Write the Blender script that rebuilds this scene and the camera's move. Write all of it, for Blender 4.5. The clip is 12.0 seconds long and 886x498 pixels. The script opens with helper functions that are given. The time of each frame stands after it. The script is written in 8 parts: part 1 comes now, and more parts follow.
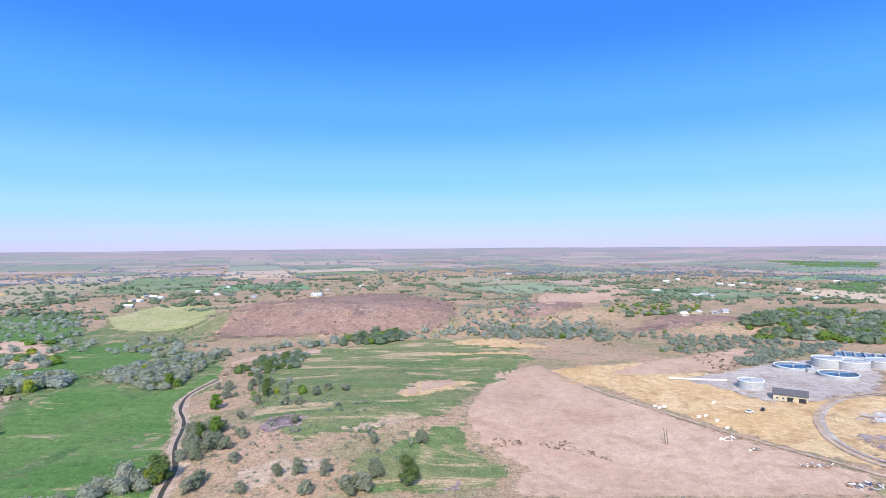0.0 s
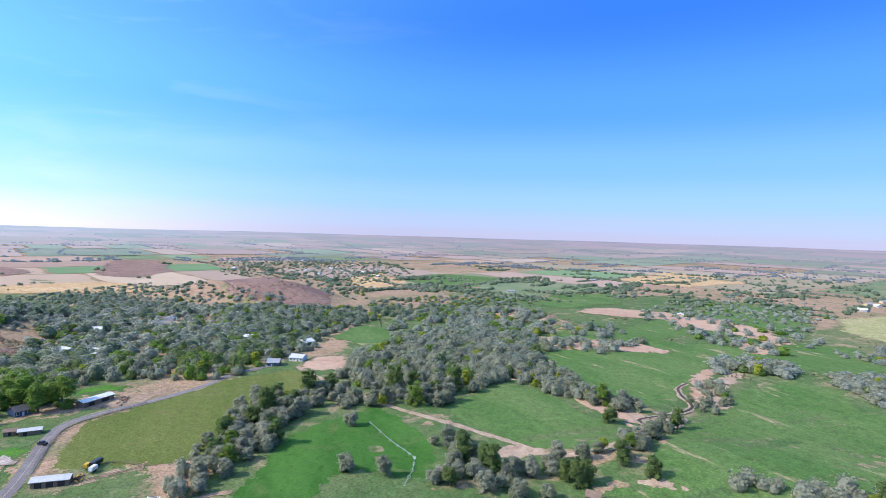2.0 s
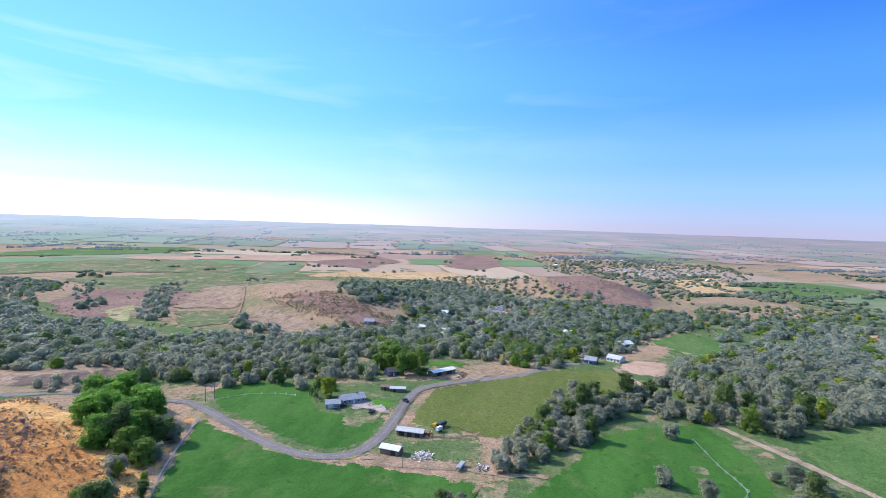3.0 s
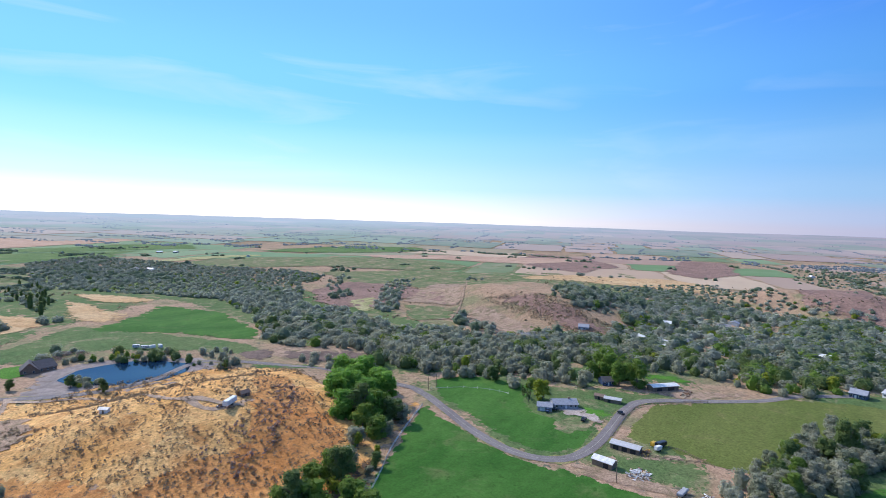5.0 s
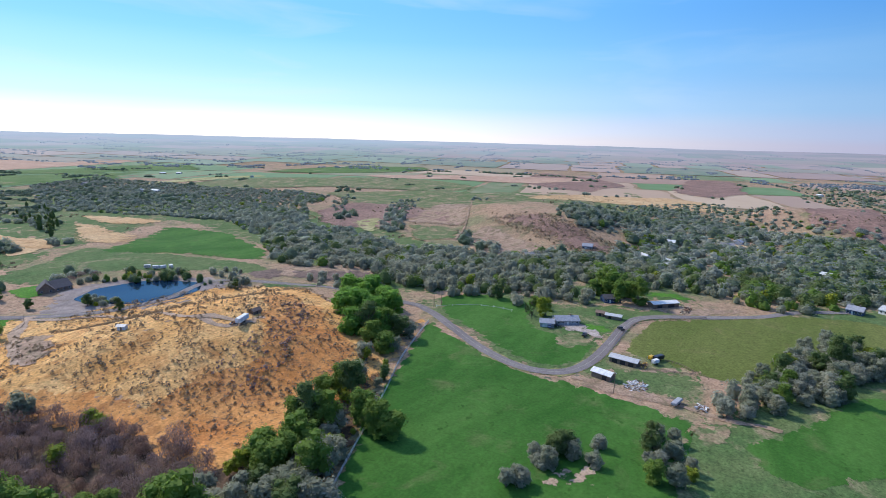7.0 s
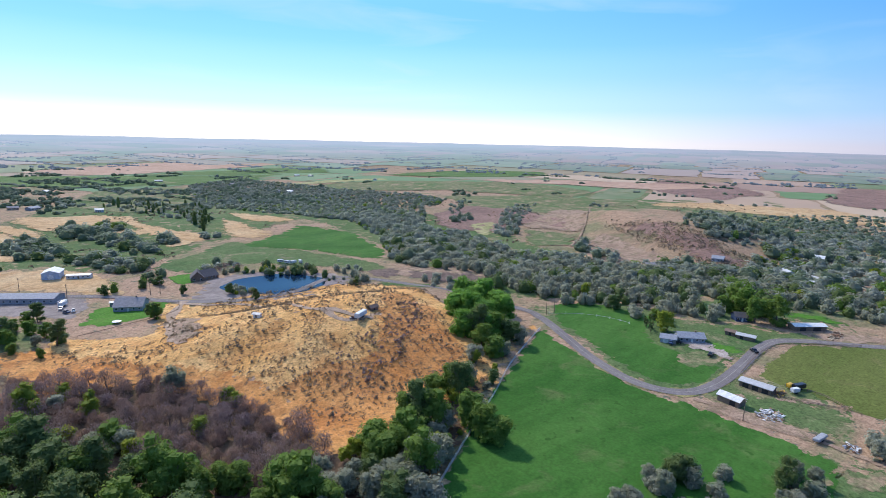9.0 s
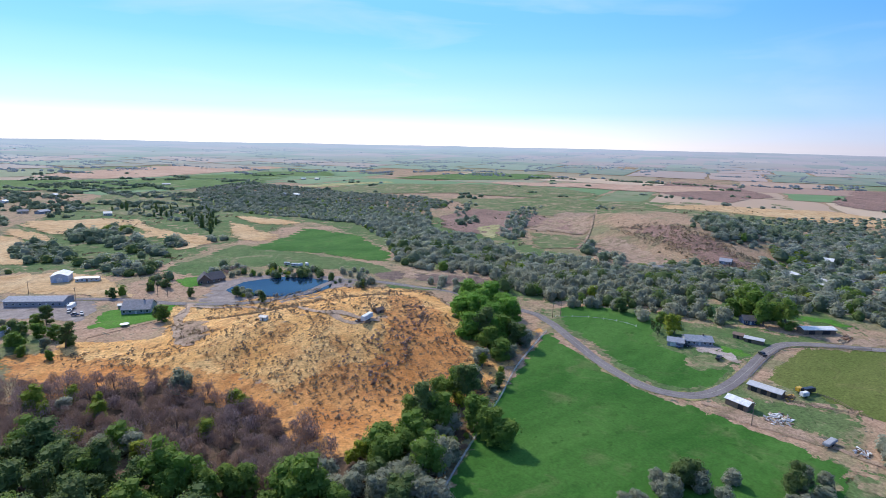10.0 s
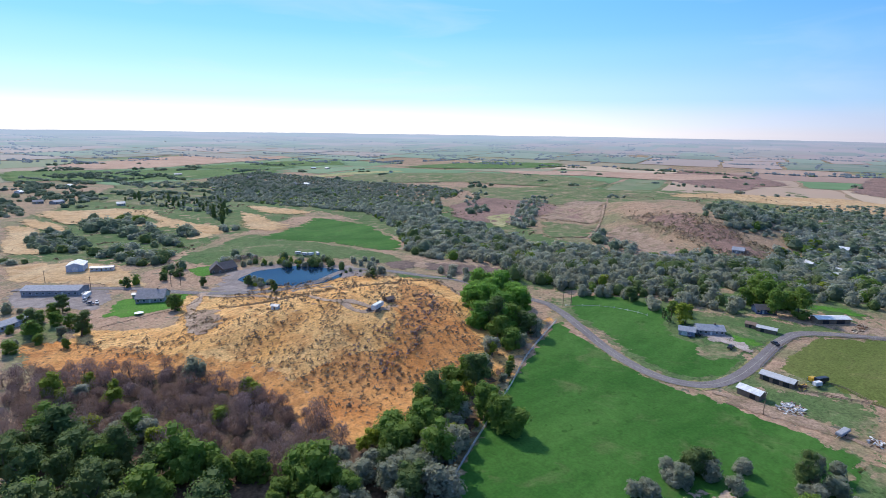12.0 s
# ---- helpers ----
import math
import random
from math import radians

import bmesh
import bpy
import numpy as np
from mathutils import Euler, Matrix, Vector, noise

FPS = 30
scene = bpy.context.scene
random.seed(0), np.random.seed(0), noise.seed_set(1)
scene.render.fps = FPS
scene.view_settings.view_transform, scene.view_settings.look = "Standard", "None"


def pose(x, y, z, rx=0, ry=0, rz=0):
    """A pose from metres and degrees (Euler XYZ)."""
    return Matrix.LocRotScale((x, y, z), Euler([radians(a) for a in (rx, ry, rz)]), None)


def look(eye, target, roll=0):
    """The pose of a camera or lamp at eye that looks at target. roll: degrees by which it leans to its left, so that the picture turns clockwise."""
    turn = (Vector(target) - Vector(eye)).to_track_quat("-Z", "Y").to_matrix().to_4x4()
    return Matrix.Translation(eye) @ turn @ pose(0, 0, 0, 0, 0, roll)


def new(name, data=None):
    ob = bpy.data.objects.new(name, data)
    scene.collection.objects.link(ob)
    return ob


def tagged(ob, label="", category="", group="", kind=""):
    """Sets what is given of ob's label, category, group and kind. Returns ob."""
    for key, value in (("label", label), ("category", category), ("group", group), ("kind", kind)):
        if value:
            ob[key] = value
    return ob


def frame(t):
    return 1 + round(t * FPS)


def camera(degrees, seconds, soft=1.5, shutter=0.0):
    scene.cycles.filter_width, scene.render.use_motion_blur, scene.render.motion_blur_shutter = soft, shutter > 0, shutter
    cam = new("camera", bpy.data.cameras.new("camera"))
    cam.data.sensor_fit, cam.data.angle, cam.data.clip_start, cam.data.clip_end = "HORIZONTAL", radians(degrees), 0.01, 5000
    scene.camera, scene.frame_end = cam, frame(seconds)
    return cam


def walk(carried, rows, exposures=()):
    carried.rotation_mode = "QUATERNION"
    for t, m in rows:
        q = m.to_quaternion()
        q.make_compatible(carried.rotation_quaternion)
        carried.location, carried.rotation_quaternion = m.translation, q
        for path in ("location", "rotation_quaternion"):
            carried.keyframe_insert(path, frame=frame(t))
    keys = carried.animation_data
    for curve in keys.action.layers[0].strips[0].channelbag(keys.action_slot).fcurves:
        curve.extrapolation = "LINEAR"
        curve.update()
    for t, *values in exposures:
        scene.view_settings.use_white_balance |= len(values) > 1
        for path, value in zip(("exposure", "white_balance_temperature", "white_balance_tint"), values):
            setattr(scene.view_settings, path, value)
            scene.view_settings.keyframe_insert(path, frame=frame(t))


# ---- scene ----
import itertools
from mathutils.geometry import delaunay_2d_cdt

# camera: a drone that hovers 100 m over the pasture and turns
cam = camera(78.41, 12.0, soft=0.6)
walk(cam, [(t, pose(x, y, z, 90 + p, r, w)) for t, x, y, z, w, p, r in (
    (0, 0, 0, 100, 0.000, -0.424, 0.432), (0.3, 0, 0, 100, 3.920, -0.340, 0.350), (0.5, 0, 0, 100, 11.562, -0.454, 0.029),
    (0.7, 0, 0, 100, 20.200, -0.500, -0.200), (1, 0, 0, 100, 32.176, -0.712, -0.689), (1.5, 0, 0, 100, 51.157, -1.147, -1.263),
    (2, 0, 0, 100, 68.083, -1.623, -1.644), (2.5, 0, 0, 100, 84.283, -2.183, -1.806), (3, 0, 0, 100, 100.938, -2.698, -1.767),
    (3.5, 0, 0, 100, 107.508, -2.830, -1.648), (3.6, 0, 0, 100, 110.400, -2.920, -1.650), (3.7, 0, 0, 100, 113.791, -2.998, -1.658),
    (4, 0, 0, 100, 119.600, -3.030, -1.700), (4.4, 0, 0, 100, 122.400, -3.050, -1.760), (5.3, 0, 0, 100, 123.510, -3.050, -1.825),
    (5.5, 0, 0, 100, 123.630, -3.004, -1.806), (5.9, 0, 0, 100, 123.660, -4.700, -1.700), (6, 0, 0, 100, 123.667, -8.451, -1.613),
    (6.1, 0, 0, 100, 123.700, -11.200, -1.620), (6.5, 0, 0, 100, 123.801, -11.655, -1.649), (7, 0, 0, 100, 123.860, -11.518, -1.536),
    (7.5, 0, 0, 100, 126.533, -11.461, -1.438), (7.7, 0, 0, 100, 128.687, -11.444, -1.428), (8, 0, 0, 100, 131.600, -11.430, -1.400),
    (8.5, 0, 0, 100, 134.900, -11.380, -1.330), (9.3, 0, 0, 100, 136.193, -11.317, -1.255), (9.5, 0, 0, 100, 136.326, -11.237, -1.198),
    (10, 0, 0, 100, 136.632, -11.081, -1.154), (10.5, 0, 0, 100, 136.893, -10.992, -1.097), (11, 0, 0, 100, 137.141, -10.915, -1.006),
    (11.5, 0, 0, 100, 137.420, -10.812, -0.960), (11.9, 0, 0, 100, 137.560, -10.780, -0.900), (12, 0, 0, 100, 137.650, -12.238, -0.845),
)], exposures=((0, 0.38), (1.5, 0.34), (2, 0.27), (2.5, 0.26), (3, 0.18), (3.5, 0.1), (5.5, -0.16), (6.5, -0.24), (7.5, -0.16), (9.5, -0.14), (12, -0.2)))

# sky and sun
SUN_AZ, SUN_EL = 173.0, 39.0     # degrees, counted from +y towards -x
world = bpy.data.worlds.new("world")
scene.world = world
world.use_nodes = True
wn, wl = world.node_tree.nodes, world.node_tree.links
sky = wn.new("ShaderNodeTexSky")
sky.sky_type, sky.sun_disc = "NISHITA", False
sky.sun_elevation, sky.sun_rotation = radians(SUN_EL), radians(-SUN_AZ)
sky.air_density, sky.dust_density, sky.ozone_density, sky.altitude = 1.0, 0.25, 3.0, 900
# the haze of a dry day: deep blue above, paling to lilac at the horizon
coord = wn.new("ShaderNodeTexCoord")
part_xyz = wn.new("ShaderNodeSeparateXYZ")
ramp = wn.new("ShaderNodeValToRGB")
ramp.color_ramp.interpolation = "EASE"
stops = ((0.0, (0.43, 0.45, 0.70)), (0.02, (0.39, 0.49, 0.79)), (0.06, (0.29, 0.52, 0.86)), (0.12, (0.19, 0.46, 0.87)), (0.22, (0.085, 0.33, 0.84)), (0.37, (0.030, 0.19, 0.80)), (0.55, (0.05, 0.19, 0.68)), (1.0, (0.17, 0.28, 0.62)))
ramp.color_ramp.elements[0].color, ramp.color_ramp.elements[1].color = (*stops[0][1], 1), (*stops[-1][1], 1)
for k, c in stops[1:-1]:
    ramp.color_ramp.elements.new(k).color = (*c, 1)
wl.new(coord.outputs["Generated"], part_xyz.inputs[0])
wl.new(part_xyz.outputs["Z"], ramp.inputs[0])
dim = wn.new("ShaderNodeMix")
dim.data_type, dim.blend_type = "RGBA", "MULTIPLY"
dim.inputs[0].default_value, dim.inputs[7].default_value = 1.0, (0.105, 0.115, 0.135, 1)
wl.new(sky.outputs[0], dim.inputs[6])
both = wn.new("ShaderNodeMix")
both.data_type = "RGBA"
both.inputs[0].default_value = 0.9
wl.new(dim.outputs[2], both.inputs[6])
wl.new(ramp.outputs[0], both.inputs[7])
# the broad pale glow of the sky round the sun
a, e = radians(SUN_AZ), radians(SUN_EL)
near_sun = wn.new("ShaderNodeVectorMath")
near_sun.operation = "DOT_PRODUCT"
near_sun.inputs[1].default_value = (-math.sin(a) * math.cos(e), math.cos(a) * math.cos(e), math.sin(e))
wl.new(coord.outputs["Generated"], near_sun.inputs[0])
glow = wn.new("ShaderNodeMapRange")
glow.interpolation_type = "SMOOTHERSTEP"
for k, q in zip((1, 2, 3, 4), (-0.22, 1.05, 0.0, 0.98)):
    glow.inputs[k].default_value = q
wl.new(near_sun.outputs["Value"], glow.inputs[0])
pale = wn.new("ShaderNodeMix")
pale.data_type, pale.blend_type = "RGBA", "ADD"
glow_ramp = wn.new("ShaderNodeValToRGB")
glow_ramp.color_ramp.elements[0].color, glow_ramp.color_ramp.elements[1].color = (1.15, 1.05, 0.75, 1), (0.4, 0.55, 0.7, 1)
for k, c in ((0.055, (0.48, 0.62, 0.72)), (0.16, (0.17, 0.40, 0.60)), (0.42, (0.16, 0.37, 0.58)), (0.65, (0.45, 0.6, 0.75))):
    glow_ramp.color_ramp.elements.new(k).color = (*c, 1)
wl.new(part_xyz.outputs["Z"], glow_ramp.inputs[0])
wl.new(glow_ramp.outputs[0], pale.inputs[7])
wl.new(glow.outputs[0], pale.inputs[0])
wl.new(both.outputs[2], pale.inputs[6])
# thin wisps of cirrus
wisp_map = wn.new("ShaderNodeMapping")
wisp_map.inputs["Rotation"].default_value, wisp_map.inputs["Scale"].default_value = (0.12, 0.05, 0.4), (1.2, 2.2, 11)
wl.new(coord.outputs["Generated"], wisp_map.inputs[0])
wisp = wn.new("ShaderNodeTexNoise")
wisp.inputs["Scale"].default_value, wisp.inputs["Detail"].default_value, wisp.inputs["Distortion"].default_value = 1.6, 7, 0.7
wl.new(wisp_map.outputs[0], wisp.inputs["Vector"])
thin = wn.new("ShaderNodeMapRange")
for k, q in zip((1, 2, 3, 4), (0.55, 0.85, 0.0, 0.5)):
    thin.inputs[k].default_value = q
wl.new(wisp.outputs[0], thin.inputs[0])
veil = wn.new("ShaderNodeMath")
veil.operation = "MULTIPLY"
wl.new(thin.outputs[0], veil.inputs[0])
wl.new(glow.outputs[0], veil.inputs[1])
cirrus = wn.new("ShaderNodeMix")
cirrus.data_type = "RGBA"
cirrus.inputs[7].default_value = (0.85, 0.97, 1.05, 1)
wl.new(veil.outputs[0], cirrus.inputs[0])
wl.new(pale.outputs[2], cirrus.inputs[6])
wl.new(cirrus.outputs[2], wn["Background"].inputs[0])
wn["Background"].inputs[1].default_value = 1.08
sun = new("sun", bpy.data.lights.new("sun", "SUN"))
sun.data.energy, sun.data.angle, sun.data.color = 4.6, radians(0.5), (1.0, 0.925, 0.85)
sun.matrix_world = look((-math.sin(a) * math.cos(e) * 300, math.cos(a) * math.cos(e) * 300, math.sin(e) * 300), (0, 0, 0))


# the lie of the land
HILLS = (  # x, y, half length, half width, turn, height, flat top share
    (-142, -232, 118, 84, 168, 17, 0.0),
    (-125, 745, 215, 170, 0, 27, 0.45),
    (-835, 40, 150, 120, 70, 24, 0.3),
    (-610, -255, 175, 130, 60, 22, 0.3),
    (-560, 330, 90, 45, 30, 9, 0.2),
    (170, 760, 190, 90, 10, 15, 0.3),
    (330, 640, 150, 70, -20, 12, 0.3),
    (-160, 205, 95, 60, 60, 5, 0.1),
    (-40, 330, 150, 110, 90, 6, 0.2),
)
def smooth(v):
    v = np.clip(v, 0, 1)
    return v * v * (3 - 2 * v)


def land(x, y):
    """Height of the ground at x, y (numbers or arrays)."""
    x, y = np.asarray(x, float), np.asarray(y, float)
    r = np.hypot(x, y)
    z = 1.1 * np.sin(x / 61 + 1.3 * np.sin(y / 83)) * np.sin(y / 57 + 0.9 * np.sin(x / 71)) + 0.35 * np.sin(x / 17 + y / 23) * np.sin(y / 19 - x / 31) * (1 - smooth((r - 600) / 400))
    z = z + 2.5 * np.sin(x / 260 + 2) * np.sin(y / 310 + 0.6) * smooth((r - 500) / 500)
    for cx, cy, a, b, turn, top, flat in HILLS:
        c, s = math.cos(math.radians(turn)), math.sin(math.radians(turn))
        u, v = ((x - cx) * c + (y - cy) * s) / a, ((y - cy) * c - (x - cx) * s) / b
        d = np.hypot(u, v) * (1 + 0.10 * np.sin(3 * np.arctan2(v, u) + cx) + 0.05 * np.sin(7 * np.arctan2(v, u) + cy))
        rough = 1 + 0.02 * np.sin(x / 7.3 + y / 9.1) * np.sin(y / 6.7 - x / 11.9)
        z = z + top * rough * smooth((1 - d) / (1 - flat))
    return z + 69 * np.clip((r - 1500) / 3400, 0, 1) ** 2


# ---- materials ----
def blend(nt, fac, a, b):
    m = nt.nodes.new("ShaderNodeMix")
    m.data_type = "RGBA"
    for sock, v in ((m.inputs[0], fac), (m.inputs[6], a), (m.inputs[7], b)):
        if hasattr(v, "is_output"):
            nt.links.new(v, sock)
        else:
            sock.default_value = (*v, 1) if isinstance(v, tuple) else v
    return m.outputs[2]


def span(nt, v, lo, hi, to0=0.0, to1=1.0):
    m = nt.nodes.new("ShaderNodeMapRange")
    for k, q in zip((1, 2, 3, 4), (lo, hi, to0, to1)):
        m.inputs[k].default_value = q
    nt.links.new(v, m.inputs[0])
    return m.outputs[0]


def grain(nt, where, scale, detail=4.0, rough=0.6, warp=0.0, stretch=None):
    n = nt.nodes.new("ShaderNodeTexNoise")
    n.inputs["Scale"].default_value, n.inputs["Detail"].default_value = scale, detail
    n.inputs["Roughness"].default_value, n.inputs["Distortion"].default_value = rough, warp
    if stretch:
        m = nt.nodes.new("ShaderNodeMapping")
        m.inputs["Rotation"].default_value = (0, 0, radians(stretch[0]))
        m.inputs["Scale"].default_value = (stretch[1], stretch[2], 1)
        nt.links.new(where, m.inputs[0])
        where = m.outputs[0]
    nt.links.new(where, n.inputs["Vector"])
    return n.outputs[0]


def base(name, rough=0.9, spec=0.2):
    mat = bpy.data.materials.new(name)
    mat.use_nodes = True
    nt = mat.node_tree
    sh = nt.nodes["Principled BSDF"]
    sh.inputs["Roughness"].default_value = rough
    sh.inputs["Specular IOR Level"].default_value = spec
    return mat, nt, sh


def relief(nt, sh, height, strength, dist):
    b = nt.nodes.new("ShaderNodeBump")
    b.inputs["Strength"].default_value, b.inputs["Distance"].default_value = strength, dist
    nt.links.new(height, b.inputs["Height"])
    nt.links.new(b.outputs[0], sh.inputs["Normal"])


def earth(name, c1, c2, c3, big=0.02, mid=0.12, fine=1.2, patch=(0.52, 0.66), bump=0.25, streak=None, dots=None, speck=0.42, mottle=0.26, bands=None):
    """Ground cover: two tones in broad patches, a third in blotches, grain over all; dots: colour and threshold of small tufts."""
    mat, nt, sh = base(name, 0.95, 0.1)
    where = nt.nodes.new("ShaderNodeNewGeometry").outputs["Position"]
    g1 = grain(nt, where, big, 5, 0.6, 0.6, streak)
    g2 = grain(nt, where, mid, 6, 0.65, 0.8, bands)
    g3 = grain(nt, where, fine, 4, 0.7)
    col = blend(nt, span(nt, g1, 0.38, 0.62), c1, c2)
    col = blend(nt, span(nt, g2, *patch), col, c3)
    if dots:
        g4 = grain(nt, where, dots[2], 3, 0.7)
        col = blend(nt, span(nt, g4, dots[1], dots[1] + 0.05), col, dots[0])
    k = nt.nodes.new("ShaderNodeMix")
    k.data_type, k.blend_type = "RGBA", "MULTIPLY"
    k.inputs[0].default_value = 1.0
    nt.links.new(col, k.inputs[6])
    tone = span(nt, g3, 0.28, 0.72, 1 - speck, 1 + speck)
    lump = span(nt, grain(nt, where, 0.21, 4, 0.75, 0.4), 0.3, 0.7, 1 - mottle, 1 + mottle)
    both_tones = nt.nodes.new("ShaderNodeMath")
    both_tones.operation = "MULTIPLY"
    nt.links.new(tone, both_tones.inputs[0])
    nt.links.new(lump, both_tones.inputs[1])
    nt.links.new(both_tones.outputs[0], k.inputs[7])
    nt.links.new(k.outputs[2], sh.inputs["Base Color"])
    relief(nt, sh, g3, bump, 0.6)
    # the cover thins out in tufts towards its edge
    at = nt.nodes.new("ShaderNodeAttribute")
    at.attribute_name = "cover"
    tuft = nt.nodes.new("ShaderNodeMath")
    tuft.operation = "GREATER_THAN"
    nt.links.new(at.outputs["Fac"], tuft.inputs[0])
    nt.links.new(span(nt, grain(nt, where, 0.16, 7, 0.7), 0.32, 0.68, 0.02, 0.98), tuft.inputs[1])
    clear = nt.nodes.new("ShaderNodeBsdfTransparent")
    mix = nt.nodes.new("ShaderNodeMixShader")
    nt.links.new(tuft.outputs[0], mix.inputs[0])
    nt.links.new(clear.outputs[0], mix.inputs[1])
    nt.links.new(sh.outputs[0], mix.inputs[2])
    nt.links.new(mix.outputs[0], nt.nodes["Material Output"].inputs[0])
    return mat


def cover(me, values=1.0):
    """How fully each corner of a ground mesh is covered, 0 to 1."""
    at = me.attributes.new("cover", "FLOAT", "POINT")
    at.data.foreach_set("value", np.broadcast_to(np.asarray(values, np.float32), (len(me.vertices),)).copy())


def leafy(name, c1, c2, c3, glow=0.25):
    """Leaves: tone changes from plant to plant and from leaf clump to leaf clump; some light passes through."""
    mat, nt, sh = base(name, 0.75, 0.25)
    geo = nt.nodes.new("ShaderNodeNewGeometry")
    info = nt.nodes.new("ShaderNodeObjectInfo")
    wide = grain(nt, geo.outputs["Position"], 0.09, 2, 0.5)
    col = blend(nt, geo.outputs["Random Per Island"], c1, c2)
    add = nt.nodes.new("ShaderNodeMath")
    add.operation = "ADD"
    nt.links.new(info.outputs["Random"], add.inputs[0])
    nt.links.new(wide, add.inputs[1])
    col = blend(nt, span(nt, add.outputs[0], 0.5, 1.3, 0, 0.75), col, c3)
    nt.links.new(col, sh.inputs["Base Color"])
    tr = nt.nodes.new("ShaderNodeBsdfTranslucent")
    nt.links.new(col, tr.inputs[0])
    mix = nt.nodes.new("ShaderNodeMixShader")
    mix.inputs[0].default_value = glow
    nt.links.new(sh.outputs[0], mix.inputs[1])
    nt.links.new(tr.outputs[0], mix.inputs[2])
    nt.links.new(mix.outputs[0], nt.nodes["Material Output"].inputs[0])
    return mat


def plain(name, col, rough=0.7, metal=0.0, spread=0.25, scale=0.8, spec=0.4, bump=0.1):
    """Made surfaces: one colour with stains and a fine grain, a little different from thing to thing."""
    mat, nt, sh = base(name, rough, spec)
    sh.inputs["Metallic"].default_value = metal
    geo = nt.nodes.new("ShaderNodeNewGeometry")
    g = grain(nt, geo.outputs["Position"], scale, 6, 0.7)
    g2 = grain(nt, geo.outputs["Position"], scale * 12, 3, 0.7)
    dark = tuple(c * (1 - spread) for c in col)
    lite = tuple(min(0.9, c * (1 + spread * 0.5)) for c in col)
    c = blend(nt, span(nt, g, 0.35, 0.65), dark, lite)
    c = blend(nt, span(nt, g2, 0.45, 0.75, 0, 0.35), c, dark)
    nt.links.new(c, sh.inputs["Base Color"])
    if bump:
        relief(nt, sh, g2, bump, 0.05)
    return mat


M = {}
M["dry"] = earth("dry rangeland", (0.37, 0.238, 0.157), (0.295, 0.205, 0.125), (0.205, 0.182, 0.095), 0.006, 0.02, 0.8, (0.49, 0.63), 0.35, dots=((0.13, 0.13, 0.09), 0.60, 0.22))
M["pasture"] = earth("irrigated pasture", (0.076, 0.145, 0.038), (0.112, 0.170, 0.054), (0.30, 0.24, 0.14), 0.02, 0.034, 0.9, (0.60, 0.66), 0.3, streak=(20, 0.5, 1.4), bands=(0, 0.4, 1.7))
M["lush"] = earth("lush pasture", (0.033, 0.106, 0.016), (0.061, 0.148, 0.028), (0.10, 0.138, 0.044), 0.028, 0.05, 0.9, (0.56, 0.74), 0.3, streak=(60, 0.5, 1.5), dots=((0.035, 0.10, 0.016), 0.62, 0.16), speck=0.22, mottle=0.13)
M["lawn"] = earth("watered lawn", (0.06, 0.17, 0.02), (0.09, 0.21, 0.03), (0.11, 0.19, 0.04), 0.05, 0.1, 1.2, (0.56, 0.74), 0.2, mottle=0.12)
M["olive"] = earth("cut hay field", (0.105, 0.130, 0.031), (0.135, 0.150, 0.042), (0.165, 0.155, 0.058), 0.015, 0.05, 0.9, (0.56, 0.75), 0.2, streak=(35, 0.3, 2.0), mottle=0.14)
M["thin"] = earth("thin grass", (0.10, 0.148, 0.053), (0.16, 0.165, 0.078), (0.31, 0.225, 0.14), 0.02, 0.055, 0.8, (0.50, 0.64), 0.3, dots=((0.09, 0.13, 0.05), 0.62, 0.4))
M["pale"] = earth("pale stubble", (0.30, 0.29, 0.12), (0.38, 0.33, 0.17), (0.22, 0.24, 0.09), 0.012, 0.04, 0.6, (0.5, 0.7), 0.15)
M["bare"] = earth("bare pinkish soil", (0.415, 0.265, 0.182), (0.465, 0.313, 0.222), (0.34, 0.207, 0.138), 0.012, 0.04, 0.9, (0.5, 0.7), 0.2, dots=((0.27, 0.19, 0.13), 0.67, 0.35), speck=0.2, mottle=0.16)
M["straw"] = earth("pale straw", (0.48, 0.305, 0.15), (0.53, 0.37, 0.205), (0.38, 0.225, 0.105), 0.018, 0.06, 0.9, (0.5, 0.68), 0.3, dots=((0.30, 0.21, 0.11), 0.63, 0.4), speck=0.25)
M["gold"] = earth("golden dry grass", (0.60, 0.312, 0.10), (0.66, 0.405, 0.165), (0.46, 0.22, 0.075), 0.03, 0.09, 0.9, (0.48, 0.68), 0.5, dots=((0.20, 0.12, 0.06), 0.58, 0.5))
M["rust"] = earth("rusty dry grass slope", (0.50, 0.205, 0.06), (0.58, 0.29, 0.10), (0.36, 0.15, 0.055), 0.03, 0.1, 1.0, (0.5, 0.7), 0.4, dots=((0.16, 0.10, 0.055), 0.57, 0.5))
M["mesa"] = earth("rocky mesa slope", (0.225, 0.138, 0.108), (0.28, 0.174, 0.136), (0.14, 0.092, 0.082), 0.02, 0.06, 0.5, (0.54, 0.68), 0.6, dots=((0.13, 0.12, 0.08), 0.60, 0.3))
M["outcrop"] = earth("purple grey broken rock", (0.25, 0.18, 0.175), (0.33, 0.24, 0.22), (0.12, 0.085, 0.09), 0.05, 0.16, 0.7, (0.46, 0.57), 0.8)
# brown litter, darkened so its colour holds the gully's deep shade
M["litter"] = earth("leaf litter with gully shade painted in", (0.10, 0.066, 0.045), (0.14, 0.09, 0.058), (0.06, 0.05, 0.03), 0.05, 0.16, 1.0, (0.5, 0.62), 0.6)
M["crust"] = earth("pale dried crust", (0.52, 0.47, 0.43), (0.42, 0.35, 0.32), (0.30, 0.20, 0.14), 0.05, 0.10, 0.7, (0.52, 0.58), 0.5)
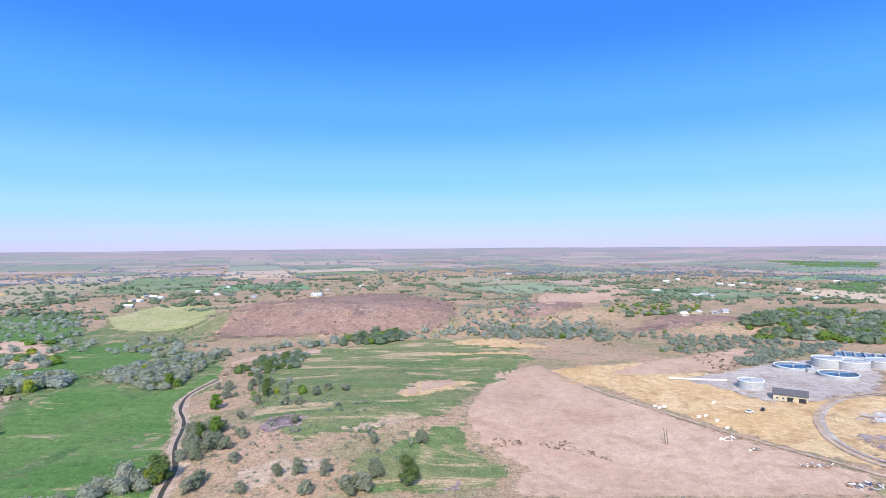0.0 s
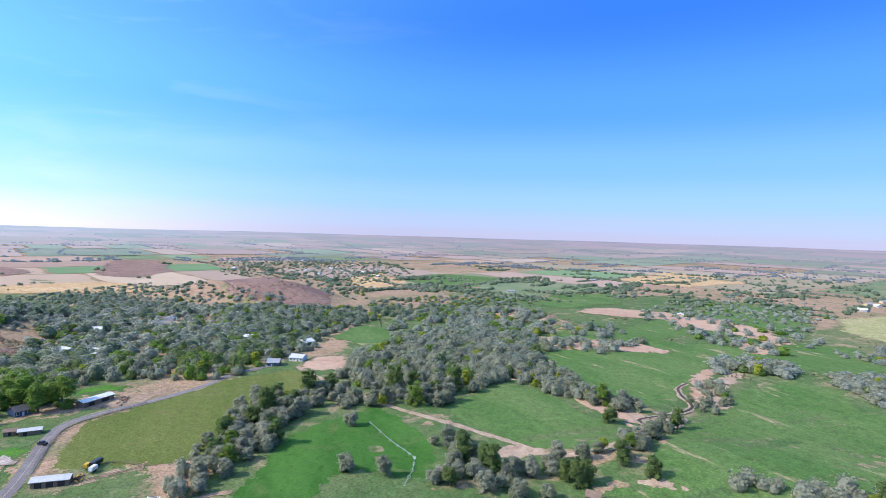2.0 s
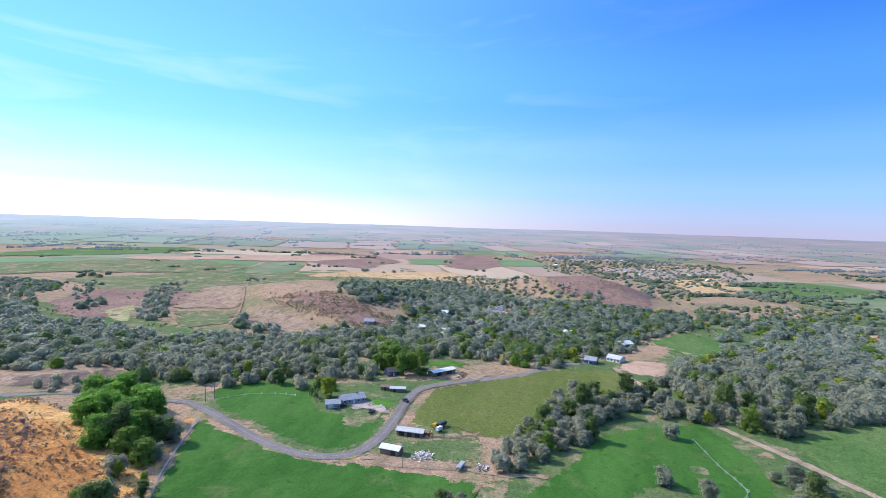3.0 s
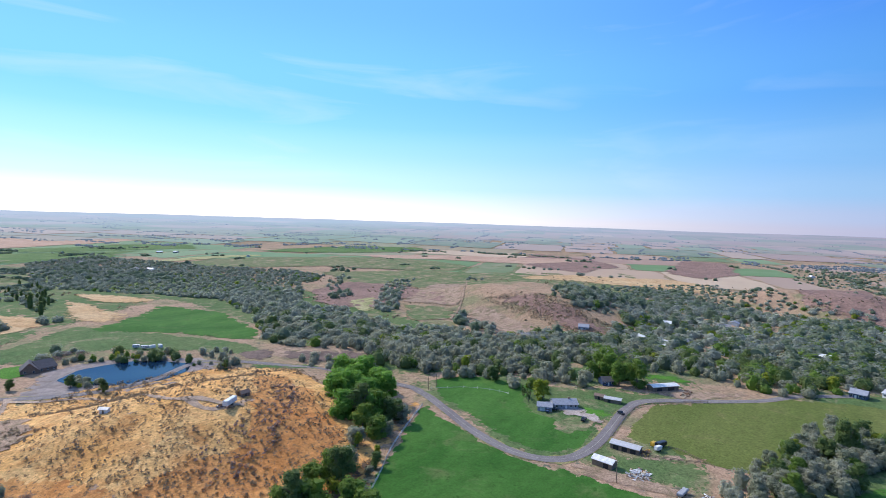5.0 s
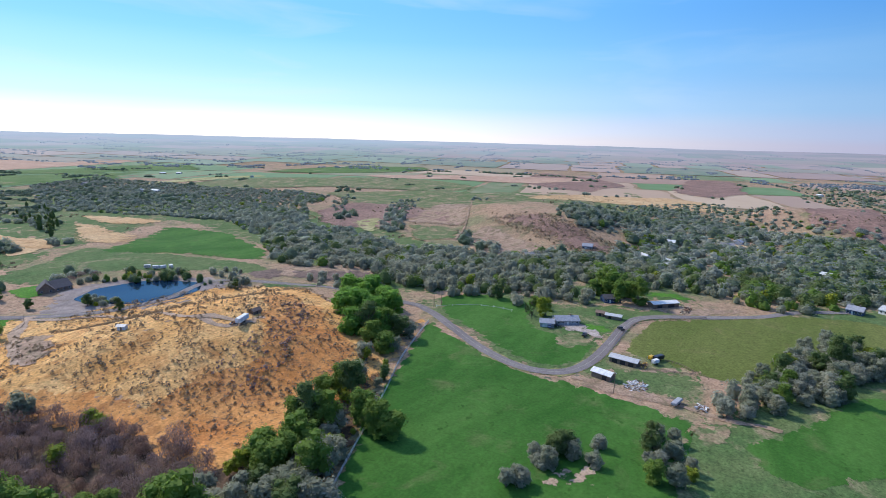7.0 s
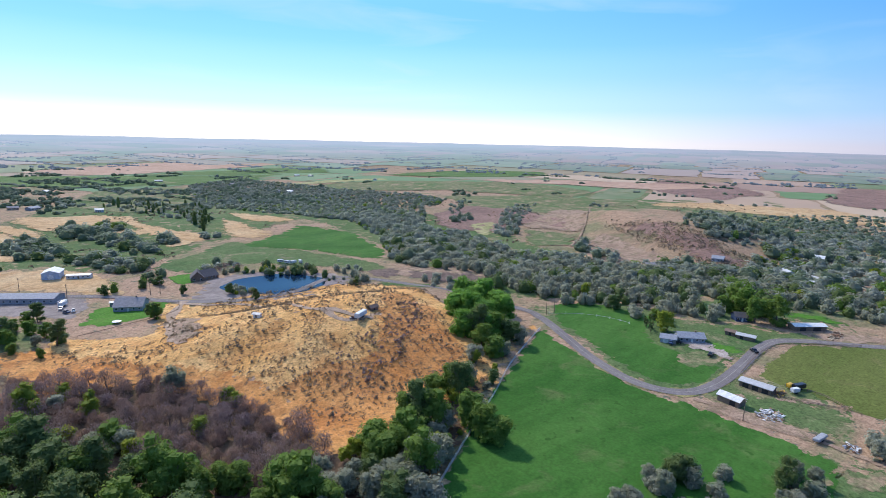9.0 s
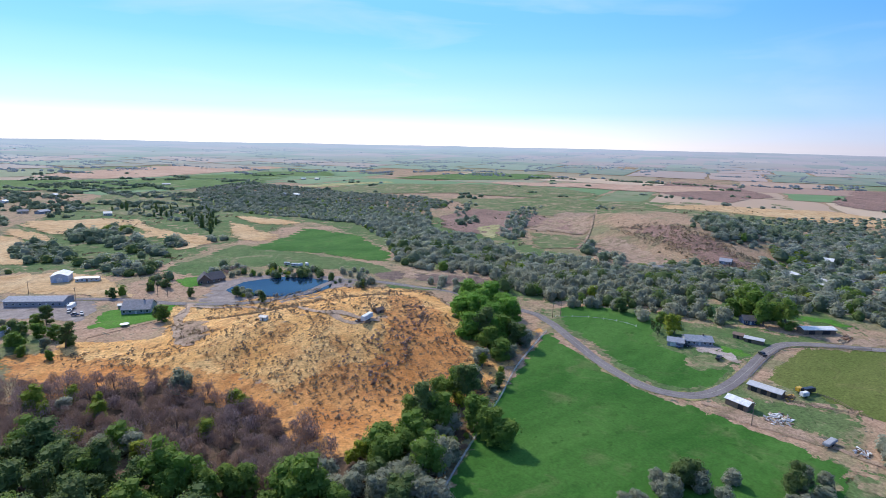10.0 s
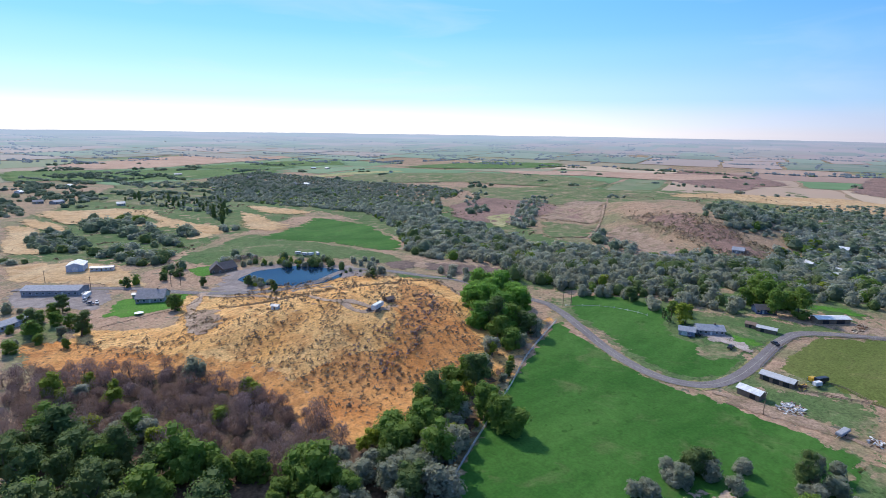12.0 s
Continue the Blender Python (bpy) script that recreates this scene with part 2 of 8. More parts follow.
M["sludge"] = earth("dark dried sludge", (0.24, 0.185, 0.18), (0.30, 0.23, 0.22), (0.33, 0.22, 0.13), 0.04, 0.09, 0.7, (0.52, 0.6), 0.5, streak=(30, 0.3, 2.0))
M["litter_yard"] = earth("trampled brown farmyard dirt", (0.29, 0.195, 0.135), (0.36, 0.25, 0.175), (0.20, 0.155, 0.09), 0.05, 0.15, 1.2, (0.48, 0.64), 0.3)
M["gravel"] = earth("grey gravel", (0.34, 0.275, 0.24), (0.41, 0.345, 0.30), (0.27, 0.205, 0.16), 0.03, 0.12, 1.5, (0.5, 0.7), 0.15)
M["bank"] = earth("purplish grey pond gravel", (0.235, 0.195, 0.18), (0.285, 0.24, 0.215), (0.20, 0.16, 0.135), 0.03, 0.12, 1.5, (0.5, 0.7), 0.15, speck=0.25)
M["corral"] = earth("dark trampled corral soil", (0.15, 0.105, 0.085), (0.19, 0.135, 0.11), (0.11, 0.08, 0.065), 0.05, 0.15, 1.2, (0.48, 0.64), 0.3)
M["track"] = earth("dirt track", (0.36, 0.255, 0.18), (0.42, 0.31, 0.225), (0.29, 0.205, 0.13), 0.05, 0.2, 1.5, (0.5, 0.7), 0.2)
M["asphalt"] = earth("worn grey asphalt", (0.185, 0.16, 0.155), (0.22, 0.195, 0.185), (0.155, 0.135, 0.13), 0.05, 0.3, 3.0, (0.52, 0.7), 0.05, mottle=0.08)
M["verge"] = earth("weedy verge", (0.22, 0.21, 0.08), (0.32, 0.26, 0.12), (0.13, 0.17, 0.05), 0.05, 0.12, 1.2, (0.5, 0.66), 0.3)
M["patchy"] = earth("green slope streaked with dry grass", (0.10, 0.147, 0.053), (0.175, 0.175, 0.08), (0.37, 0.27, 0.16), 0.03, 0.03, 0.9, (0.54, 0.60), 0.35, streak=(-20, 0.35, 2.2), bands=(0, 0.45, 1.4), dots=((0.30, 0.22, 0.13), 0.62, 0.10))
M["weedy"] = earth("weedy green grass", (0.074, 0.13, 0.042), (0.115, 0.15, 0.058), (0.25, 0.20, 0.12), 0.02, 0.045, 0.9, (0.54, 0.68), 0.35, dots=((0.06, 0.10, 0.03), 0.61, 0.35))
M["line"] = plain("faded road paint", (0.40, 0.37, 0.30), 0.8)
M["white"] = plain("white paint", (0.74, 0.73, 0.70), 0.6)


# ---- helpers for building ----
def mesh(name, verts, faces, material=None, parent=None, label="", shade=False):
    me = bpy.data.meshes.new(name)
    me.from_pydata([tuple(map(float, v)) for v in verts], [], [tuple(map(int, f)) for f in faces])
    if shade:
        me.shade_smooth()
    if material:
        me.materials.append(material)
    ob = new(name, me)
    if parent:
        ob.parent = parent
    if label:
        ob["label"] = label
    return ob


def arrays(name, verts, quads, material):
    """A mesh from arrays of corners and quads."""
    me = bpy.data.meshes.new(name)
    n = len(quads)
    me.vertices.add(len(verts))
    me.vertices.foreach_set("co", np.ascontiguousarray(verts, np.float32).ravel())
    me.loops.add(4 * n)
    me.loops.foreach_set("vertex_index", np.ascontiguousarray(quads, np.int32).ravel())
    me.polygons.add(n)
    me.polygons.foreach_set("loop_start", np.arange(0, 4 * n, 4, dtype=np.int32))
    me.update(calc_edges=True)
    me.materials.append(material)
    return me


def inside(x, y, outline):
    x, y = np.asarray(x, float), np.asarray(y, float)
    res = np.zeros(x.shape, bool)
    for (x0, y0), (x1, y1) in zip(outline, outline[1:] + outline[:1]):
        if y0 != y1:
            res ^= ((y0 > y) != (y1 > y)) & (x < (x1 - x0) * (y - y0) / (y1 - y0) + x0)
    return res


def ragged(outline, step, wobble):
    """The outline with more corners, rounded a little and made uneven."""
    pts = []
    for (x0, y0), (x1, y1) in zip(outline, outline[1:] + outline[:1]):
        n = max(1, int(math.hypot(x1 - x0, y1 - y0) / step))
        pts += [(x0 + (x1 - x0) * i / n, y0 + (y1 - y0) * i / n) for i in range(n)]
    p = np.array(pts)
    for _ in range(2):
        p = (np.roll(p, 1, 0) + 2 * p + np.roll(p, -1, 0)) / 4
    res = []
    for x, y in p:
        v = noise.noise_vector(Vector((x / (6 * step), y / (6 * step), 3))) * wobble + noise.noise_vector(Vector((x / (1.7 * step), y / (1.7 * step), 7))) * wobble * 0.4
        res.append((x + v.x, y + v.y))
    return res


TENDED = []


def field(name, label, outline, material, lift=0.15, step=None, wobble=None, fringe=None):
    """A patch of ground cover that follows the land."""
    far = min(math.hypot(*p) for p in outline)
    tended = name in ("pasture_field", "hay_field", "lawn", "yard", "stubble_field", "bare_field", "dry_field")
    if tended:
        TENDED.append(outline)
    step = step or max(3.0, far / 70)
    edge = ragged(outline, step, step * (0.8 if tended else 1.7) if wobble is None else wobble)
    lift = 0.45 * lift + max(0, far - 350) * 0.0009
    xs, ys = [p[0] for p in edge], [p[1] for p in edge]
    gap = step * 1.6
    while (max(xs) - min(xs)) * (max(ys) - min(ys)) / gap ** 2 > 9000:
        gap *= 1.25
    gx, gy = np.meshgrid(np.arange(min(xs), max(xs), gap), np.arange(min(ys), max(ys), gap))
    gx, gy = gx.ravel() + (np.arange(gx.size) % 7) * 0.07, gy.ravel() + (np.arange(gx.size) % 5) * 0.09
    keep = inside(gx, gy, edge)
    pts = [Vector(p) for p in edge] + [Vector(p) for p in zip(gx[keep], gy[keep])]
    n = len(edge)
    v, _, f, *_ = delaunay_2d_cdt(pts, [], [list(range(n))], 1, 1e-3)
    z = land([p.x for p in v], [p.y for p in v]) + lift
    ob = mesh(name, [(p.x, p.y, q) for p, q in zip(v, z)], f, material, shade=True)
    fringe = fringe or (1.0 if wobble is not None and wobble < 1.5 else 2.0 + 0.004 * far if tended else 1.8 * gap)
    p = np.array([(q.x, q.y) for q in v])
    near = np.full(len(p), 1e9)
    a, b = np.array(edge), np.roll(np.array(edge), -1, 0)
    for k in range(0, len(p), 400):
        w = p[k:k + 400, None] - a[None]
        d = (b - a)[None]
        t = np.clip((w * d).sum(-1) / ((d * d).sum(-1) + 1e-9), 0, 1)
        near[k:k + 400] = np.linalg.norm(w - t[..., None] * d, axis=-1).min(1)
    cover(ob.data, np.clip(near / fringe, 0, 1))
    return tagged(ob, label, "field", kind="structure")


def curve_points(line, step):
    """Even points on a smooth curve through the line's points."""
    p = [np.array(q, float) for q in line]
    p = [2 * p[0] - p[1]] + p + [2 * p[-1] - p[-2]]
    out = []
    for a, b, c, d in zip(p, p[1:], p[2:], p[3:]):
        n = max(2, int(np.linalg.norm(c - b) / step))
        for i in range(n):
            t = i / n
            out.append(0.5 * (2 * b + (c - a) * t + (2 * a - 5 * b + 4 * c - d) * t * t + (3 * b - a - 3 * c + d) * t ** 3))
    return np.array(out + [p[-2]])


def strip(name, label, line, width, material, lift=0.2, step=4.0, category="road", crown=0.0, parent=None, shift=0.0, uneven=0.0):
    """A ribbon along a line on the land."""
    p = curve_points(line, step)
    t = np.gradient(p, axis=0)
    t /= np.linalg.norm(t, axis=1)[:, None] + 1e-9
    nrm = np.stack([-t[:, 1], t[:, 0]], 1)
    us = (-1, -0.5, 0, 0.5, 1)
    verts, faces = [], []
    for i, (q, m) in enumerate(zip(p, nrm)):
        w = width / 2 * (1 + uneven * noise.noise(Vector((q[0] / 9, q[1] / 9, 1))))
        for u in us:
            x, y = q + m * (shift + u * w)
            verts.append((x, y, float(land(x, y)) + lift + crown * (1 - u * u)))
    k = len(us)
    for i in range(len(p) - 1):
        for j in range(k - 1):
            faces.append((i * k + j, i * k + j + 1, (i + 1) * k + j + 1, (i + 1) * k + j))
    ob = mesh(name, verts, faces, material, parent, shade=True)
    cover(ob.data, np.tile((0.3, 1, 1, 1, 0.3) if uneven > 0.1 else (1, 1, 1, 1, 1), len(p)))
    return ob if parent else tagged(ob, label, category, kind="structure")


# ---- ground: one sheet out to the horizon ----
rings = np.concatenate([[0.0], np.geomspace(25, 4960, 290)])
turns = np.radians(np.arange(0, 360, 0.8))
gx, gy = np.outer(rings[1:], np.cos(turns)), np.outer(rings[1:], np.sin(turns))
gz = land(gx, gy)
nt_, nr_ = len(turns), len(rings) - 1
verts = np.stack([gx.ravel(), gy.ravel(), gz.ravel()], 1)
i, j = np.meshgrid(np.arange(nr_ - 1), np.arange(nt_), indexing="ij")
jn = (j + 1) % nt_
quads = np.stack([i * nt_ + j, (i + 1) * nt_ + j, (i + 1) * nt_ + jn, i * nt_ + jn], -1).reshape(-1, 4)
me = arrays("ground", verts, quads, M["dry"])
me.shade_smooth()
cover(me)
ground = tagged(new("ground", me), "dry tan rangeland with sparse sagebrush and grass", "ground", kind="structure")
# the hollow middle of the rings, under the hovering drone
me = bpy.data.meshes.new("ground_below")
me.from_pydata([(0, 0, float(land(0, 0)))] + [tuple(v) for v in verts[:nt_]], [], [(0, 1 + k, 1 + (k + 1) % nt_) for k in range(nt_)])
me.materials.append(M["dry"])
cover(me)
tagged(new("ground_below", me), "dry rangeland below the hovering camera", "ground", kind="structure")

# ---- fields ----
field("valley_grass", "thin patchy grass of the valley floor", [(-325.2, -1.6), (-417.7, -2.1), (-439.8, 76.8), (-634, 154), (-806, 390), (-761, 722), (-568, 864), (-337, 536), (-201, 483), (-169.3, 446.8), (-174.5, 352.6), (-130.7, 259.8), (-110.3, 206.7), (-140, 130), (-170, 40), (-185, -30)], M["weedy"], lift=0.07, step=7)
field("valley_grass", "weedy grass of the valley floor", [(-131.9, -51.0), (-202.2, -48.6), (-208.7, -21.3), (-229.2, -12.2), (-328.6, 13.6), (-376.7, 47.2), (-330, 60), (-150, 60), (-120, -20)], M["weedy"], lift=0.075, step=6)
field("valley_grass", "dull green grass beside the river wood", [(-93.4, -415.1), (-219, -514), (-332, -592), (-308, -402), (-261.4, -274.7), (-267.1, -202.6), (-314.3, -170.7), (-318.0, -103.0), (-361.5, -42.3), (-519, -67), (-490, -166), (-437, -301), (-515, -479), (-518, -769), (-469, -1009), (-159, -1000), (-35, -703), (-21.3, -497.6)], M["weedy"], lift=0.06, step=8)
field("valley_grass", "dull grass of the valley floor", [(-170.3, 207.1), (-393, 480), (-443, 703), (-391, 928), (-251, 661), (-258, 557), (-179, 469), (-161.0, 380.3), (-151.3, 317.8), (-109.5, 215.1)], M["thin"], lift=0.07, step=6)
field("valley_grass", "weedy grass along the road", [(-262.2, -203.2), (-285.9, -194.5), (-321.3, -155.0), (-330.3, -107.5), (-345.8, -77.2), (-372.8, -44.1), (-340.5, -39.0), (-293.0, -68.0), (-255.3, -70.7), (-254.4, -25.3), (-210.1, -18.3), (-210.2, -48.6), (-217.7, -75.2), (-207.2, -84.3), (-208.6, -110.1), (-232.5, -153.2)], M["weedy"], lift=0.09, step=5)
field("bare_patch", "bare brown soil under the pasture trees", [(-131.3, -55.7), (-142.0, -55.0), (-151.9, -49.8), (-156.9, -40.6), (-152.0, -36.4), (-138.5, -44.7)], M["track"], lift=0.3)
field("bare_patch", "bare brown soil beside the pasture trees", [(-164.0, -35.5), (-194.1, -29.8), (-209.1, -17.1), (-200.9, -14.1), (-181.2, -23.5), (-160.0, -25.9)], M["thin"], lift=0.3)
field("dry_verge", "golden dry grass along the hill's foot", [(-80.9, -109.0), (-111.1, -126.6), (-158.6, -148.1), (-194.7, -161.7), (-230.7, -176.1), (-251.3, -179.9), (-242.9, -167.1), (-192.8, -146.1), (-138.6, -120.3), (-91.4, -96.8)], M["gold"], lift=0.1, wobble=1.5)
field("gully_floor", "brown litter darkened with painted shade under the gully wood", [(-4.9, -257.6), (-58.8, -231.8), (-80.7, -188.2), (-87.6, -139.4), (-133.4, -139.0), (-173.7, -145.3), (-187.9, -147.2), (-139.9, -121.5), (-96.0, -99.3), (-73.3, -79.2), (2.5, -147.0)], M["litter"], lift=0.7)
field("pasture_field", "lush deep green pasture beside the winding road", [(-141.6, -125.6), (-181.6, -144.0), (-241.1, -168.0), (-214.8, -115.7), (-208.7, -89.4), (-212.4, -75.2), (-210.7, -50.6), (-205.9, -21.4), (-187.8, -20.2), (-166.3, -22.3), (-155.3, -17.4), (-70.0, -92.1), (-91.1, -98.8)], M["lush"])
field("pasture_field", "green pasture crossed by a white irrigation line", [(-263.7, 25.6), (-282.8, 51.5), (-301.7, 81.0), (-275.7, 91.1), (-243.7, 96.1), (-215.4, 90.8), (-227.1, 96.5), (-201.7, 78.0), (-222.5, 48.9), (-179.0, 14.1), (-184.5, -2.3), (-204.5, -9.1), (-203.1, -3.1), (-238.4, 15.9)], M["lush"])
field("pasture_field", "bright green pasture inside the road bend", [(-282.6, -190.0), (-305.5, -169.6), (-307.0, -144.1), (-303.6, -127.0), (-280.2, -124.1), (-265.4, -114.0), (-262.5, -95.8), (-265.3, -78.9), (-238.3, -76.8), (-225.8, -83.1), (-218.5, -94.4), (-225.4, -114.0), (-241.3, -141.8), (-254.2, -168.2)], M["lush"], wobble=0.8)
field("lawn", "green lawn beside the farmhouse", [(-293.5, -100.3), (-291.7, -90.7), (-289.8, -76.5), (-274.9, -78.5), (-273.2, -89.4)], M["lawn"], wobble=0.5)
field("hay_field", "olive green cut hay field", [(-284.9, -67.7), (-318.4, -64.8), (-358.6, -22.4), (-382.1, 3.7), (-397.7, 45.5), (-367.7, 65.9), (-339.7, 69.2), (-307.3, 26.1), (-295.7, 6.5), (-250.7, -4.5), (-251.5, -30.4), (-260.7, -67.0)], M["olive"], wobble=0.8)
field("pasture_field", "green pasture among silvery thickets", [(-278.1, 116.2), (-299.6, 133.6), (-325.9, 175.4), (-300.8, 195.2), (-248.9, 193.1), (-222.4, 196.2), (-197.7, 182.2), (-202.2, 157.4), (-217.2, 135.3), (-234.5, 126.7), (-256.0, 119.0)], M["pasture"])
field("pasture_field", "wide green pasture beside the irrigation canal", [(-161.3, 134.4), (-175.0, 145.5), (-165.4, 162.7), (-184.2, 173.5), (-216.4, 220.9), (-231.9, 272.8), (-264.1, 326.2), (-267.7, 385.1), (-236.7, 393.7), (-205.2, 356.6), (-187.1, 394.1), (-184.4, 455.7), (-167.2, 407.4), (-174.1, 353.3), (-141.8, 282.8), (-124.1, 237.8), (-102.7, 186.7), (-126.7, 169.0), (-149.4, 155.2), (-164.0, 145.5)], M["pasture"])
field("pasture_field", "green pasture with dry patches", [(-369.4, 239.2), (-495, 334), (-473, 397), (-366, 428), (-289.1, 319.0), (-264.4, 274.7), (-245.0, 239.5), (-295.8, 229.0), (-334.8, 227.0)], M["pasture"])
field("pasture_field", "small green field ringed by trees", [(-514, 89), (-584, 142), (-506, 177), (-445.9, 151.7), (-447.7, 113.2)], M["pasture"])
field("pasture_field", "distant green field", [(-696, 409), (-821, 541), (-807, 676), (-682, 598), (-624, 440)], M["pasture"])
field("pasture_field", "distant green field", [(-572, 615), (-618, 781), (-507, 729), (-420, 646), (-410, 541), (-515, 566)], M["pasture"])
field("pasture_field", "distant green field", [(-1167, 343), (-1259, 492), (-1151, 614), (-946, 458), (-1009, 363)], M["pasture"])
field("pasture_field", "green field", [(-686, 173), (-675, 265), (-588, 264), (-563, 221), (-607, 164)], M["thin"])
field("pasture_field", "green meadow below the mesa", [(-408, 396), (-383, 510), (-345, 581), (-278, 535), (-255, 456), (-307.7, 389.1), (-358, 363)], M["pasture"])
field("pasture_field", "green meadow", [(-467, 380), (-543, 520), (-505, 588), (-424, 536), (-431, 437), (-401, 353)], M["pasture"])
field("pasture_field", "thin patchy green grass on a slope", [(-133.3, 359.1), (-145.7, 429.0), (-125, 531), (9, 590), (81, 540), (77.6, 466.7), (30.9, 389.2), (11.8, 316.3), (-13.8, 286.1), (-52.3, 268.6), (-72.1, 259.1), (-90.1, 282.0)], M["patchy"], wobble=9)
field("grass_strip", "thin dry grass beside the bare field", [(-52.7, 222.0), (-38.7, 252.5), (-13.8, 284.5), (11.1, 298.4), (17.0, 257.3), (35.8, 239.8), (20.8, 215.3), (-50.7, 213.7)], M["patchy"], wobble=8)
field("stubble_field", "pale yellow stubble field", [(-479, 763), (-490, 937), (-370, 907), (-290, 662), (-344, 633), (-412, 657)], M["pale"])
field("bare_field", "bare pinkish tan field with faint tracks", [(9.9, 298.5), (36.1, 421.2), (78.4, 452.0), (108.2, 353.1), (151.1, 282.1), (184.8, 226.7), (170.6, 211.5), (23.1, 215.1), (36.0, 241.4), (17.4, 263.8)], M["bare"])
field("dry_field", "golden dry grass beside the treatment plant", [(80.8, 432.2), (163.8, 456.4), (209.7, 407.0), (192.7, 366.7), (217.9, 340.4), (292.2, 358.3), (189.8, 232.8), (152.9, 285.4), (114.6, 361.4)], M["straw"])
field("yard", "grey gravel yard of the treatment plant", [(165.7, 393.2), (227.2, 423.8), (280, 459), (394, 483), (295.4, 362.3), (228.6, 335.3), (201.2, 336.2), (191.3, 364.0)], M["gravel"], lift=0.45, wobble=1.0)
field("pasture_field", "distant green field", [(869, 1273), (1121, 1374), (847, 1038), (779, 1108)], M["pasture"])
field("pasture_field", "distant green field", [(1491, 2578), (1847, 2265), (1544, 1892), (1337, 2020)], M["pasture"])
field("dry_field", "golden dry grass on the hill", [(-24.3, -292.5), (-40.9, -317.1), (-72.4, -279.5), (-97.6, -316.1), (-141.6, -324.7), (-207.2, -314.2), (-236.9, -275.4), (-213.6, -204.0), (-205.2, -175.2), (-184.5, -148.3), (-143.6, -132.6), (-117.0, -129.1), (-94.7, -138.2), (-93.6, -165.5), (-81.1, -206.1), (-53.0, -234.1)], M["gold"], lift=0.2, wobble=4)
field("dry_slope", "rusty dry grass on the steep hillside", [(-178, -232.8), (-209, -244.8), (-199.1, -208.9), (-177.4, -168.2), (-148.7, -133), (-123.8, -128.8), (-99.4, -130.3), (-81.3, -132.9), (-81.2, -148.3), (-86.6, -176.6), (-91.4, -192.9), (-104.2, -190.4), (-123.6, -185.9), (-138.4, -185.4), (-151, -197.5)], M["rust"], lift=0.35, wobble=6, fringe=1.5)
field("dry_slope", "rusty reeds beside the bare thicket", [(-9.9, -262.3), (-13.8, -310.5), (-37.8, -297.4), (-66.6, -242.6), (-85.3, -215.8), (-100.6, -173.2), (-91.9, -140.7), (-57.6, -168.4), (-6.1, -213.4)], M["rust"], lift=0.27, wobble=5)
field("pasture_field", "bright green field behind the pond", [(-208, -483), (-318, -568), (-338, -476), (-297.4, -378.3), (-268.3, -354.3), (-249.9, -408.3)], M["lush"])
field("pasture_field", "dull green pasture behind the pond", [(-114.1, -436.0), (-212, -511), (-249.9, -408.3), (-267.3, -349.2), (-246.4, -311.5), (-230.7, -344.5), (-183.5, -401.6), (-136.5, -393.9)], M["weedy"], lift=0.1)
field("pasture_field", "wide distant green field", [(-72, -1237), (-90, -1502), (-328, -1406), (-727, -1349), (-471, -1147), (-316, -1118)], M["pasture"])
field("pasture_field", "green field", [(-140, -891), (-241, -1011), (-352, -957), (-279, -784), (-188, -769)], M["thin"])
field("pasture_field", "small green square field", [(-472, -453), (-522, -440), (-437, -372), (-433, -386)], M["pale"], lift=0.7)
field("pasture_field", "small green square field", [(-501, -387), (-520, -317), (-461, -287), (-418, -315)], M["thin"], lift=0.7)
field("pasture_field", "green upland pasture", [(-671, -709), (-858, -598), (-829, -435), (-637, -442), (-591, -551)], M["thin"])
field("bare_field", "bare tan hillside", [(-419.5, -252.8), (-516, -303), (-524, -285), (-489, -214), (-457.4, -157.8), (-405.5, -184.4)], M["litter_yard"], lift=0.7)
field("bare_field", "bare tan upland field", [(-508, -395), (-703, -479), (-733, -424), (-525, -312)], M["litter_yard"], lift=0.7)
field("rocky_slope", "dark rocky slope", [(-263, 580), (-283, 746), (-231, 729), (16, 985), (28, 676), (9, 608), (-119, 583)], M["mesa"], lift=0.4, wobble=10)
field("rocky_slope", "brown rocky hillside", [(-760, -4), (-828, -5), (-864, 64), (-797, 107), (-709, 135), (-711, 68)], M["mesa"], lift=0.15, wobble=10)
field("rocky_slope", "brown brushy hillside", [(-540, -304), (-564, -250), (-534, -188), (-509, -128), (-461.1, -154.8), (-501, -220)], M["mesa"], lift=0.9, wobble=10)
field("lawn", "bright green watered lawn", [(-50.2, -326.8), (-66.4, -357.8), (-81.8, -355.8), (-107.5, -340.9), (-98.9, -322.3), (-83.6, -317.8), (-55.8, -317.9)], M["lawn"], wobble=0.5)
field("lawn", "dull green lawn", [(-7.0, -288.2), (-9.3, -321.2), (-23.7, -334.1), (-36.5, -339.7), (-37.7, -306.9), (-19.0, -289.7)], M["thin"], wobble=0.5)
field("yard", "gravel yard with parked vehicles", [(-15.5, -415.1), (-43.8, -412.7), (-70.0, -386.6), (-67.8, -361.7), (-51.6, -337.2), (-40.7, -350.8), (-13.3, -381.7)], M["bank"], wobble=0.6)
field("yard", "pale dirt yard", [(-17.7, -446.4), (-21.3, -497.6), (-60.1, -481.6), (-87.1, -450.9), (-92.8, -395.7), (-71.7, -394.7), (-38.8, -420.5)], M["straw"], wobble=0.8)
field("yard", "grey gravel bank round the pond", [(-107.6, -331.6), (-139.1, -379.3), (-181.6, -378.2), (-225.1, -336.3), (-209.0, -298.6), (-162.2, -293.0), (-128.7, -316.5)], M["bank"], lift=0.12, wobble=0.6)
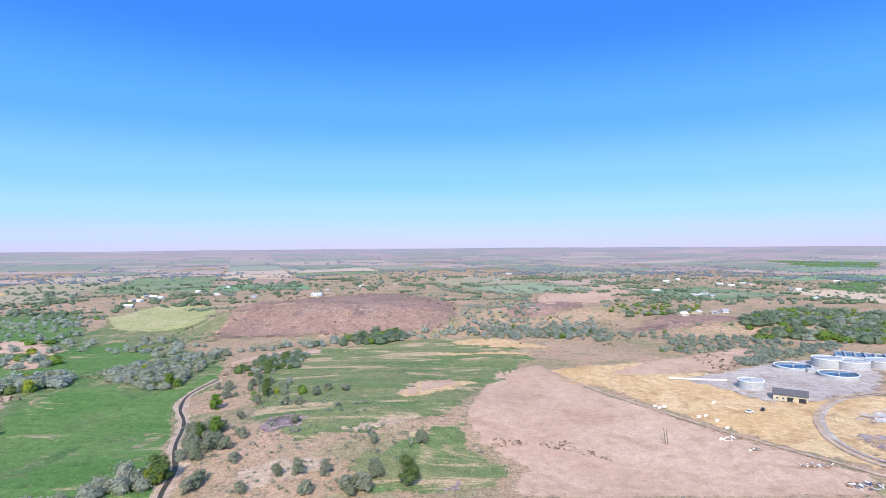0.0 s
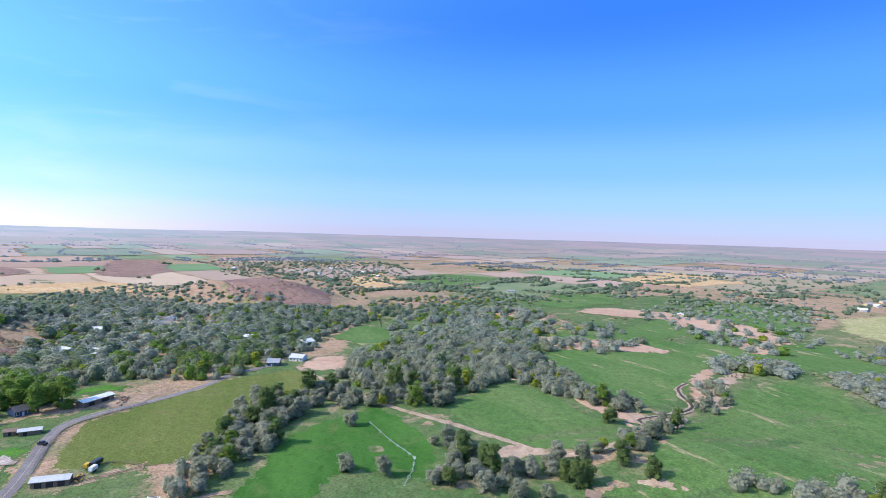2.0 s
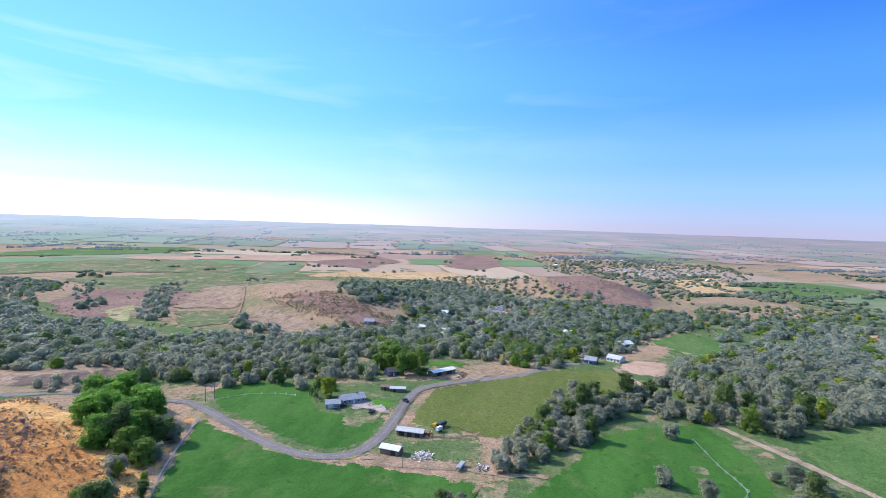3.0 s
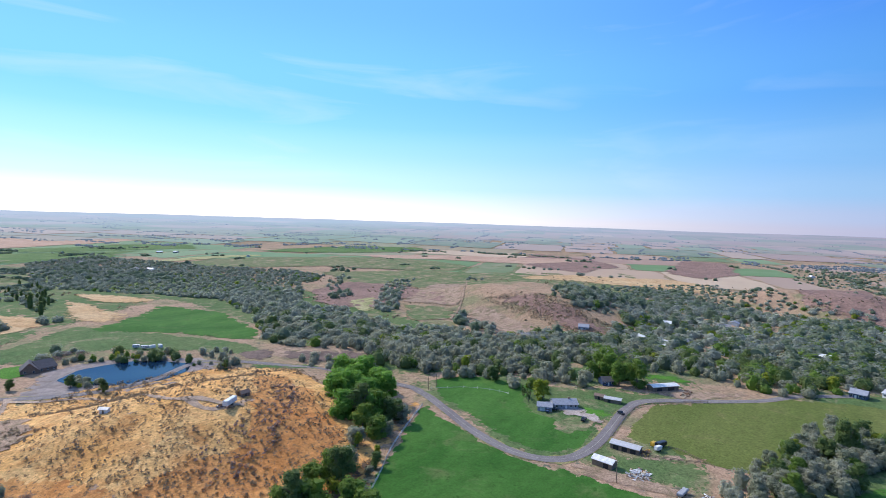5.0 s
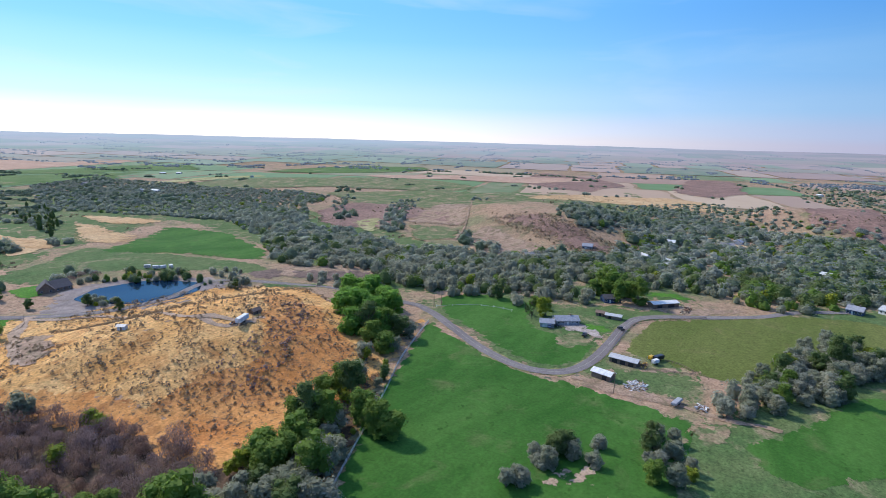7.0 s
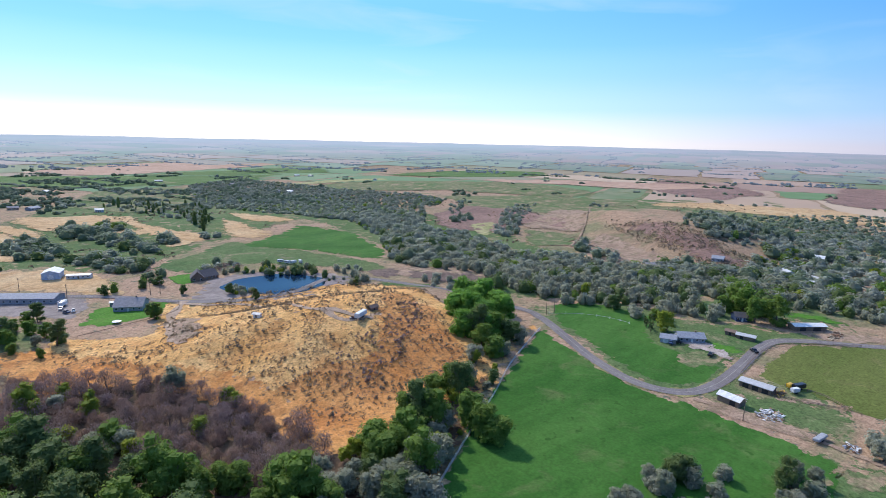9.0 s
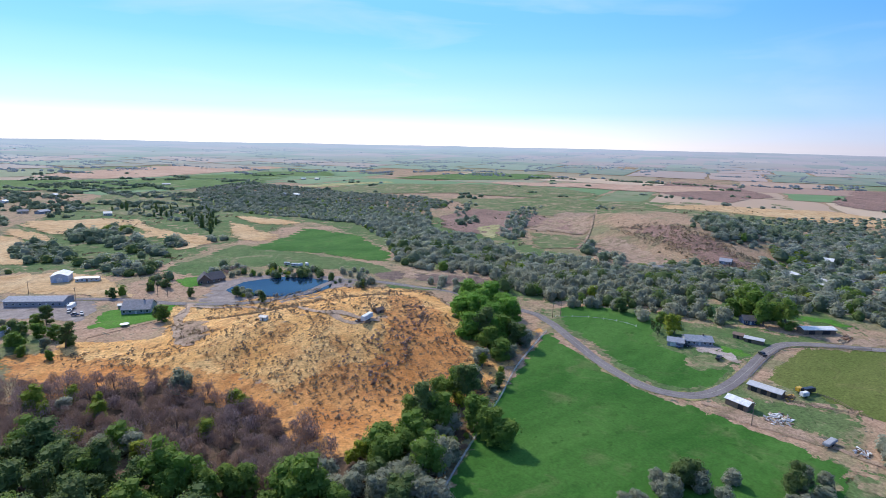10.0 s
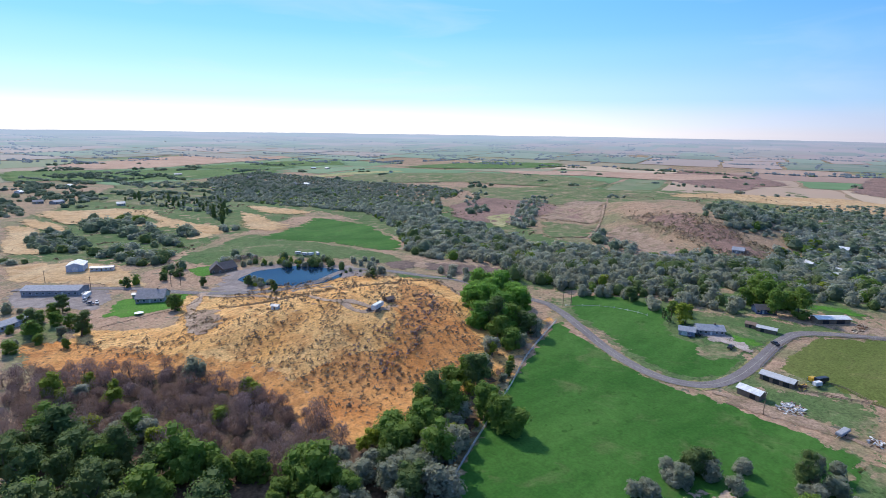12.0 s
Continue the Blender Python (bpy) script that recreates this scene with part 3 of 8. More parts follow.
field("yard", "gravel yard beside the farmhouse", [(-284.8, -120.0), (-292.9, -106.8), (-279.1, -77.4), (-272.4, -77.6), (-270.9, -102.0)], M["gravel"], wobble=0.5, lift=0.3)
field("farmyard_grass", "weedy green farmyard grass", [(-215.7, -72.1), (-243.5, -68.5), (-257.0, -66.0), (-264.4, -48.2), (-255.8, -34.9), (-243.9, -34.4), (-239.1, -48.2), (-211.3, -50.8)], M["weedy"], wobble=0.8)
field("yard", "bare yard of the farm", [(-396.4, 47.4), (-435.4, 69.0), (-426.8, 92.7), (-384.0, 86.9), (-379.1, 69.5)], M["bare"], wobble=0.8, lift=0.3)
field("weedy_patch", "brown weedy patch in the pasture", [(-259.9, -102.3), (-273.6, -94.9), (-276.6, -82.3), (-261.2, -79.4), (-246.3, -86.6), (-247.9, -94.9)], M["thin"], wobble=1.0, lift=0.3)

field("bare_patch", "dry tan patch in the green slope", [(-35.6, 321.4), (-25.8, 376.0), (6.0, 405.5), (19.8, 386.5), (-9.2, 339.6)], M["bare"], lift=0.4, wobble=5)
field("bare_patch", "dry tan patch in the green slope", [(-64.0, 270.9), (-50.0, 288.2), (-29.2, 291.0), (-41.8, 273.7)], M["bare"], lift=0.4, wobble=4)
for o in ([(-99.1, 274.2), (-105.1, 297.7), (-94.8, 306.9), (-82.6, 309.2), (-69.1, 299.2), (-71.5, 283.8), (-84.8, 274.2)], [(-81.8, 229.0), (-77.5, 241.9), (-72.5, 246.5), (-72.3, 233.2), (-75.8, 225.4)], [(-111.5, 227.7), (-103.5, 237.9), (-95.8, 234.0), (-104.3, 226.0)], [(-42.1, 227.7), (-34.2, 239.1), (-21.4, 235.3), (-29.9, 225.4)], [(-25.2, 279.9), (-15.1, 281.7), (-17.5, 272.3)], [(-6.2, 215.7), (3.1, 231.6), (15.0, 229.3), (9.6, 215.1)]):
    field("rocky_patch", "purple grey rock outcrop on the dry slope", o, M["outcrop"], lift=0.5, wobble=3)
for o in ([(-110.5, 257.3), (-103.0, 269.3), (-96.8, 275.7), (-87.3, 264.3), (-92.1, 247.4), (-101.6, 245.3)], [(-93.4, 237.4), (-70.4, 252.9), (-42.0, 240.9), (-53.7, 226.4), (-78.0, 215.1), (-92.0, 216.3)], [(-167.2, 359.5), (-163.1, 376.1), (-148.1, 377.7), (-145.3, 361.1)], [(-64.1, 265.4), (-43.6, 285.5), (-26.2, 291.3), (-28.5, 283.5), (-51.9, 266.5)], [(-65.3, 336.7), (-52.0, 341.7), (-33.8, 337.2), (-49.8, 326.9)]):
    field("bare_patch", "pinkish bare soil on the dry slope", o, M["track"], lift=0.42, wobble=7)
for o in ([(-219, 668), (-157, 672), (-60, 674), (20, 707), (27, 687), (-57, 639), (-123, 639), (-192, 648)], [(-253, 631), (-211, 643), (-174, 632), (-219, 610)], [(-105, 613), (-42, 626), (3, 624), (-54, 606)]):
    field("rock_band", "dark broken rock band on the mesa side", o, M["outcrop"], lift=1.0, wobble=9)
field("rocky_slope", "brown rocky hillside above the trees", [(175, 611), (254, 669), (424, 776), (342, 603), (256, 592)], M["mesa"], lift=0.1, wobble=12)
field("bare_patch", "orange bare hillside", [(70, 703), (224, 1224), (397, 1385), (468, 1229), (217, 758), (127, 695)], M["bare"], lift=0.1, wobble=14)
field("bare_patch", "dry brown knoll between the pastures", [(-629, 282), (-698, 364), (-627, 414), (-556, 394), (-543, 305)], M["mesa"], lift=0.2, wobble=8)
field("bare_patch", "dry tan clearing among thickets", [(-374.2, 173.1), (-388.9, 189.2), (-363.8, 215.0), (-336.9, 218.4), (-345.5, 185.8)], M["bare"], lift=0.3, wobble=4)
field("bare_patch", "dry tan clearing beside the pasture", [(-455, 244), (-479, 289), (-440, 291), (-429.9, 253.6)], M["bare"], lift=0.3, wobble=5)
field("bare_patch", "dry tan clearing beside the creek", [(-177.3, 150.6), (-172.4, 166.0), (-155.2, 171.1), (-161.6, 159.1)], M["bare"], lift=0.3, wobble=3)
field("bare_patch", "dry tan ground beside the creek", [(-222.4, 126.2), (-206.6, 147.3), (-202.8, 164.7), (-224.2, 210.6), (-199.9, 180.4), (-192.6, 156.5), (-202.5, 138.3)], M["bare"], lift=0.3, wobble=4)
field("bare_patch", "dry tan ground along the creek", [(-341, 461), (-375, 538), (-410, 564), (-372, 472), (-330, 428)], M["bare"], lift=0.3, wobble=6)
field("rocky_slope", "dark basalt rim on the upland", [(-1221, -626), (-1679, -727), (-1528, -489), (-1303, -346), (-1065, -361), (-1099, -474)], M["mesa"], lift=0.6, wobble=14, fringe=10.1)
field("rocky_slope", "brown hillside on the upland", [(-1219, -243), (-1724, -294), (-1745, -170), (-1319, -94), (-1135, -145)], M["mesa"], lift=0.6, wobble=14, fringe=10.3)
field("rocky_slope", "brown brushy slope on the upland", [(-774, -9), (-1129, 16), (-1196, 119), (-744, 79), (-742, 45)], M["mesa"], lift=0.6, wobble=14, fringe=6.7)
field("upland_grass", "dull olive grass of the upland", [(-760, -607), (-1102, -557), (-1141, -293), (-792, -22), (-908, -121), (-620, -237), (-694, -444), (-665, -627)], M["thin"], lift=0.05, wobble=14)
field("bare_patch", "reddish brown bare ground on the upland", [(-500, -549), (-607, -572), (-651, -498), (-583, -373), (-521, -310), (-531, -406), (-462, -384), (-426, -437)], M["mesa"], lift=0.6, wobble=10, fringe=5.4)
field("bare_patch", "tan dry ground below the woods", [(-225, -600), (-270, -595), (-278, -535), (-238, -488), (-207, -531)], M["straw"], lift=0.3, wobble=8)
field("dry_field", "brown dry field beside the corral", [(-264.8, -332.2), (-324.1, -281.4), (-314.3, -250.3), (-274.5, -259.3), (-239.6, -307.0)], M["litter_yard"], lift=0.3, wobble=5)
field("stubble_field", "wide pale gold field far off", [(-1054, 845), (-1296, 1279), (-915, 1178), (-860, 886)], M["straw"], lift=0.3)
field("bare_patch", "grey-brown worn dirt on the dry hill", [(-71.2, -250.1), (-83.7, -286), (-94.5, -309.2), (-103.9, -298), (-88.6, -248.3), (-80.9, -243.1), (-75.1, -248.3)], M["litter_yard"], lift=0.8, wobble=1.4, fringe=1.5)
field("rocky_slope", "red-brown bare hillside above the village", [(-815, 4), (-862, 67), (-914, 169), (-713, 134), (-671, 82), (-736, 43), (-780, 12)], M["mesa"], lift=0.7, wobble=8, fringe=6.1)
field("yard", "brown trampled dirt beside the barns", [(-215.2, -73.7), (-224.7, -64.9), (-223.4, -54.7), (-221.9, -36.1), (-219.5, -23), (-213.2, -30.1), (-211.2, -51.2), (-208.9, -69.4)], M["litter_yard"], lift=0.35, wobble=1.2, fringe=1.9)
field("yard", "brown dirt between the sheds", [(-242.7, -70.2), (-237.4, -61.2), (-253.8, -42.7), (-256.8, -30.7), (-249, -34.1), (-238.6, -54), (-228.1, -64.5)], M["litter_yard"], lift=0.35, wobble=1.2, fringe=2.1)
field("bare_patch", "bare soil at the end of the farm track", [(-218, -3.6), (-220.2, 5.1), (-212.6, 4.6), (-210.1, -2.2)], M["litter_yard"], lift=0.35, wobble=1.2, fringe=1.9)
field("bare_patch", "reddish bare soil under the pasture trees", [(-159.5, -53.1), (-165.3, -45.5), (-162.6, -40.9), (-155.6, -42.4), (-155.7, -49.8)], M["litter_yard"], lift=0.35, wobble=1.5, fringe=1.5)
field("bare_patch", "reddish bare soil beside the pasture trees", [(-137.9, -62), (-144.1, -56.4), (-140.2, -52.9), (-133.2, -58.8)], M["litter_yard"], lift=0.35, wobble=1.5, fringe=1.5)
field("weedy_patch", "rough brown weeds beside the track", [(-198.9, -24.5), (-210.9, -15.9), (-210.4, -8.5), (-196.5, -8.8), (-189.9, -18.4), (-190.2, -23.8)], M["thin"], lift=0.35, wobble=2, fringe=1.7)
field("dry_slope", "golden slope behind the barn", [(-21, -496), (-55, -470), (-80.1, -435.3), (-89.1, -384.3), (-96.9, -363.7), (-71.8, -380.6), (-50.4, -417.4), (-17.7, -448.2)], M["straw"], lift=0.35, wobble=2, fringe=3.4)
field("dry_slope", "golden verge between house and hill", [(-79.9, -304.8), (-99.9, -340.5), (-120.4, -313.6), (-88.3, -276.5), (-75.7, -262.8)], M["gold"], lift=0.35, wobble=2, fringe=2.5)
field("dry_slope", "golden dry grass between the thickets", [(-99, -648), (-132, -649), (-156, -670), (-161, -604), (-172, -585), (-163, -556), (-147, -607), (-129, -622)], M["straw"], lift=0.6, wobble=3, fringe=5.2)
field("dry_slope", "golden clearing above the thicket", [(-46, -730), (-67, -740), (-90, -655), (-89, -618), (-69, -634), (-51, -677)], M["straw"], lift=0.6, wobble=3, fringe=5.6)
field("valley_grass", "olive grass between the thickets", [(-90, -595), (-113, -552), (-102, -512), (-80, -514)], M["weedy"], lift=0.6, wobble=3, fringe=4.7)
field("lawn", "green grass beside the pond lodge", [(-118.6, -405.3), (-138.4, -404.9), (-137.2, -379.8), (-124.4, -361.1), (-114.6, -375.3)], M["lawn"], lift=0.35, wobble=1, fringe=3.4)
field("bare_patch", "bare trampled soil under pasture trees", [(-176.5, 152), (-174.6, 163.4), (-165.4, 172.5), (-154, 172.4), (-164.7, 157.4)], M["track"], lift=0.35, wobble=2, fringe=2.1)
field("bare_patch", "bare bank along the farm track", [(-221.5, 109.3), (-229.1, 129.6), (-216.5, 140.8), (-207.1, 146.9), (-210, 130.7), (-214.8, 110.3)], M["track"], lift=0.35, wobble=2, fringe=2.2)
field("bare_patch", "bare bank beside the silvery clump", [(-204.7, 148.4), (-200.9, 164.2), (-191.6, 163), (-194.4, 150)], M["track"], lift=0.35, wobble=2, fringe=2.2)
field("bare_patch", "pinkish clearing in the silvery wood", [(-397, 183), (-397.3, 201), (-367.4, 205.7), (-346.4, 222.9), (-346.1, 194), (-371.5, 178.6)], M["bare"], lift=0.35, wobble=2, fringe=3.6)
field("bare_patch", "tan clearing above the silvery wood", [(-430, 217), (-460, 281), (-454, 317), (-431, 289), (-417, 244), (-372.6, 239.5), (-392.6, 219.5)], M["bare"], lift=0.35, wobble=2, fringe=4.0)
field("bare_patch", "dry tan ground along the creek trees", [(-298.2, 209.8), (-267, 212.7), (-247.6, 217.5), (-233, 216.6), (-216.8, 194.6), (-237, 204.5), (-258.9, 198.3)], M["bare"], lift=0.35, wobble=2, fringe=2.6)
field("bare_patch", "dry tan ground beside the creek bend", [(-301.6, 318.6), (-319, 357), (-306, 367), (-288.7, 329.5), (-271.8, 300.3), (-253.1, 296.9), (-243.2, 269.3), (-265.9, 281.6)], M["bare"], lift=0.35, wobble=2, fringe=3.3)
field("bare_patch", "dry bare knoll beside the meadow", [(-384, 459), (-394, 510), (-378, 534), (-340, 478), (-334, 441), (-353, 436)], M["bare"], lift=0.6, wobble=3, fringe=5.0)
# belts of dry and green ground between the woods
field("dry_field", "brown ploughed field far off", [(-155, -1574), (-319, -1421), (-543, -1551), (-834, -1743), (-1041, -1866), (-582, -2036), (-241, -1706)], M["bare"], lift=0.5, wobble=4, fringe=13.1)
field("pasture_field", "long green field far off", [(-314, -1403), (-651, -1363), (-887, -1376), (-977, -1583), (-798, -1628), (-531, -1516)], M["pasture"], lift=0.5, wobble=4, fringe=12.9)
field("pasture_field", "wide irrigated green field", [(-70, -1225), (-136, -1231), (-228, -1152), (-360, -1161), (-572, -1170), (-619, -1295), (-313, -1348), (-88, -1489)], M["pasture"], lift=0.5, wobble=4, fringe=10.6)
field("pasture_field", "pale green pasture behind the wood", [(-162, -961), (-267, -869), (-341, -916), (-391, -1022), (-347, -1120), (-216, -1094)], M["thin"], lift=0.5, wobble=4, fringe=8.2)
field("stubble_field", "pale strip of stubble above the wood", [(-526, -1077), (-758, -1126), (-875, -1095), (-845, -1057), (-630, -1022), (-523, -1021)], M["pale"], lift=0.5, wobble=3, fringe=10.3)
field("upland_grass", "dull olive grass of the plateau", [(-513, -1002), (-655, -1017), (-833, -1043), (-981, -918), (-1075, -753), (-988, -569), (-865, -531), (-795, -684), (-740, -783), (-581, -864)], M["thin"], lift=0.5, wobble=8, fringe=9.1)
field("bare_patch", "brown dry ground of the plateau", [(-1043, -957), (-1225, -858), (-1319, -747), (-1487, -527), (-1407, -460), (-1161, -523), (-1116, -703), (-1007, -867)], M["bare"], lift=0.5, wobble=8, fringe=11.5)
field("pasture_field", "green field on the plateau", [(-1076, -1265), (-1385, -1272), (-1530, -1074), (-1370, -961), (-1088, -998), (-928, -1211)], M["pasture"], lift=0.5, wobble=4, fringe=13.3)
field("dry_slope", "pale golden slope above the thickets", [(-74, -806), (-126, -772), (-161, -780), (-178, -726), (-142, -657), (-91, -662), (-66, -731)], M["straw"], lift=0.5, wobble=5, fringe=6.0)
field("dry_slope", "golden grass slope beside the pale yard", [(-36, -714), (-64, -673), (-67, -605), (-55, -515), (-24, -541)], M["straw"], lift=0.5, wobble=4, fringe=4.7)
field("dry_slope", "tan dry slope among thickets", [(-162, -757), (-185, -756), (-187, -616), (-210, -548), (-191, -521), (-151, -502), (-156, -551), (-160, -684)], M["straw"], lift=0.5, wobble=5, fringe=4.7)
field("dry_slope", "tan dry ground beside the belt of trees", [(-257, -659), (-276, -614), (-255, -555), (-224, -555)], M["straw"], lift=0.5, wobble=5, fringe=5.4)
field("dry_slope", "tan dry slope beside the bright field", [(-293, -721), (-322, -663), (-339, -592), (-300, -590), (-270, -631)], M["straw"], lift=0.5, wobble=4, fringe=6.0)
field("yard", "dark brown corral ground", [(-241.5, -337.4), (-269.6, -324.3), (-245.2, -292.4), (-232.2, -310.3)], M["corral"], lift=0.35, wobble=0.8, fringe=3.4)
field("bare_patch", "reddish corral ground beside the road", [(-266, -317.3), (-287, -283.2), (-303, -258.5), (-288.5, -244.8), (-271.4, -250.8), (-246.7, -289)], M["corral"], lift=0.35, wobble=2, fringe=3.3)
field("valley_grass", "thin grass between corral and road", [(-228.5, -306.7), (-259.2, -255.4), (-240, -252.3), (-218.3, -291.8)], M["weedy"], lift=0.35, wobble=2, fringe=3.1)
field("dry_slope", "straw streak along the plateau edge", [(-898, -422), (-1011, -354), (-1051, -238), (-955, -137), (-888, -126), (-913, -219), (-906, -316), (-850, -399)], M["straw"], lift=0.5, wobble=10, fringe=8.1)
field("bare_patch", "tan clearing below the hillside", [(-413, -266), (-457, -267), (-444, -229), (-474, -169), (-467, -171), (-423, -223)], M["straw"], lift=0.5, wobble=4, fringe=4.3)
field("valley_grass", "olive meadow between two belts of trees", [(-338.9, -180.3), (-359.3, -164.1), (-363.6, -138.3), (-362.9, -102.8), (-330.7, -94.2), (-318.4, -107.1), (-335.7, -127.6), (-345.1, -157.6)], M["weedy"], lift=0.35, wobble=3, fringe=3.0)
field("lawn", "green lawn among the village trees", [(-529, -136), (-571, -106), (-558, -88), (-514, -96), (-508, -125)], M["thin"], lift=0.5, wobble=2, fringe=4.7)
field("lawn", "small lawn behind the farm sheds", [(-366.7, -89.5), (-385.1, -78.7), (-386.9, -48), (-378.6, -43.1), (-367.4, -67.7)], M["lawn"], lift=0.35, wobble=1, fringe=3.4)
field("bare_patch", "tan dry slope between belts of trees", [(-713, -119), (-656, -56), (-607, -2), (-587, -26), (-620, -78), (-659, -123)], M["straw"], lift=0.5, wobble=5, fringe=5.3)
field("bare_patch", "tan dry clearing beside the road", [(-428.8, -46.9), (-463, -39), (-434.4, -14.2), (-402, -17.1), (-409.9, -34.3)], M["straw"], lift=0.35, wobble=3, fringe=3.6)
field("bare_patch", "brown dirt banks beside the road", [(-350.9, -75.1), (-363.8, -45), (-383.3, -16.2), (-373.8, -15.7), (-343, -42.3), (-330.9, -60.8)], M["litter_yard"], lift=0.35, wobble=2, fringe=3.0)
field("upland_grass", "yellow grass streak on the upland", [(-1007, -288), (-1096, -206), (-1012, -88), (-803, -37), (-906, -115), (-925, -237)], M["straw"], lift=0.5, wobble=10, fringe=7.2)
field("bare_patch", "orange dry ground of the village", [(-1164, 239), (-1329, 358), (-1096, 368), (-976, 329), (-926, 211)], M["straw"], lift=0.5, wobble=8, fringe=8.5)
field("pasture_field", "thin green field beyond the belts", [(-854, 345), (-899, 444), (-902, 508), (-820, 415), (-804, 334)], M["thin"], lift=0.5, wobble=5, fringe=7.8)
field("bare_patch", "tan dry ground beyond the knoll", [(-611, 438), (-641, 493), (-590, 576), (-530, 569), (-512, 519), (-583, 432)], M["bare"], lift=0.5, wobble=6, fringe=6.5)
field("bare_patch", "tan clearing with pale streaks", [(-423, 272), (-438, 336), (-421, 374), (-370, 384), (-365, 356), (-393, 308), (-396, 274)], M["bare"], lift=0.5, wobble=5, fringe=4.3)
field("bare_patch", "tan clearing among silvery thickets", [(-390, 183.7), (-395.4, 199.7), (-386.2, 205.5), (-316.5, 222.7), (-343.9, 196.1)], M["bare"], lift=0.35, wobble=4, fringe=3.5)
field("bare_patch", "pinkish clearing beside the sheds", [(-553, 530), (-532, 594), (-435, 585), (-342, 512), (-380, 511), (-451, 504), (-480, 487)], M["bare"], lift=0.5, wobble=6, fringe=5.5)
field("bare_patch", "bare creek bank", [(-303.9, 217.7), (-278.6, 218.2), (-236.8, 223), (-233.4, 246.4), (-222.9, 244.7), (-210.9, 206.3), (-203.7, 184.9), (-222.1, 197.8), (-229.2, 211.9), (-253.5, 206)], M["track"], lift=0.35, wobble=3, fringe=2.5)
field("bare_patch", "bare bank round the creek bend", [(-285.4, 316.3), (-304, 376), (-285, 361), (-261.7, 311.1), (-235.9, 292.2), (-235.3, 268.8), (-263.3, 277.9)], M["track"], lift=0.35, wobble=3, fringe=3.2)
field("bare_patch", "dry tan patch beside the canal", [(-163.5, 365.4), (-151.2, 390.7), (-142.9, 380.9), (-156.1, 358.8)], M["track"], lift=0.35, wobble=2, fringe=3.5)
field("bare_patch", "dry ground below the mesa", [(-188, 457), (-165, 517), (-125, 535), (-108, 505), (-149, 502), (-168, 434)], M["bare"], lift=0.5, wobble=4, fringe=4.2)
field("bare_patch", "pale streaks of dry grass on the slope", [(-32.7, 333.8), (-11.2, 389.1), (14.3, 397.7), (32.6, 398.4), (1.6, 354.4), (-17.7, 328.3)], M["straw"], lift=0.35, wobble=7, fringe=3.0)
field("bare_patch", "pale streaks of dry grass on the slope", [(-28, 503), (18, 506), (71, 510), (95, 482), (40, 489), (2, 482)], M["straw"], lift=0.5, wobble=6, fringe=4.3)
field("bare_patch", "dry bank of the green slope", [(-61.8, 267), (-48.9, 284.2), (-23.4, 293.8), (-8.1, 290.4), (-34.6, 278.3)], M["track"], lift=0.35, wobble=5, fringe=2.5)
field("bare_patch", "pale sandy ground beside the bare field", [(81.2, 418.3), (128, 447), (156, 435), (131.6, 395.5), (94.5, 371.2)], M["straw"], lift=0.35, wobble=4, fringe=3.4)
field("dry_slope", "tan eroded slope behind the plant", [(123, 427.2), (149, 440), (279, 521), (323, 521), (260, 458), (222, 422), (174.9, 405.2), (140.2, 402.3)], M["bare"], lift=0.35, wobble=5, fringe=3.8)
field("rocky_slope", "brown slope behind the thickets", [(68, 703), (88, 731), (218, 973), (195, 732), (126, 691), (75, 686)], M["mesa"], lift=0.5, wobble=6, fringe=6.2)
field("dry_slope", "straw slope below the scrub", [(-3, 561), (46, 595), (85, 564), (116, 518), (62, 520), (8, 539)], M["straw"], lift=0.5, wobble=5, fringe=4.7)

# ---- roads, tracks, canal ----
ROAD = [(-22.2, -419.0), (-74.5, -379.4), (-104.6, -337.4), (-137.7, -316.1), (-171.7, -314.0), (-215, -330), (-240, -275), (-256.8, -198.9), (-253.2, -177.2), (-237.3, -149.5), (-222.1, -123.7), (-213.7, -102.3), (-214.7, -87.7), (-223.1, -77.8), (-240.4, -73.6), (-268.1, -73.0), (-299.8, -73.7), (-321.5, -67.7), (-348.0, -32.3), (-366.9, -11.6), (-388.3, 3.7), (-412.2, 34.0)]
strip("road", "winding grey asphalt road with faded edge lines", ROAD, 5.8, M["asphalt"], 0.22, crown=0.06)
strip("road_line", "faded yellow centre line", ROAD, 0.16, M["line"], 0.32, category="road marking")
strip("road_edge", "dry grass verge beside the road", ROAD, 7.2, M["verge"], 0.15, category="verge", uneven=0.6)
strip("dirt_track", "brown dirt farm track", [(-217.1, -75), (-219.4, -58.3), (-217, -39.4), (-215.2, -24.4), (-214.7, -10.7), (-217, -2.7), (-216.7, 4.4)], 3.6, M["litter_yard"], 0.22, uneven=0.6)
strip("dirt_track", "pale dirt track between thickets", [(-401.3, 50.2), (-339.8, 68.5), (-303.0, 86.3), (-275.3, 101.8), (-252.9, 116.8), (-228.3, 132.3), (-207.0, 142.5), (-204.7, 168.1), (-227.3, 214.2)], 5.0, M["track"], 0.18, uneven=0.5)
strip("dirt_track", "dirt track on the dry hill", [(-108.6, -334.5), (-92.5, -308.2), (-78.9, -264.8), (-78.3, -250.4)], 5.5, M["track"], 0.35, uneven=0.9)
strip("dirt_track", "dirt track along the fenced field", [(76.4, 446.1), (109.1, 356.1), (152.1, 284.0), (186.8, 229.1)], 3.2, M["track"], 0.3, uneven=0.3)
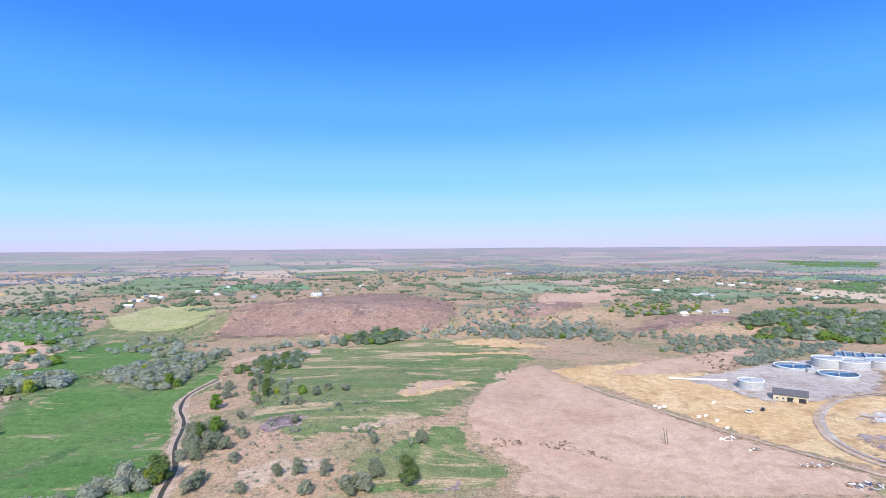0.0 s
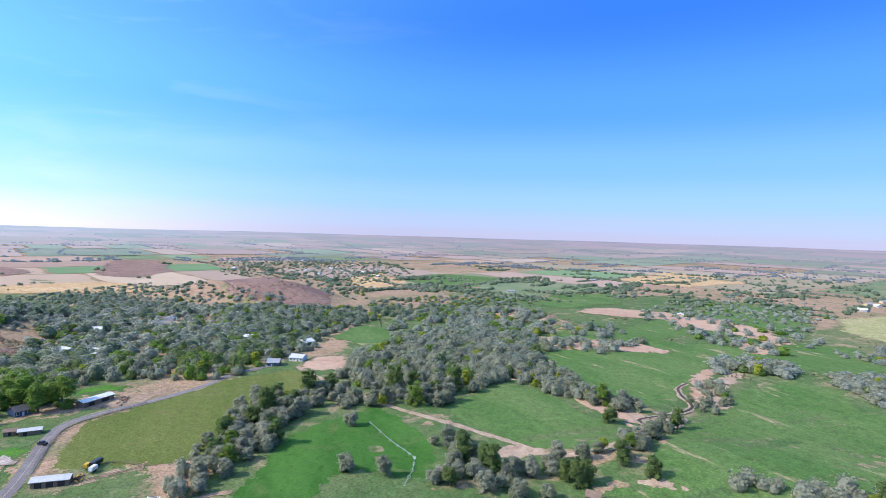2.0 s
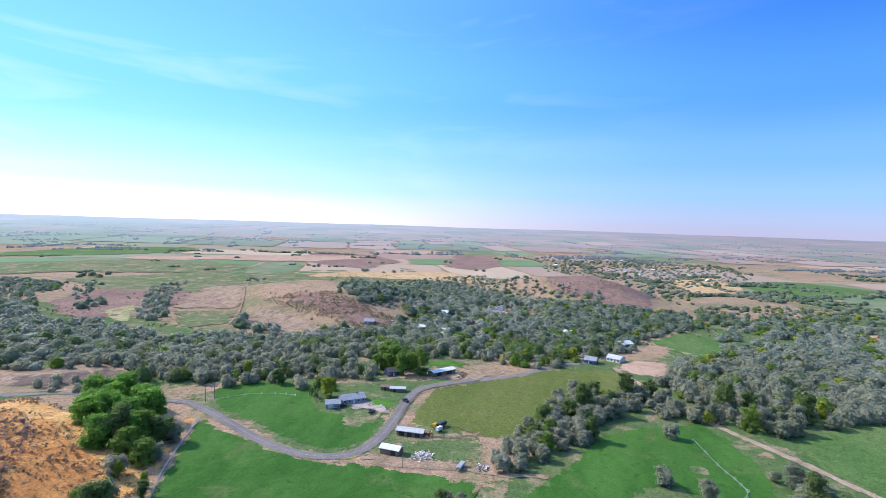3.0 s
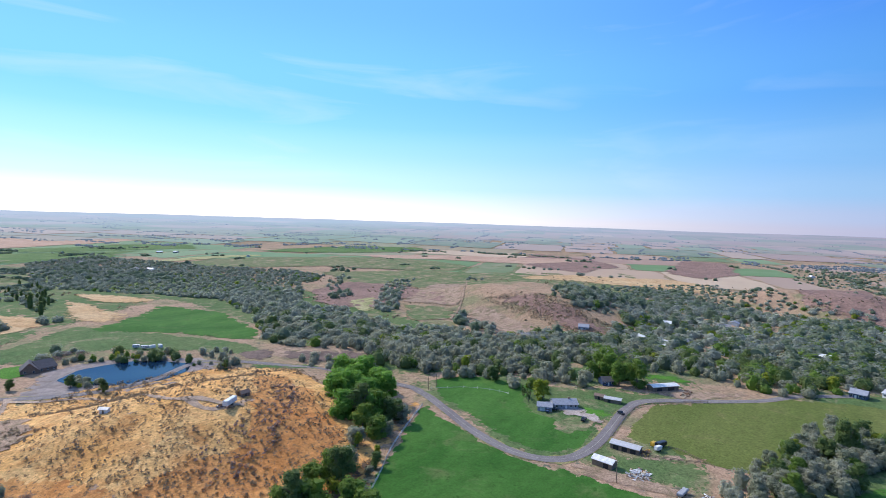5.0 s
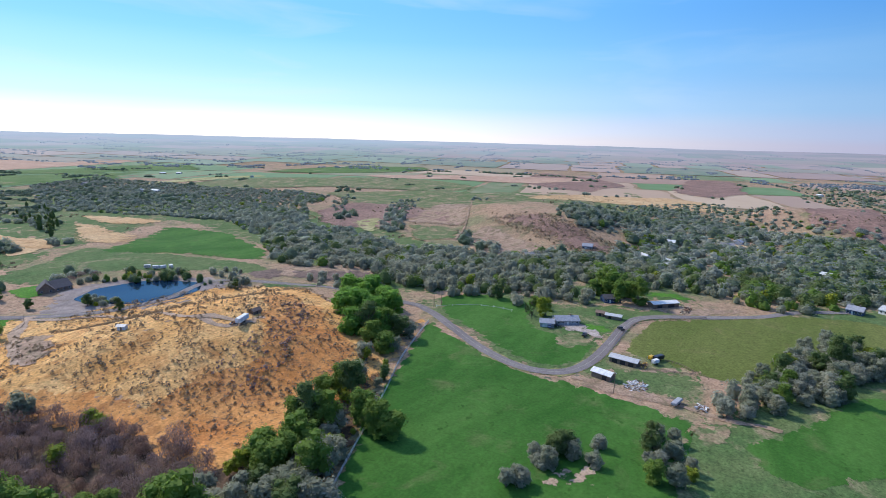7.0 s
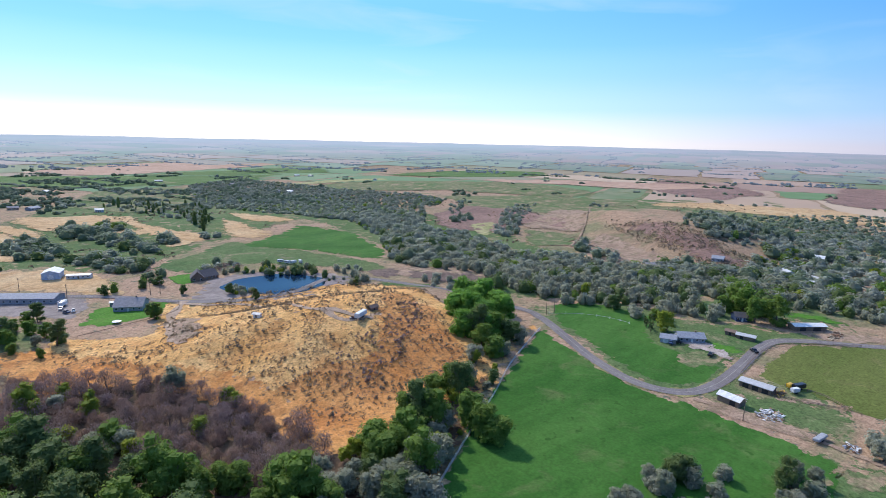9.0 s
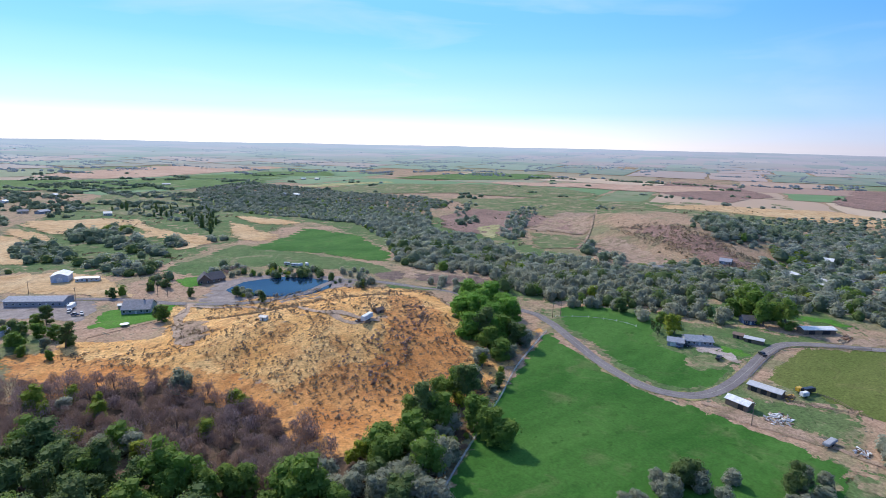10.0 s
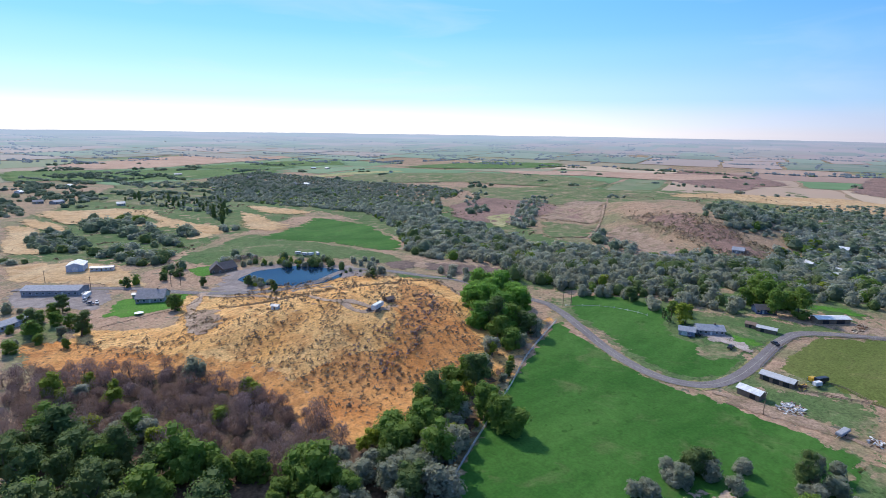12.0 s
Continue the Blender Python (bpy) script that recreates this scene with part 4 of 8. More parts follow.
strip("dirt_track", "faint dirt track over the hilltop", [(-103.3, -332.4), (-115.7, -318.8), (-136.2, -301.3), (-132.0, -238.7), (-141.9, -222.6), (-146.7, -210.0), (-152.6, -204.1)], 3.6, M["track"], 0.4, uneven=0.6)
strip("dirt_track", "worn dirt loop beside the trailer", [(-138.4, -225.4), (-138.7, -213.2), (-145.7, -206.7), (-161.3, -209.2)], 3.5, M["track"], 0.22, uneven=0.5)
strip("dirt_track", "straight dirt road on the upland", [(-457, -289), (-555, -334), (-758, -449)], 2.6, M["litter_yard"], 0.9, uneven=0.6)

strip("drive", "grey gravel drive to the farmhouse", [(-282.7, -112.9), (-276.5, -97.7), (-273.6, -85.5), (-272, -78.6)], 4.2, M["gravel"], 0.34, uneven=0.3)
CREEK = [(-197.9, 166.6), (-210.5, 196.1), (-218.6, 212.9), (-234, 213.5), (-236.4, 240.3), (-244.6, 264), (-267.1, 278), (-279.5, 288.2), (-285.3, 301.7)]
WATER, wnt, wsh = base("dark still water", 0.06, 0.28)
wsh.inputs["Base Color"].default_value = (0.006, 0.022, 0.05, 1)
wsh.inputs["IOR"].default_value = 1.33
wpos = wnt.nodes.new("ShaderNodeNewGeometry").outputs["Position"]
relief(wnt, wsh, grain(wnt, wpos, 0.9, 3, 0.6), 0.04, 0.2)
DITCH, dnt, dsh = base("murky ditch water", 0.6, 0.1)
dsh.inputs["Base Color"].default_value = (0.055, 0.05, 0.04, 1)
CANAL = [(-108.4, 202.6), (-113.7, 217.4), (-118.0, 236.7), (-129.8, 260.8), (-148.2, 308.3), (-163.0, 334.7), (-172.5, 367.8), (-168.4, 405.8)]
strip("canal_bank", "pale dirt banks of the irrigation canal", CANAL, 8.5, M["track"], 0.17, uneven=0.9, category="canal bank")
tagged(strip("canal", "", CANAL, 1.9, DITCH, 0.23, uneven=0.5), "narrow irrigation canal with dark water", "canal", kind="structure")
strip("canal_bank", "pale dirt banks of the winding creek", CREEK, 5.0, M["track"], 0.36, uneven=0.9, category="creek bank")
tagged(strip("creek", "", CREEK, 1.8, DITCH, 0.44, uneven=0.5), "narrow winding creek with dark water", "creek", kind="structure")
tagged(field("pond", "", [(-135.9, -353.3), (-153.3, -364.3), (-182.1, -361.2), (-195.4, -351.6), (-206.6, -332.3), (-194.5, -316.7), (-173.2, -308.9), (-152.2, -318.7), (-137.7, -337.6)], WATER, 0.5, step=2.5, wobble=0.5), "still dark blue pond beside the gravel bank", "pond", kind="structure")

# ---- plants ----
M["olive_leaf"] = leafy("silvery olive leaves", (0.30, 0.31, 0.225), (0.47, 0.465, 0.36), (0.25, 0.275, 0.17), 0.55)
M["dark_leaf"] = leafy("dark green leaves", (0.092, 0.155, 0.05), (0.185, 0.25, 0.078), (0.145, 0.195, 0.062), 0.5)
M["fresh_leaf"] = leafy("fresh green leaves", (0.13, 0.235, 0.04), (0.225, 0.335, 0.066), (0.19, 0.27, 0.052), 0.55)
M["yellow_leaf"] = leafy("yellowing leaves", (0.25, 0.30, 0.03), (0.42, 0.43, 0.05), (0.20, 0.27, 0.04), 0.5)
M["bare_twig"] = leafy("leafless purple grey twigs", (0.15, 0.11, 0.11), (0.42, 0.32, 0.305), (0.30, 0.19, 0.13), 0.3)
M["sage_leaf"] = leafy("grey sagebrush leaves", (0.22, 0.17, 0.11), (0.34, 0.265, 0.175), (0.25, 0.17, 0.10), 0.35)
# three leaf copies for distant trees, haze painted into their paler, bluer colours
M["far_leaf"] = leafy("far leaves with painted blue haze", (0.17, 0.24, 0.25), (0.25, 0.32, 0.33), (0.20, 0.26, 0.27), 0.6)
M["dusty_leaf"] = leafy("silvery olive leaves with painted haze", (0.345, 0.37, 0.31), (0.515, 0.53, 0.445), (0.285, 0.325, 0.24), 0.62)
M["dusk_leaf"] = leafy("dark green leaves with painted haze", (0.165, 0.225, 0.14), (0.28, 0.34, 0.21), (0.21, 0.26, 0.165), 0.6)
M["bark"] = plain("grey brown bark", (0.17, 0.13, 0.10), 0.95, bump=0.4, scale=3)
M["bright_leaf"] = leafy("bright green cottonwood leaves", (0.15, 0.31, 0.05), (0.24, 0.43, 0.08), (0.19, 0.35, 0.06), 0.6)
RNG = np.random.default_rng(7)


def leaf_quads(rng, centres, radii, count, size, flat=0.8):
    """Corners of leaf clumps spread over lumps; each faces roughly outwards."""
    share = np.array(radii) ** 2
    k = rng.choice(len(radii), count, p=share / share.sum())
    d = rng.normal(size=(count, 3))
    d[:, 2] = np.abs(d[:, 2]) * 1.2 - 0.35
    d /= np.linalg.norm(d, axis=1)[:, None]
    pos = np.array(centres)[k] + d * (np.array(radii)[k] * rng.uniform(0.72, 1.08, count))[:, None] * (1, 1, flat)
    n = d + rng.normal(size=(count, 3)) * 0.35 + (0, 0, 0.35)
    n /= np.linalg.norm(n, axis=1)[:, None]
    u = np.cross(n, rng.normal(size=(count, 3)))
    u /= np.linalg.norm(u, axis=1)[:, None]
    v = np.cross(n, u)
    s = size * rng.uniform(0.55, 1.25, count)[:, None] / 2
    w = s * rng.uniform(0.55, 1.0, count)[:, None]
    bend = n * s * 0.35
    return np.stack([pos - u * s - bend, pos - v * w + bend * 0.3, pos + u * s - bend, pos + v * w + bend * 0.3], 1)


CUBE_V = np.array(list(itertools.product((-1, 1), repeat=3))) / 1.5
CUBE_F = [(0, 1, 3, 2), (4, 6, 7, 5), (0, 4, 5, 1), (2, 3, 7, 6), (0, 2, 6, 4), (1, 5, 7, 3)]


def core_quads(rng, centres, radii, share=0.66, flat=0.85):
    """Dense inner foliage: an uneven block inside each lump."""
    res = []
    for c, r in zip(centres, radii):
        t = rng.uniform(0, 1.57)
        p = CUBE_V * (r * share * rng.uniform(0.8, 1.15, (8, 1))) * (1, 1, flat)
        p = np.stack([p[:, 0] * math.cos(t) - p[:, 1] * math.sin(t), p[:, 0] * math.sin(t) + p[:, 1] * math.cos(t), p[:, 2]], 1) + np.array(c)
        res += [[p[k] for k in f] for f in CUBE_F]
    return np.array(res)


def dome_quads(rng, height, radius, sides):
    """The uneven rounded mass of a tree seen from far."""
    ring_z, ring_r = (0.02, 0.3, 0.62, 0.9), (0.72, 1.0, 0.86, 0.42)
    turn = 2 * math.pi / sides
    p = np.array([[(radius * k * math.cos(turn * i) * w, radius * k * math.sin(turn * i) * w, height * z + 0.1 * radius * (w - 1)) for i, w in enumerate(rng.uniform(0.74, 1.14, sides))] for z, k in zip(ring_z, ring_r)])
    res = [(p[k, i], p[k, (i + 1) % sides], p[k + 1, (i + 1) % sides], p[k + 1, i]) for k in range(3) for i in range(sides)]
    top = np.array((0, 0, height))
    res += [(p[3, i], p[3, (i + 1) % sides], p[3, (i + 2) % sides], top) for i in range(0, sides - 1, 2)]
    return np.array(res)


def lumps(rng, height, radius, n, low=0.3):
    """Lumps of a crown: a full middle and smaller ones round and over it."""
    c, r = [(0, 0, height * 0.42), (0, 0, height * 0.64)], [radius * 0.78, radius * 0.64]
    for i in range(n):
        a = rng.uniform(0, 2 * math.pi)
        h = rng.uniform(low, 0.86)
        reach = radius * rng.uniform(0.42, 0.70) * math.sqrt(max(0.1, 1 - (2 * h - 0.85) ** 2))
        c.append((reach * math.cos(a), reach * math.sin(a), h * height))
        r.append(radius * rng.uniform(0.30, 0.48))
    return c, r


def trunk_mesh(rng, height, thick, name):
    """A tapered, leaning trunk with four limbs."""
    verts, faces = [], []

    def limb(p, q, r0, r1):
        p, q = np.array(p, float), np.array(q, float)
        mid = (p + q) / 2 + rng.normal(size=3) * 0.06 * np.linalg.norm(q - p)
        w = (q - p) / np.linalg.norm(q - p)
        u = np.cross(w, (0.31, 0.87, 0.4))
        u /= np.linalg.norm(u)
        v = np.cross(w, u)
        b = len(verts)
        for c, r in ((p, r0), (mid, (r0 + r1) / 2), (q, r1)):
            verts.extend(c + r * (math.cos(t) * u + math.sin(t) * v) for t in np.arange(6) * math.pi / 3)
        for k in (0, 6):
            faces.extend((b + k + i, b + k + (i + 1) % 6, b + k + 6 + (i + 1) % 6, b + k + 6 + i) for i in range(6))
    fork = (rng.normal() * 0.3, rng.normal() * 0.3, height * 0.38)
    limb((0, 0, -0.6), fork, thick, thick * 0.7)
    for i in range(4):
        a = i * 1.57 + rng.uniform(-0.5, 0.5)
        limb(fork, (math.cos(a) * height * 0.26, math.sin(a) * height * 0.26, height * rng.uniform(0.6, 0.8)), thick * 0.5, thick * 0.12)
    me = bpy.data.meshes.new(name)
    me.from_pydata([tuple(map(float, v)) for v in verts], [], faces)
    me.materials.append(M["bark"])
    return me


KINDS = {  # height, radius, leaf clumps, clump size, lumps, leaf, name, label, category
    "olive": ((5.2, 7.6), (3.0, 4.3), 800, 0.58, 12, "olive_leaf", "olive_tree", "silvery grey-green spreading olive tree with dense foliage", "tree"),
    "dark": ((8.5, 13), (3.6, 5.2), 1500, 0.52, 17, "dark_leaf", "broadleaf_tree", "dark green broadleaf tree with a full crown", "tree"),
    "fresh": ((7, 11), (3.2, 4.8), 1400, 0.52, 17, "fresh_leaf", "broadleaf_tree", "fresh green broadleaf tree with a rounded crown", "tree"),
    "yellow": ((5, 8), (2.2, 3.4), 600, 0.5, 11, "yellow_leaf", "willow_tree", "yellow-green tree turning in autumn", "tree"),
    "bare": ((3.6, 6.2), (2.3, 3.7), 950, 0.36, 12, "bare_twig", "bare_shrub", "leafless purple-grey shrub with dense twigs", "shrub"),
    "bright": ((8, 10.5), (4.2, 5.2), 1900, 0.55, 20, "bright_leaf", "cottonwood_tree", "large bright green cottonwood with a domed crown", "tree"),
    "poplar": ((12, 16), (1.5, 2.2), 420, 0.8, 13, "dark_leaf", "poplar_tree", "tall narrow dark green poplar", "tree"),
}
VARIANTS, FAR_VARIANTS = {}, {}
for key, (hh, rr, count, size, nl, leaf, name, label, cat) in KINDS.items():
    VARIANTS[key], FAR_VARIANTS[key] = [], []
    for k in range(5):
        height, radius = np.interp(k / 4, (0, 1), hh), np.interp(((k * 3) % 5) / 4, (0, 1), rr)
        c, r = lumps(RNG, height, radius, nl, 0.14 if key == "poplar" else 0.05)
        q = leaf_quads(RNG, c, r, count, size)
        if key == "bare":     # narrow upright sprays of twigs
            mid = q.mean(1, keepdims=True)
            q = mid + (q - mid) * (0.5, 0.5, 1.7)
        else:
            q = np.concatenate([q, core_quads(RNG, c, r)])
        crown = arrays("crown", q.reshape(-1, 3), np.arange(4 * len(q)).reshape(-1, 4), M[leaf])
        VARIANTS[key].append((crown, trunk_mesh(RNG, height, 0.10 + height * 0.018, "trunk"), height))
        far = []
        for n, s, sides in ((130, 1.0, 8), (52, 1.5, 7), (9, 2.6, 5)):
            if key == "bare":
                c, r = lumps(RNG, height, radius, 5, 0.1)
                p = leaf_quads(RNG, c, r, n * 3, s * 0.4)
                mid = p.mean(1, keepdims=True)
                far.append(mid + (p - mid) * (0.5, 0.5, 2.2))
            else:
                c, r = lumps(RNG, height, radius, 7, 0.1)
                far.append(np.concatenate([leaf_quads(RNG, c, r, n, s), dome_quads(RNG, height * (0.8 if n > 20 else 0.9), radius * (0.66 if n > 20 else 0.8), sides)]))
        FAR_VARIANTS[key].append(far)

BIG = 1.28
COUNT = {}


def tree(key, x, y, scale=1.0, group="", label=""):
    """One tree of its own: an empty at its foot with trunk and crown."""
    name, std, cat = KINDS[key][6:9]
    crown, trunk, height = VARIANTS[key][int(RNG.integers(5))]
    foot = tagged(new(name), label or std, cat, group or "trees of the valley")
    for n, me in (("trunk", trunk), ("crown", crown)):
        ob = new(n, me)
        ob.parent = foot
    foot.matrix_basis = pose(x, y, float(land(x, y)), RNG.normal() * 3, RNG.normal() * 3, RNG.uniform(0, 360)) @ Matrix.Diagonal((scale * RNG.uniform(0.9, 1.1), scale * RNG.uniform(0.9, 1.1), scale * RNG.uniform(0.85, 1.12), 1)) @ Matrix.Diagonal((BIG, BIG, BIG, 1))
    COUNT[key] = COUNT.get(key, 0) + 1
    return foot


WOODS = {}


def far_trees(wood, key, xs, ys, scale=1.0):
    for x, y in zip(xs, ys):
        r = math.hypot(x, y)
        q = FAR_VARIANTS[key][int(RNG.integers(5))][0 if r < 470 else 1 if r < 850 else 2]
        a, s = RNG.uniform(0, 6.28), (BIG if r < 750 else 0.95) * scale * RNG.uniform(0.65, 1.25)
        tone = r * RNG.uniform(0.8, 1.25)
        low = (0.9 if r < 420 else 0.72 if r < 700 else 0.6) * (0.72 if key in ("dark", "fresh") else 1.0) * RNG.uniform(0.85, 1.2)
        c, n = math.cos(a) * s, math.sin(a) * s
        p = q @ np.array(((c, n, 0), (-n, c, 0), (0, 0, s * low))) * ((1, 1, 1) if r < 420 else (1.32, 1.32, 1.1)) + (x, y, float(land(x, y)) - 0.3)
        # beyond about 480 m trees take the leaf copies tinted with haze
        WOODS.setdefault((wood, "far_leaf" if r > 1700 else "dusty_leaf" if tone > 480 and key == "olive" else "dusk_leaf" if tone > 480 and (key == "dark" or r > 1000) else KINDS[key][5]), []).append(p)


NEAR = 345.0


def grow(wood, outline, gap, mix, scale=1.0, group="", fill=1.0):
    """Trees at uneven spacing over an area: single things near by, joined woods far off."""
    gap *= 1.1
    xs, ys = [p[0] for p in outline], [p[1] for p in outline]
    gx, gy = np.meshgrid(np.arange(min(xs), max(xs) + gap, gap), np.arange(min(ys), max(ys) + gap, gap))
    gx, gy = gx.ravel(), gy.ravel()
    gx, gy = gx + RNG.uniform(-0.48, 0.48, gx.size) * gap, gy + RNG.uniform(-0.48, 0.48, gx.size) * gap
    ok = inside(gx, gy, outline) & (RNG.random(gx.size) < fill)
    gx, gy = gx[ok], gy[ok]
    keys, w = list(mix), np.array(list(mix.values()), float)
    pick = RNG.choice(len(keys), len(gx), p=w / w.sum())
    for x, y, k in zip(gx, gy, pick):
        key = keys[k]
        if math.hypot(x, y) < NEAR and COUNT.get(key, 0) < 300:
            tree(key, x, y, scale * RNG.uniform(0.7, 1.1), group)
        else:
            far_trees(wood, key, [x], [y], scale)


OLIVES = {"olive": 9, "dark": 0.6, "fresh": 0.5, "yellow": 0.4}
DARK = {"dark": 6, "olive": 4, "fresh": 2, "yellow": 0.6}
GREEN = {"fresh": 4, "dark": 4, "olive": 3, "yellow": 1}
# single trees first
for t in ((-212.2, -204.9), (-210.9, -193.2), (-217.1, -187.0), (-227.5, -185.6), (-238.0, -224.3), (-243.3, -212.4), (-239.8, -200.3), ):
    tree("bright", *t, 1.42, "trees at the hill's foot", "large fresh green cottonwood at the hill's foot")
for t in ((-195.5, -174.7), (-208.1, -163.7), (-143.0, -135.6), (-120.2, -132.5), ):
    tree("dark", *t, 1.2, "trees along the field fence", "dark green tree beside the field fence")
for t in ((-205.3, -170.7), (-136.0, -141.8), (-118.3, -138.0), (-122.4, -127.4), (-186.5, -163.6), (-185.3, -154.6), (-142.0, -140.0), (-131.9, -119.2), (-130.9, -113.3), (-130.9, -106.9), (-93.6, -122.9), (-101.1, -123.6), (-108.5, -125.1), (-96.5, -129.6), (-98.3, -109.3), ):
    tree("fresh", *t, 1.15, "trees along the field fence", "dull fresh green tree beside the field fence")
for t in ((-171.2, -153.2), (-123.6, -122.9), (-161.9, -151.3), (-138.4, -134.7), (-129.8, -130.6), (-105.2, -127.1), (-100.8, -126.2), (-93.2, -128.3), (-92.6, -124.5), (-102.2, -134.0), (-76.8, -187.2), (-37.3, -224.6), (-45.2, -163.3), (-86.0, -130.5), (-89.6, -131.0), ):
    tree("yellow", *t, 0.75, "trees along the field fence", "yellow-green young tree on the hill's edge")
for t in ((-103.9, -109.0), (-105.5, -114.1), (-111.8, -112.1), (-90.0, -108.7), (-93.3, -107.4), (-191.2, -154.7), (-209.9, -158.6), (-173.7, -155.5), (-155.6, -143.6), (-90.4, -113.1), (-89.1, -98.9), (-92.4, -96.7), ):
    tree("olive", *t, 1.15, "trees along the field fence")
for t in ((-116.8, -121.4), (-111.2, -119.5), (-90.3, -107.7), (-75.9, -127.6), (-68.1, -127.2), (-76.5, -116.5), (-85.2, -111.9), (-123.6, -122.9), (-102.3, -116.5), ):
    tree("olive", *t, 0.9, "trees along the field fence")
for t in ((-32.2, -326.5), (-38.0, -316.9), (-21.2, -310.6), (-41.2, -303.8), (-85.9, -313.4), (-33.8, -347.9), (-11.5, -296.0), (-26.4, -337.0), ):
    tree("fresh", *t, 0.72, "garden trees")
for t in ((-98.7, -381.5), (-108.5, -381.1), (-77.0, -382.1), (-210.7, -301.2), (-136.1, -333.8), (-143.3, -312.4), (-113.8, -351.3), ):
    tree("dark", *t, 0.55, "trees by the pond")
for t in ((-348.2, -108.2), (-353.6, -99.3), (-356.7, -87.3), (-359.2, -108.1), (-340.1, -89.1), (-343.6, -79.4), ):
    tree("fresh", *t, 1.4, "trees behind the farmhouse", "tall green tree behind the farmhouse")
tree("yellow", *(-286.8, -118.1), 1.5, "garden trees", "bright yellow-green tree beside the farmhouse")
for t in ((-286.4, -129.7), (-284.0, -127.3), (-281.6, -124.8), (-290.2, -126.3), (-279.2, -122.4), ):
    tree("poplar", *t, 0.42, "hedge trees", "dark clipped conifer in the farmhouse hedge")
tree("dark", *(-14.9, 225.5), 0.95, "", "dark green lone tree on the dry slope")
tree("fresh", *(-196.6, 388.2), 0.9)
tree("fresh", *(-141.3, 333.7), 0.8, "", "bright green bush beside the canal")
tree("yellow", *(-118.8, 223.5), 0.6, "", "yellow bush beside the canal")
tree("olive", *(-272.3, 62.0), 1.2)
for t in ((-170.8, 165.2), (-185.5, 160.8), (-179.3, 134.0), (-179.3, 139.8), (-186.6, 133.3), (-117.0, 359.1), (-235.7, 195.1), ):
    tree("dark", *t, 0.75)
for t in ((-62.3, 230.5), (-50.4, 230.8), (-36.0, 222.3), (-30.4, 232.7), (-71.3, 230.0), (-95.1, 245.0), (-55.6, 215.5), (-37.5, 214.5), (-103.9, 222.6), (-101.5, 272.7), (-119.2, 271.0), (-111.9, 263.7), (-118.6, 257.2), (-65.6, 353.9), (-82.7, 351.1), (-34.5, 261.5), (-119.1, 361.6), (-137.6, 387.2), (-103.8, 227.5), (-104.2, 218.2), (-82.3, 217.5), (-144.9, 360.1), (-116.4, 337.1), (-96.2, 328.0), (-87.2, 323.9), (-115.4, 306.2), (-80.0, 290.2), (-76.5, 356.3), (-81.0, 343.6), (-63.6, 350.6), (-158.9, 380.1), (-150.9, 380.0), (-126.2, 393.3), (-140.5, 407.5), (-40.6, 219.3), (-33.9, 220.8), (-31.7, 218.3), (-11.4, 263.2), (-29.4, 230.5), (-120.8, 247.9), (-114.5, 248.4), (-124.2, 263.5), (-124.8, 275.3), (-119.9, 279.2), (-117.3, 283.7), (-131.7, 282.7), (-113.2, 257.3), (-104.8, 259.8), ):
    tree("olive", *t, 0.72, "shrubs on the dry slope", "low silvery shrub on the dry slope")
for t in ((-222.5, 48.9), (-213.2, 62.6), (-196.4, 111.7), (-197.1, 120.2), (-175.2, 117.3), (-181.1, 108.2), (-188.8, 105.0), (-188.5, 97.4), (-199.4, 98.0), (-202.4, 85.0), (-209.2, 92.7), (-200.4, 79.7), ):
    tree("olive", *t, 1.0)
for t in ((-4.5, -191.7), (-10.7, -191.9), (-16.4, -176.9), (-22.3, -169.8), (-28.5, -168.1), (-5.5, -174.3), (-12.2, -166.5), (-22.6, -157.3),):
    tree("dark", *t, 0.95, "trees in the gully", "dark green tree rising from the gully thicket")
for t in ((-39, -153.4), (-41, -147.6), (-47, -142.4), (-52.5, -141.8), (-55.9, -138), (-63.2, -128.1), (-65.6, -122.7), (-13.3, -195.7),):
    tree("fresh", *t, 1.2, "trees in the gully", "fresh green tree rising from the gully thicket")
for t in ((-34.8, -216.7), (-60.1, -179.6), (-76, -193), (-20.5, -226.2), (-22.3, -169.8),):
    tree("yellow", *t, 1.0, "trees in the gully", "yellow-green tree among bare purple shrubs")
for t in ((-205.7, -199.9), (-234, -211.1), (-237.1, -198.1), (-209.3, -184.2), (-190.7, -179), (-201.9, -171.7),):
    tree("bright", *t, 1.35, "trees at the hill's foot", "large fresh green cottonwood at the hill's foot")
for t in ((-39.1, -301.5), (-37.9, -345.9), (-85.8, -315.2), (-22.5, -318.3),):
    tree("dark", *t, 0.85, "garden trees", "dark green garden tree beside the long house")
# thickets and woods
grow("fence_thicket", [(-94.7, -127.2), (-117.2, -133.6), (-136.8, -133.1), (-163.2, -142.5), (-184.4, -149.3), (-179.6, -142.0), (-136.9, -118.8), (-112.1, -108.5), (-94.8, -100.4), (-87.7, -103.4)], 5.6, {"fresh": 4, "dark": 4, "olive": 3, "yellow": 1.5}, 0.6, "trees along the field fence", fill=0.3)
grow("silver_thicket", [(-331.2, 132.7), (-399.4, 186.3), (-399.2, 222.9), (-347.0, 231.0), (-320.9, 237.0), (-280.5, 228.3), (-253.5, 235.1), (-247.6, 214.4), (-277.1, 202.1), (-309.0, 188.1), (-340.9, 167.5)], 7.5, OLIVES, 0.95, fill=0.9)
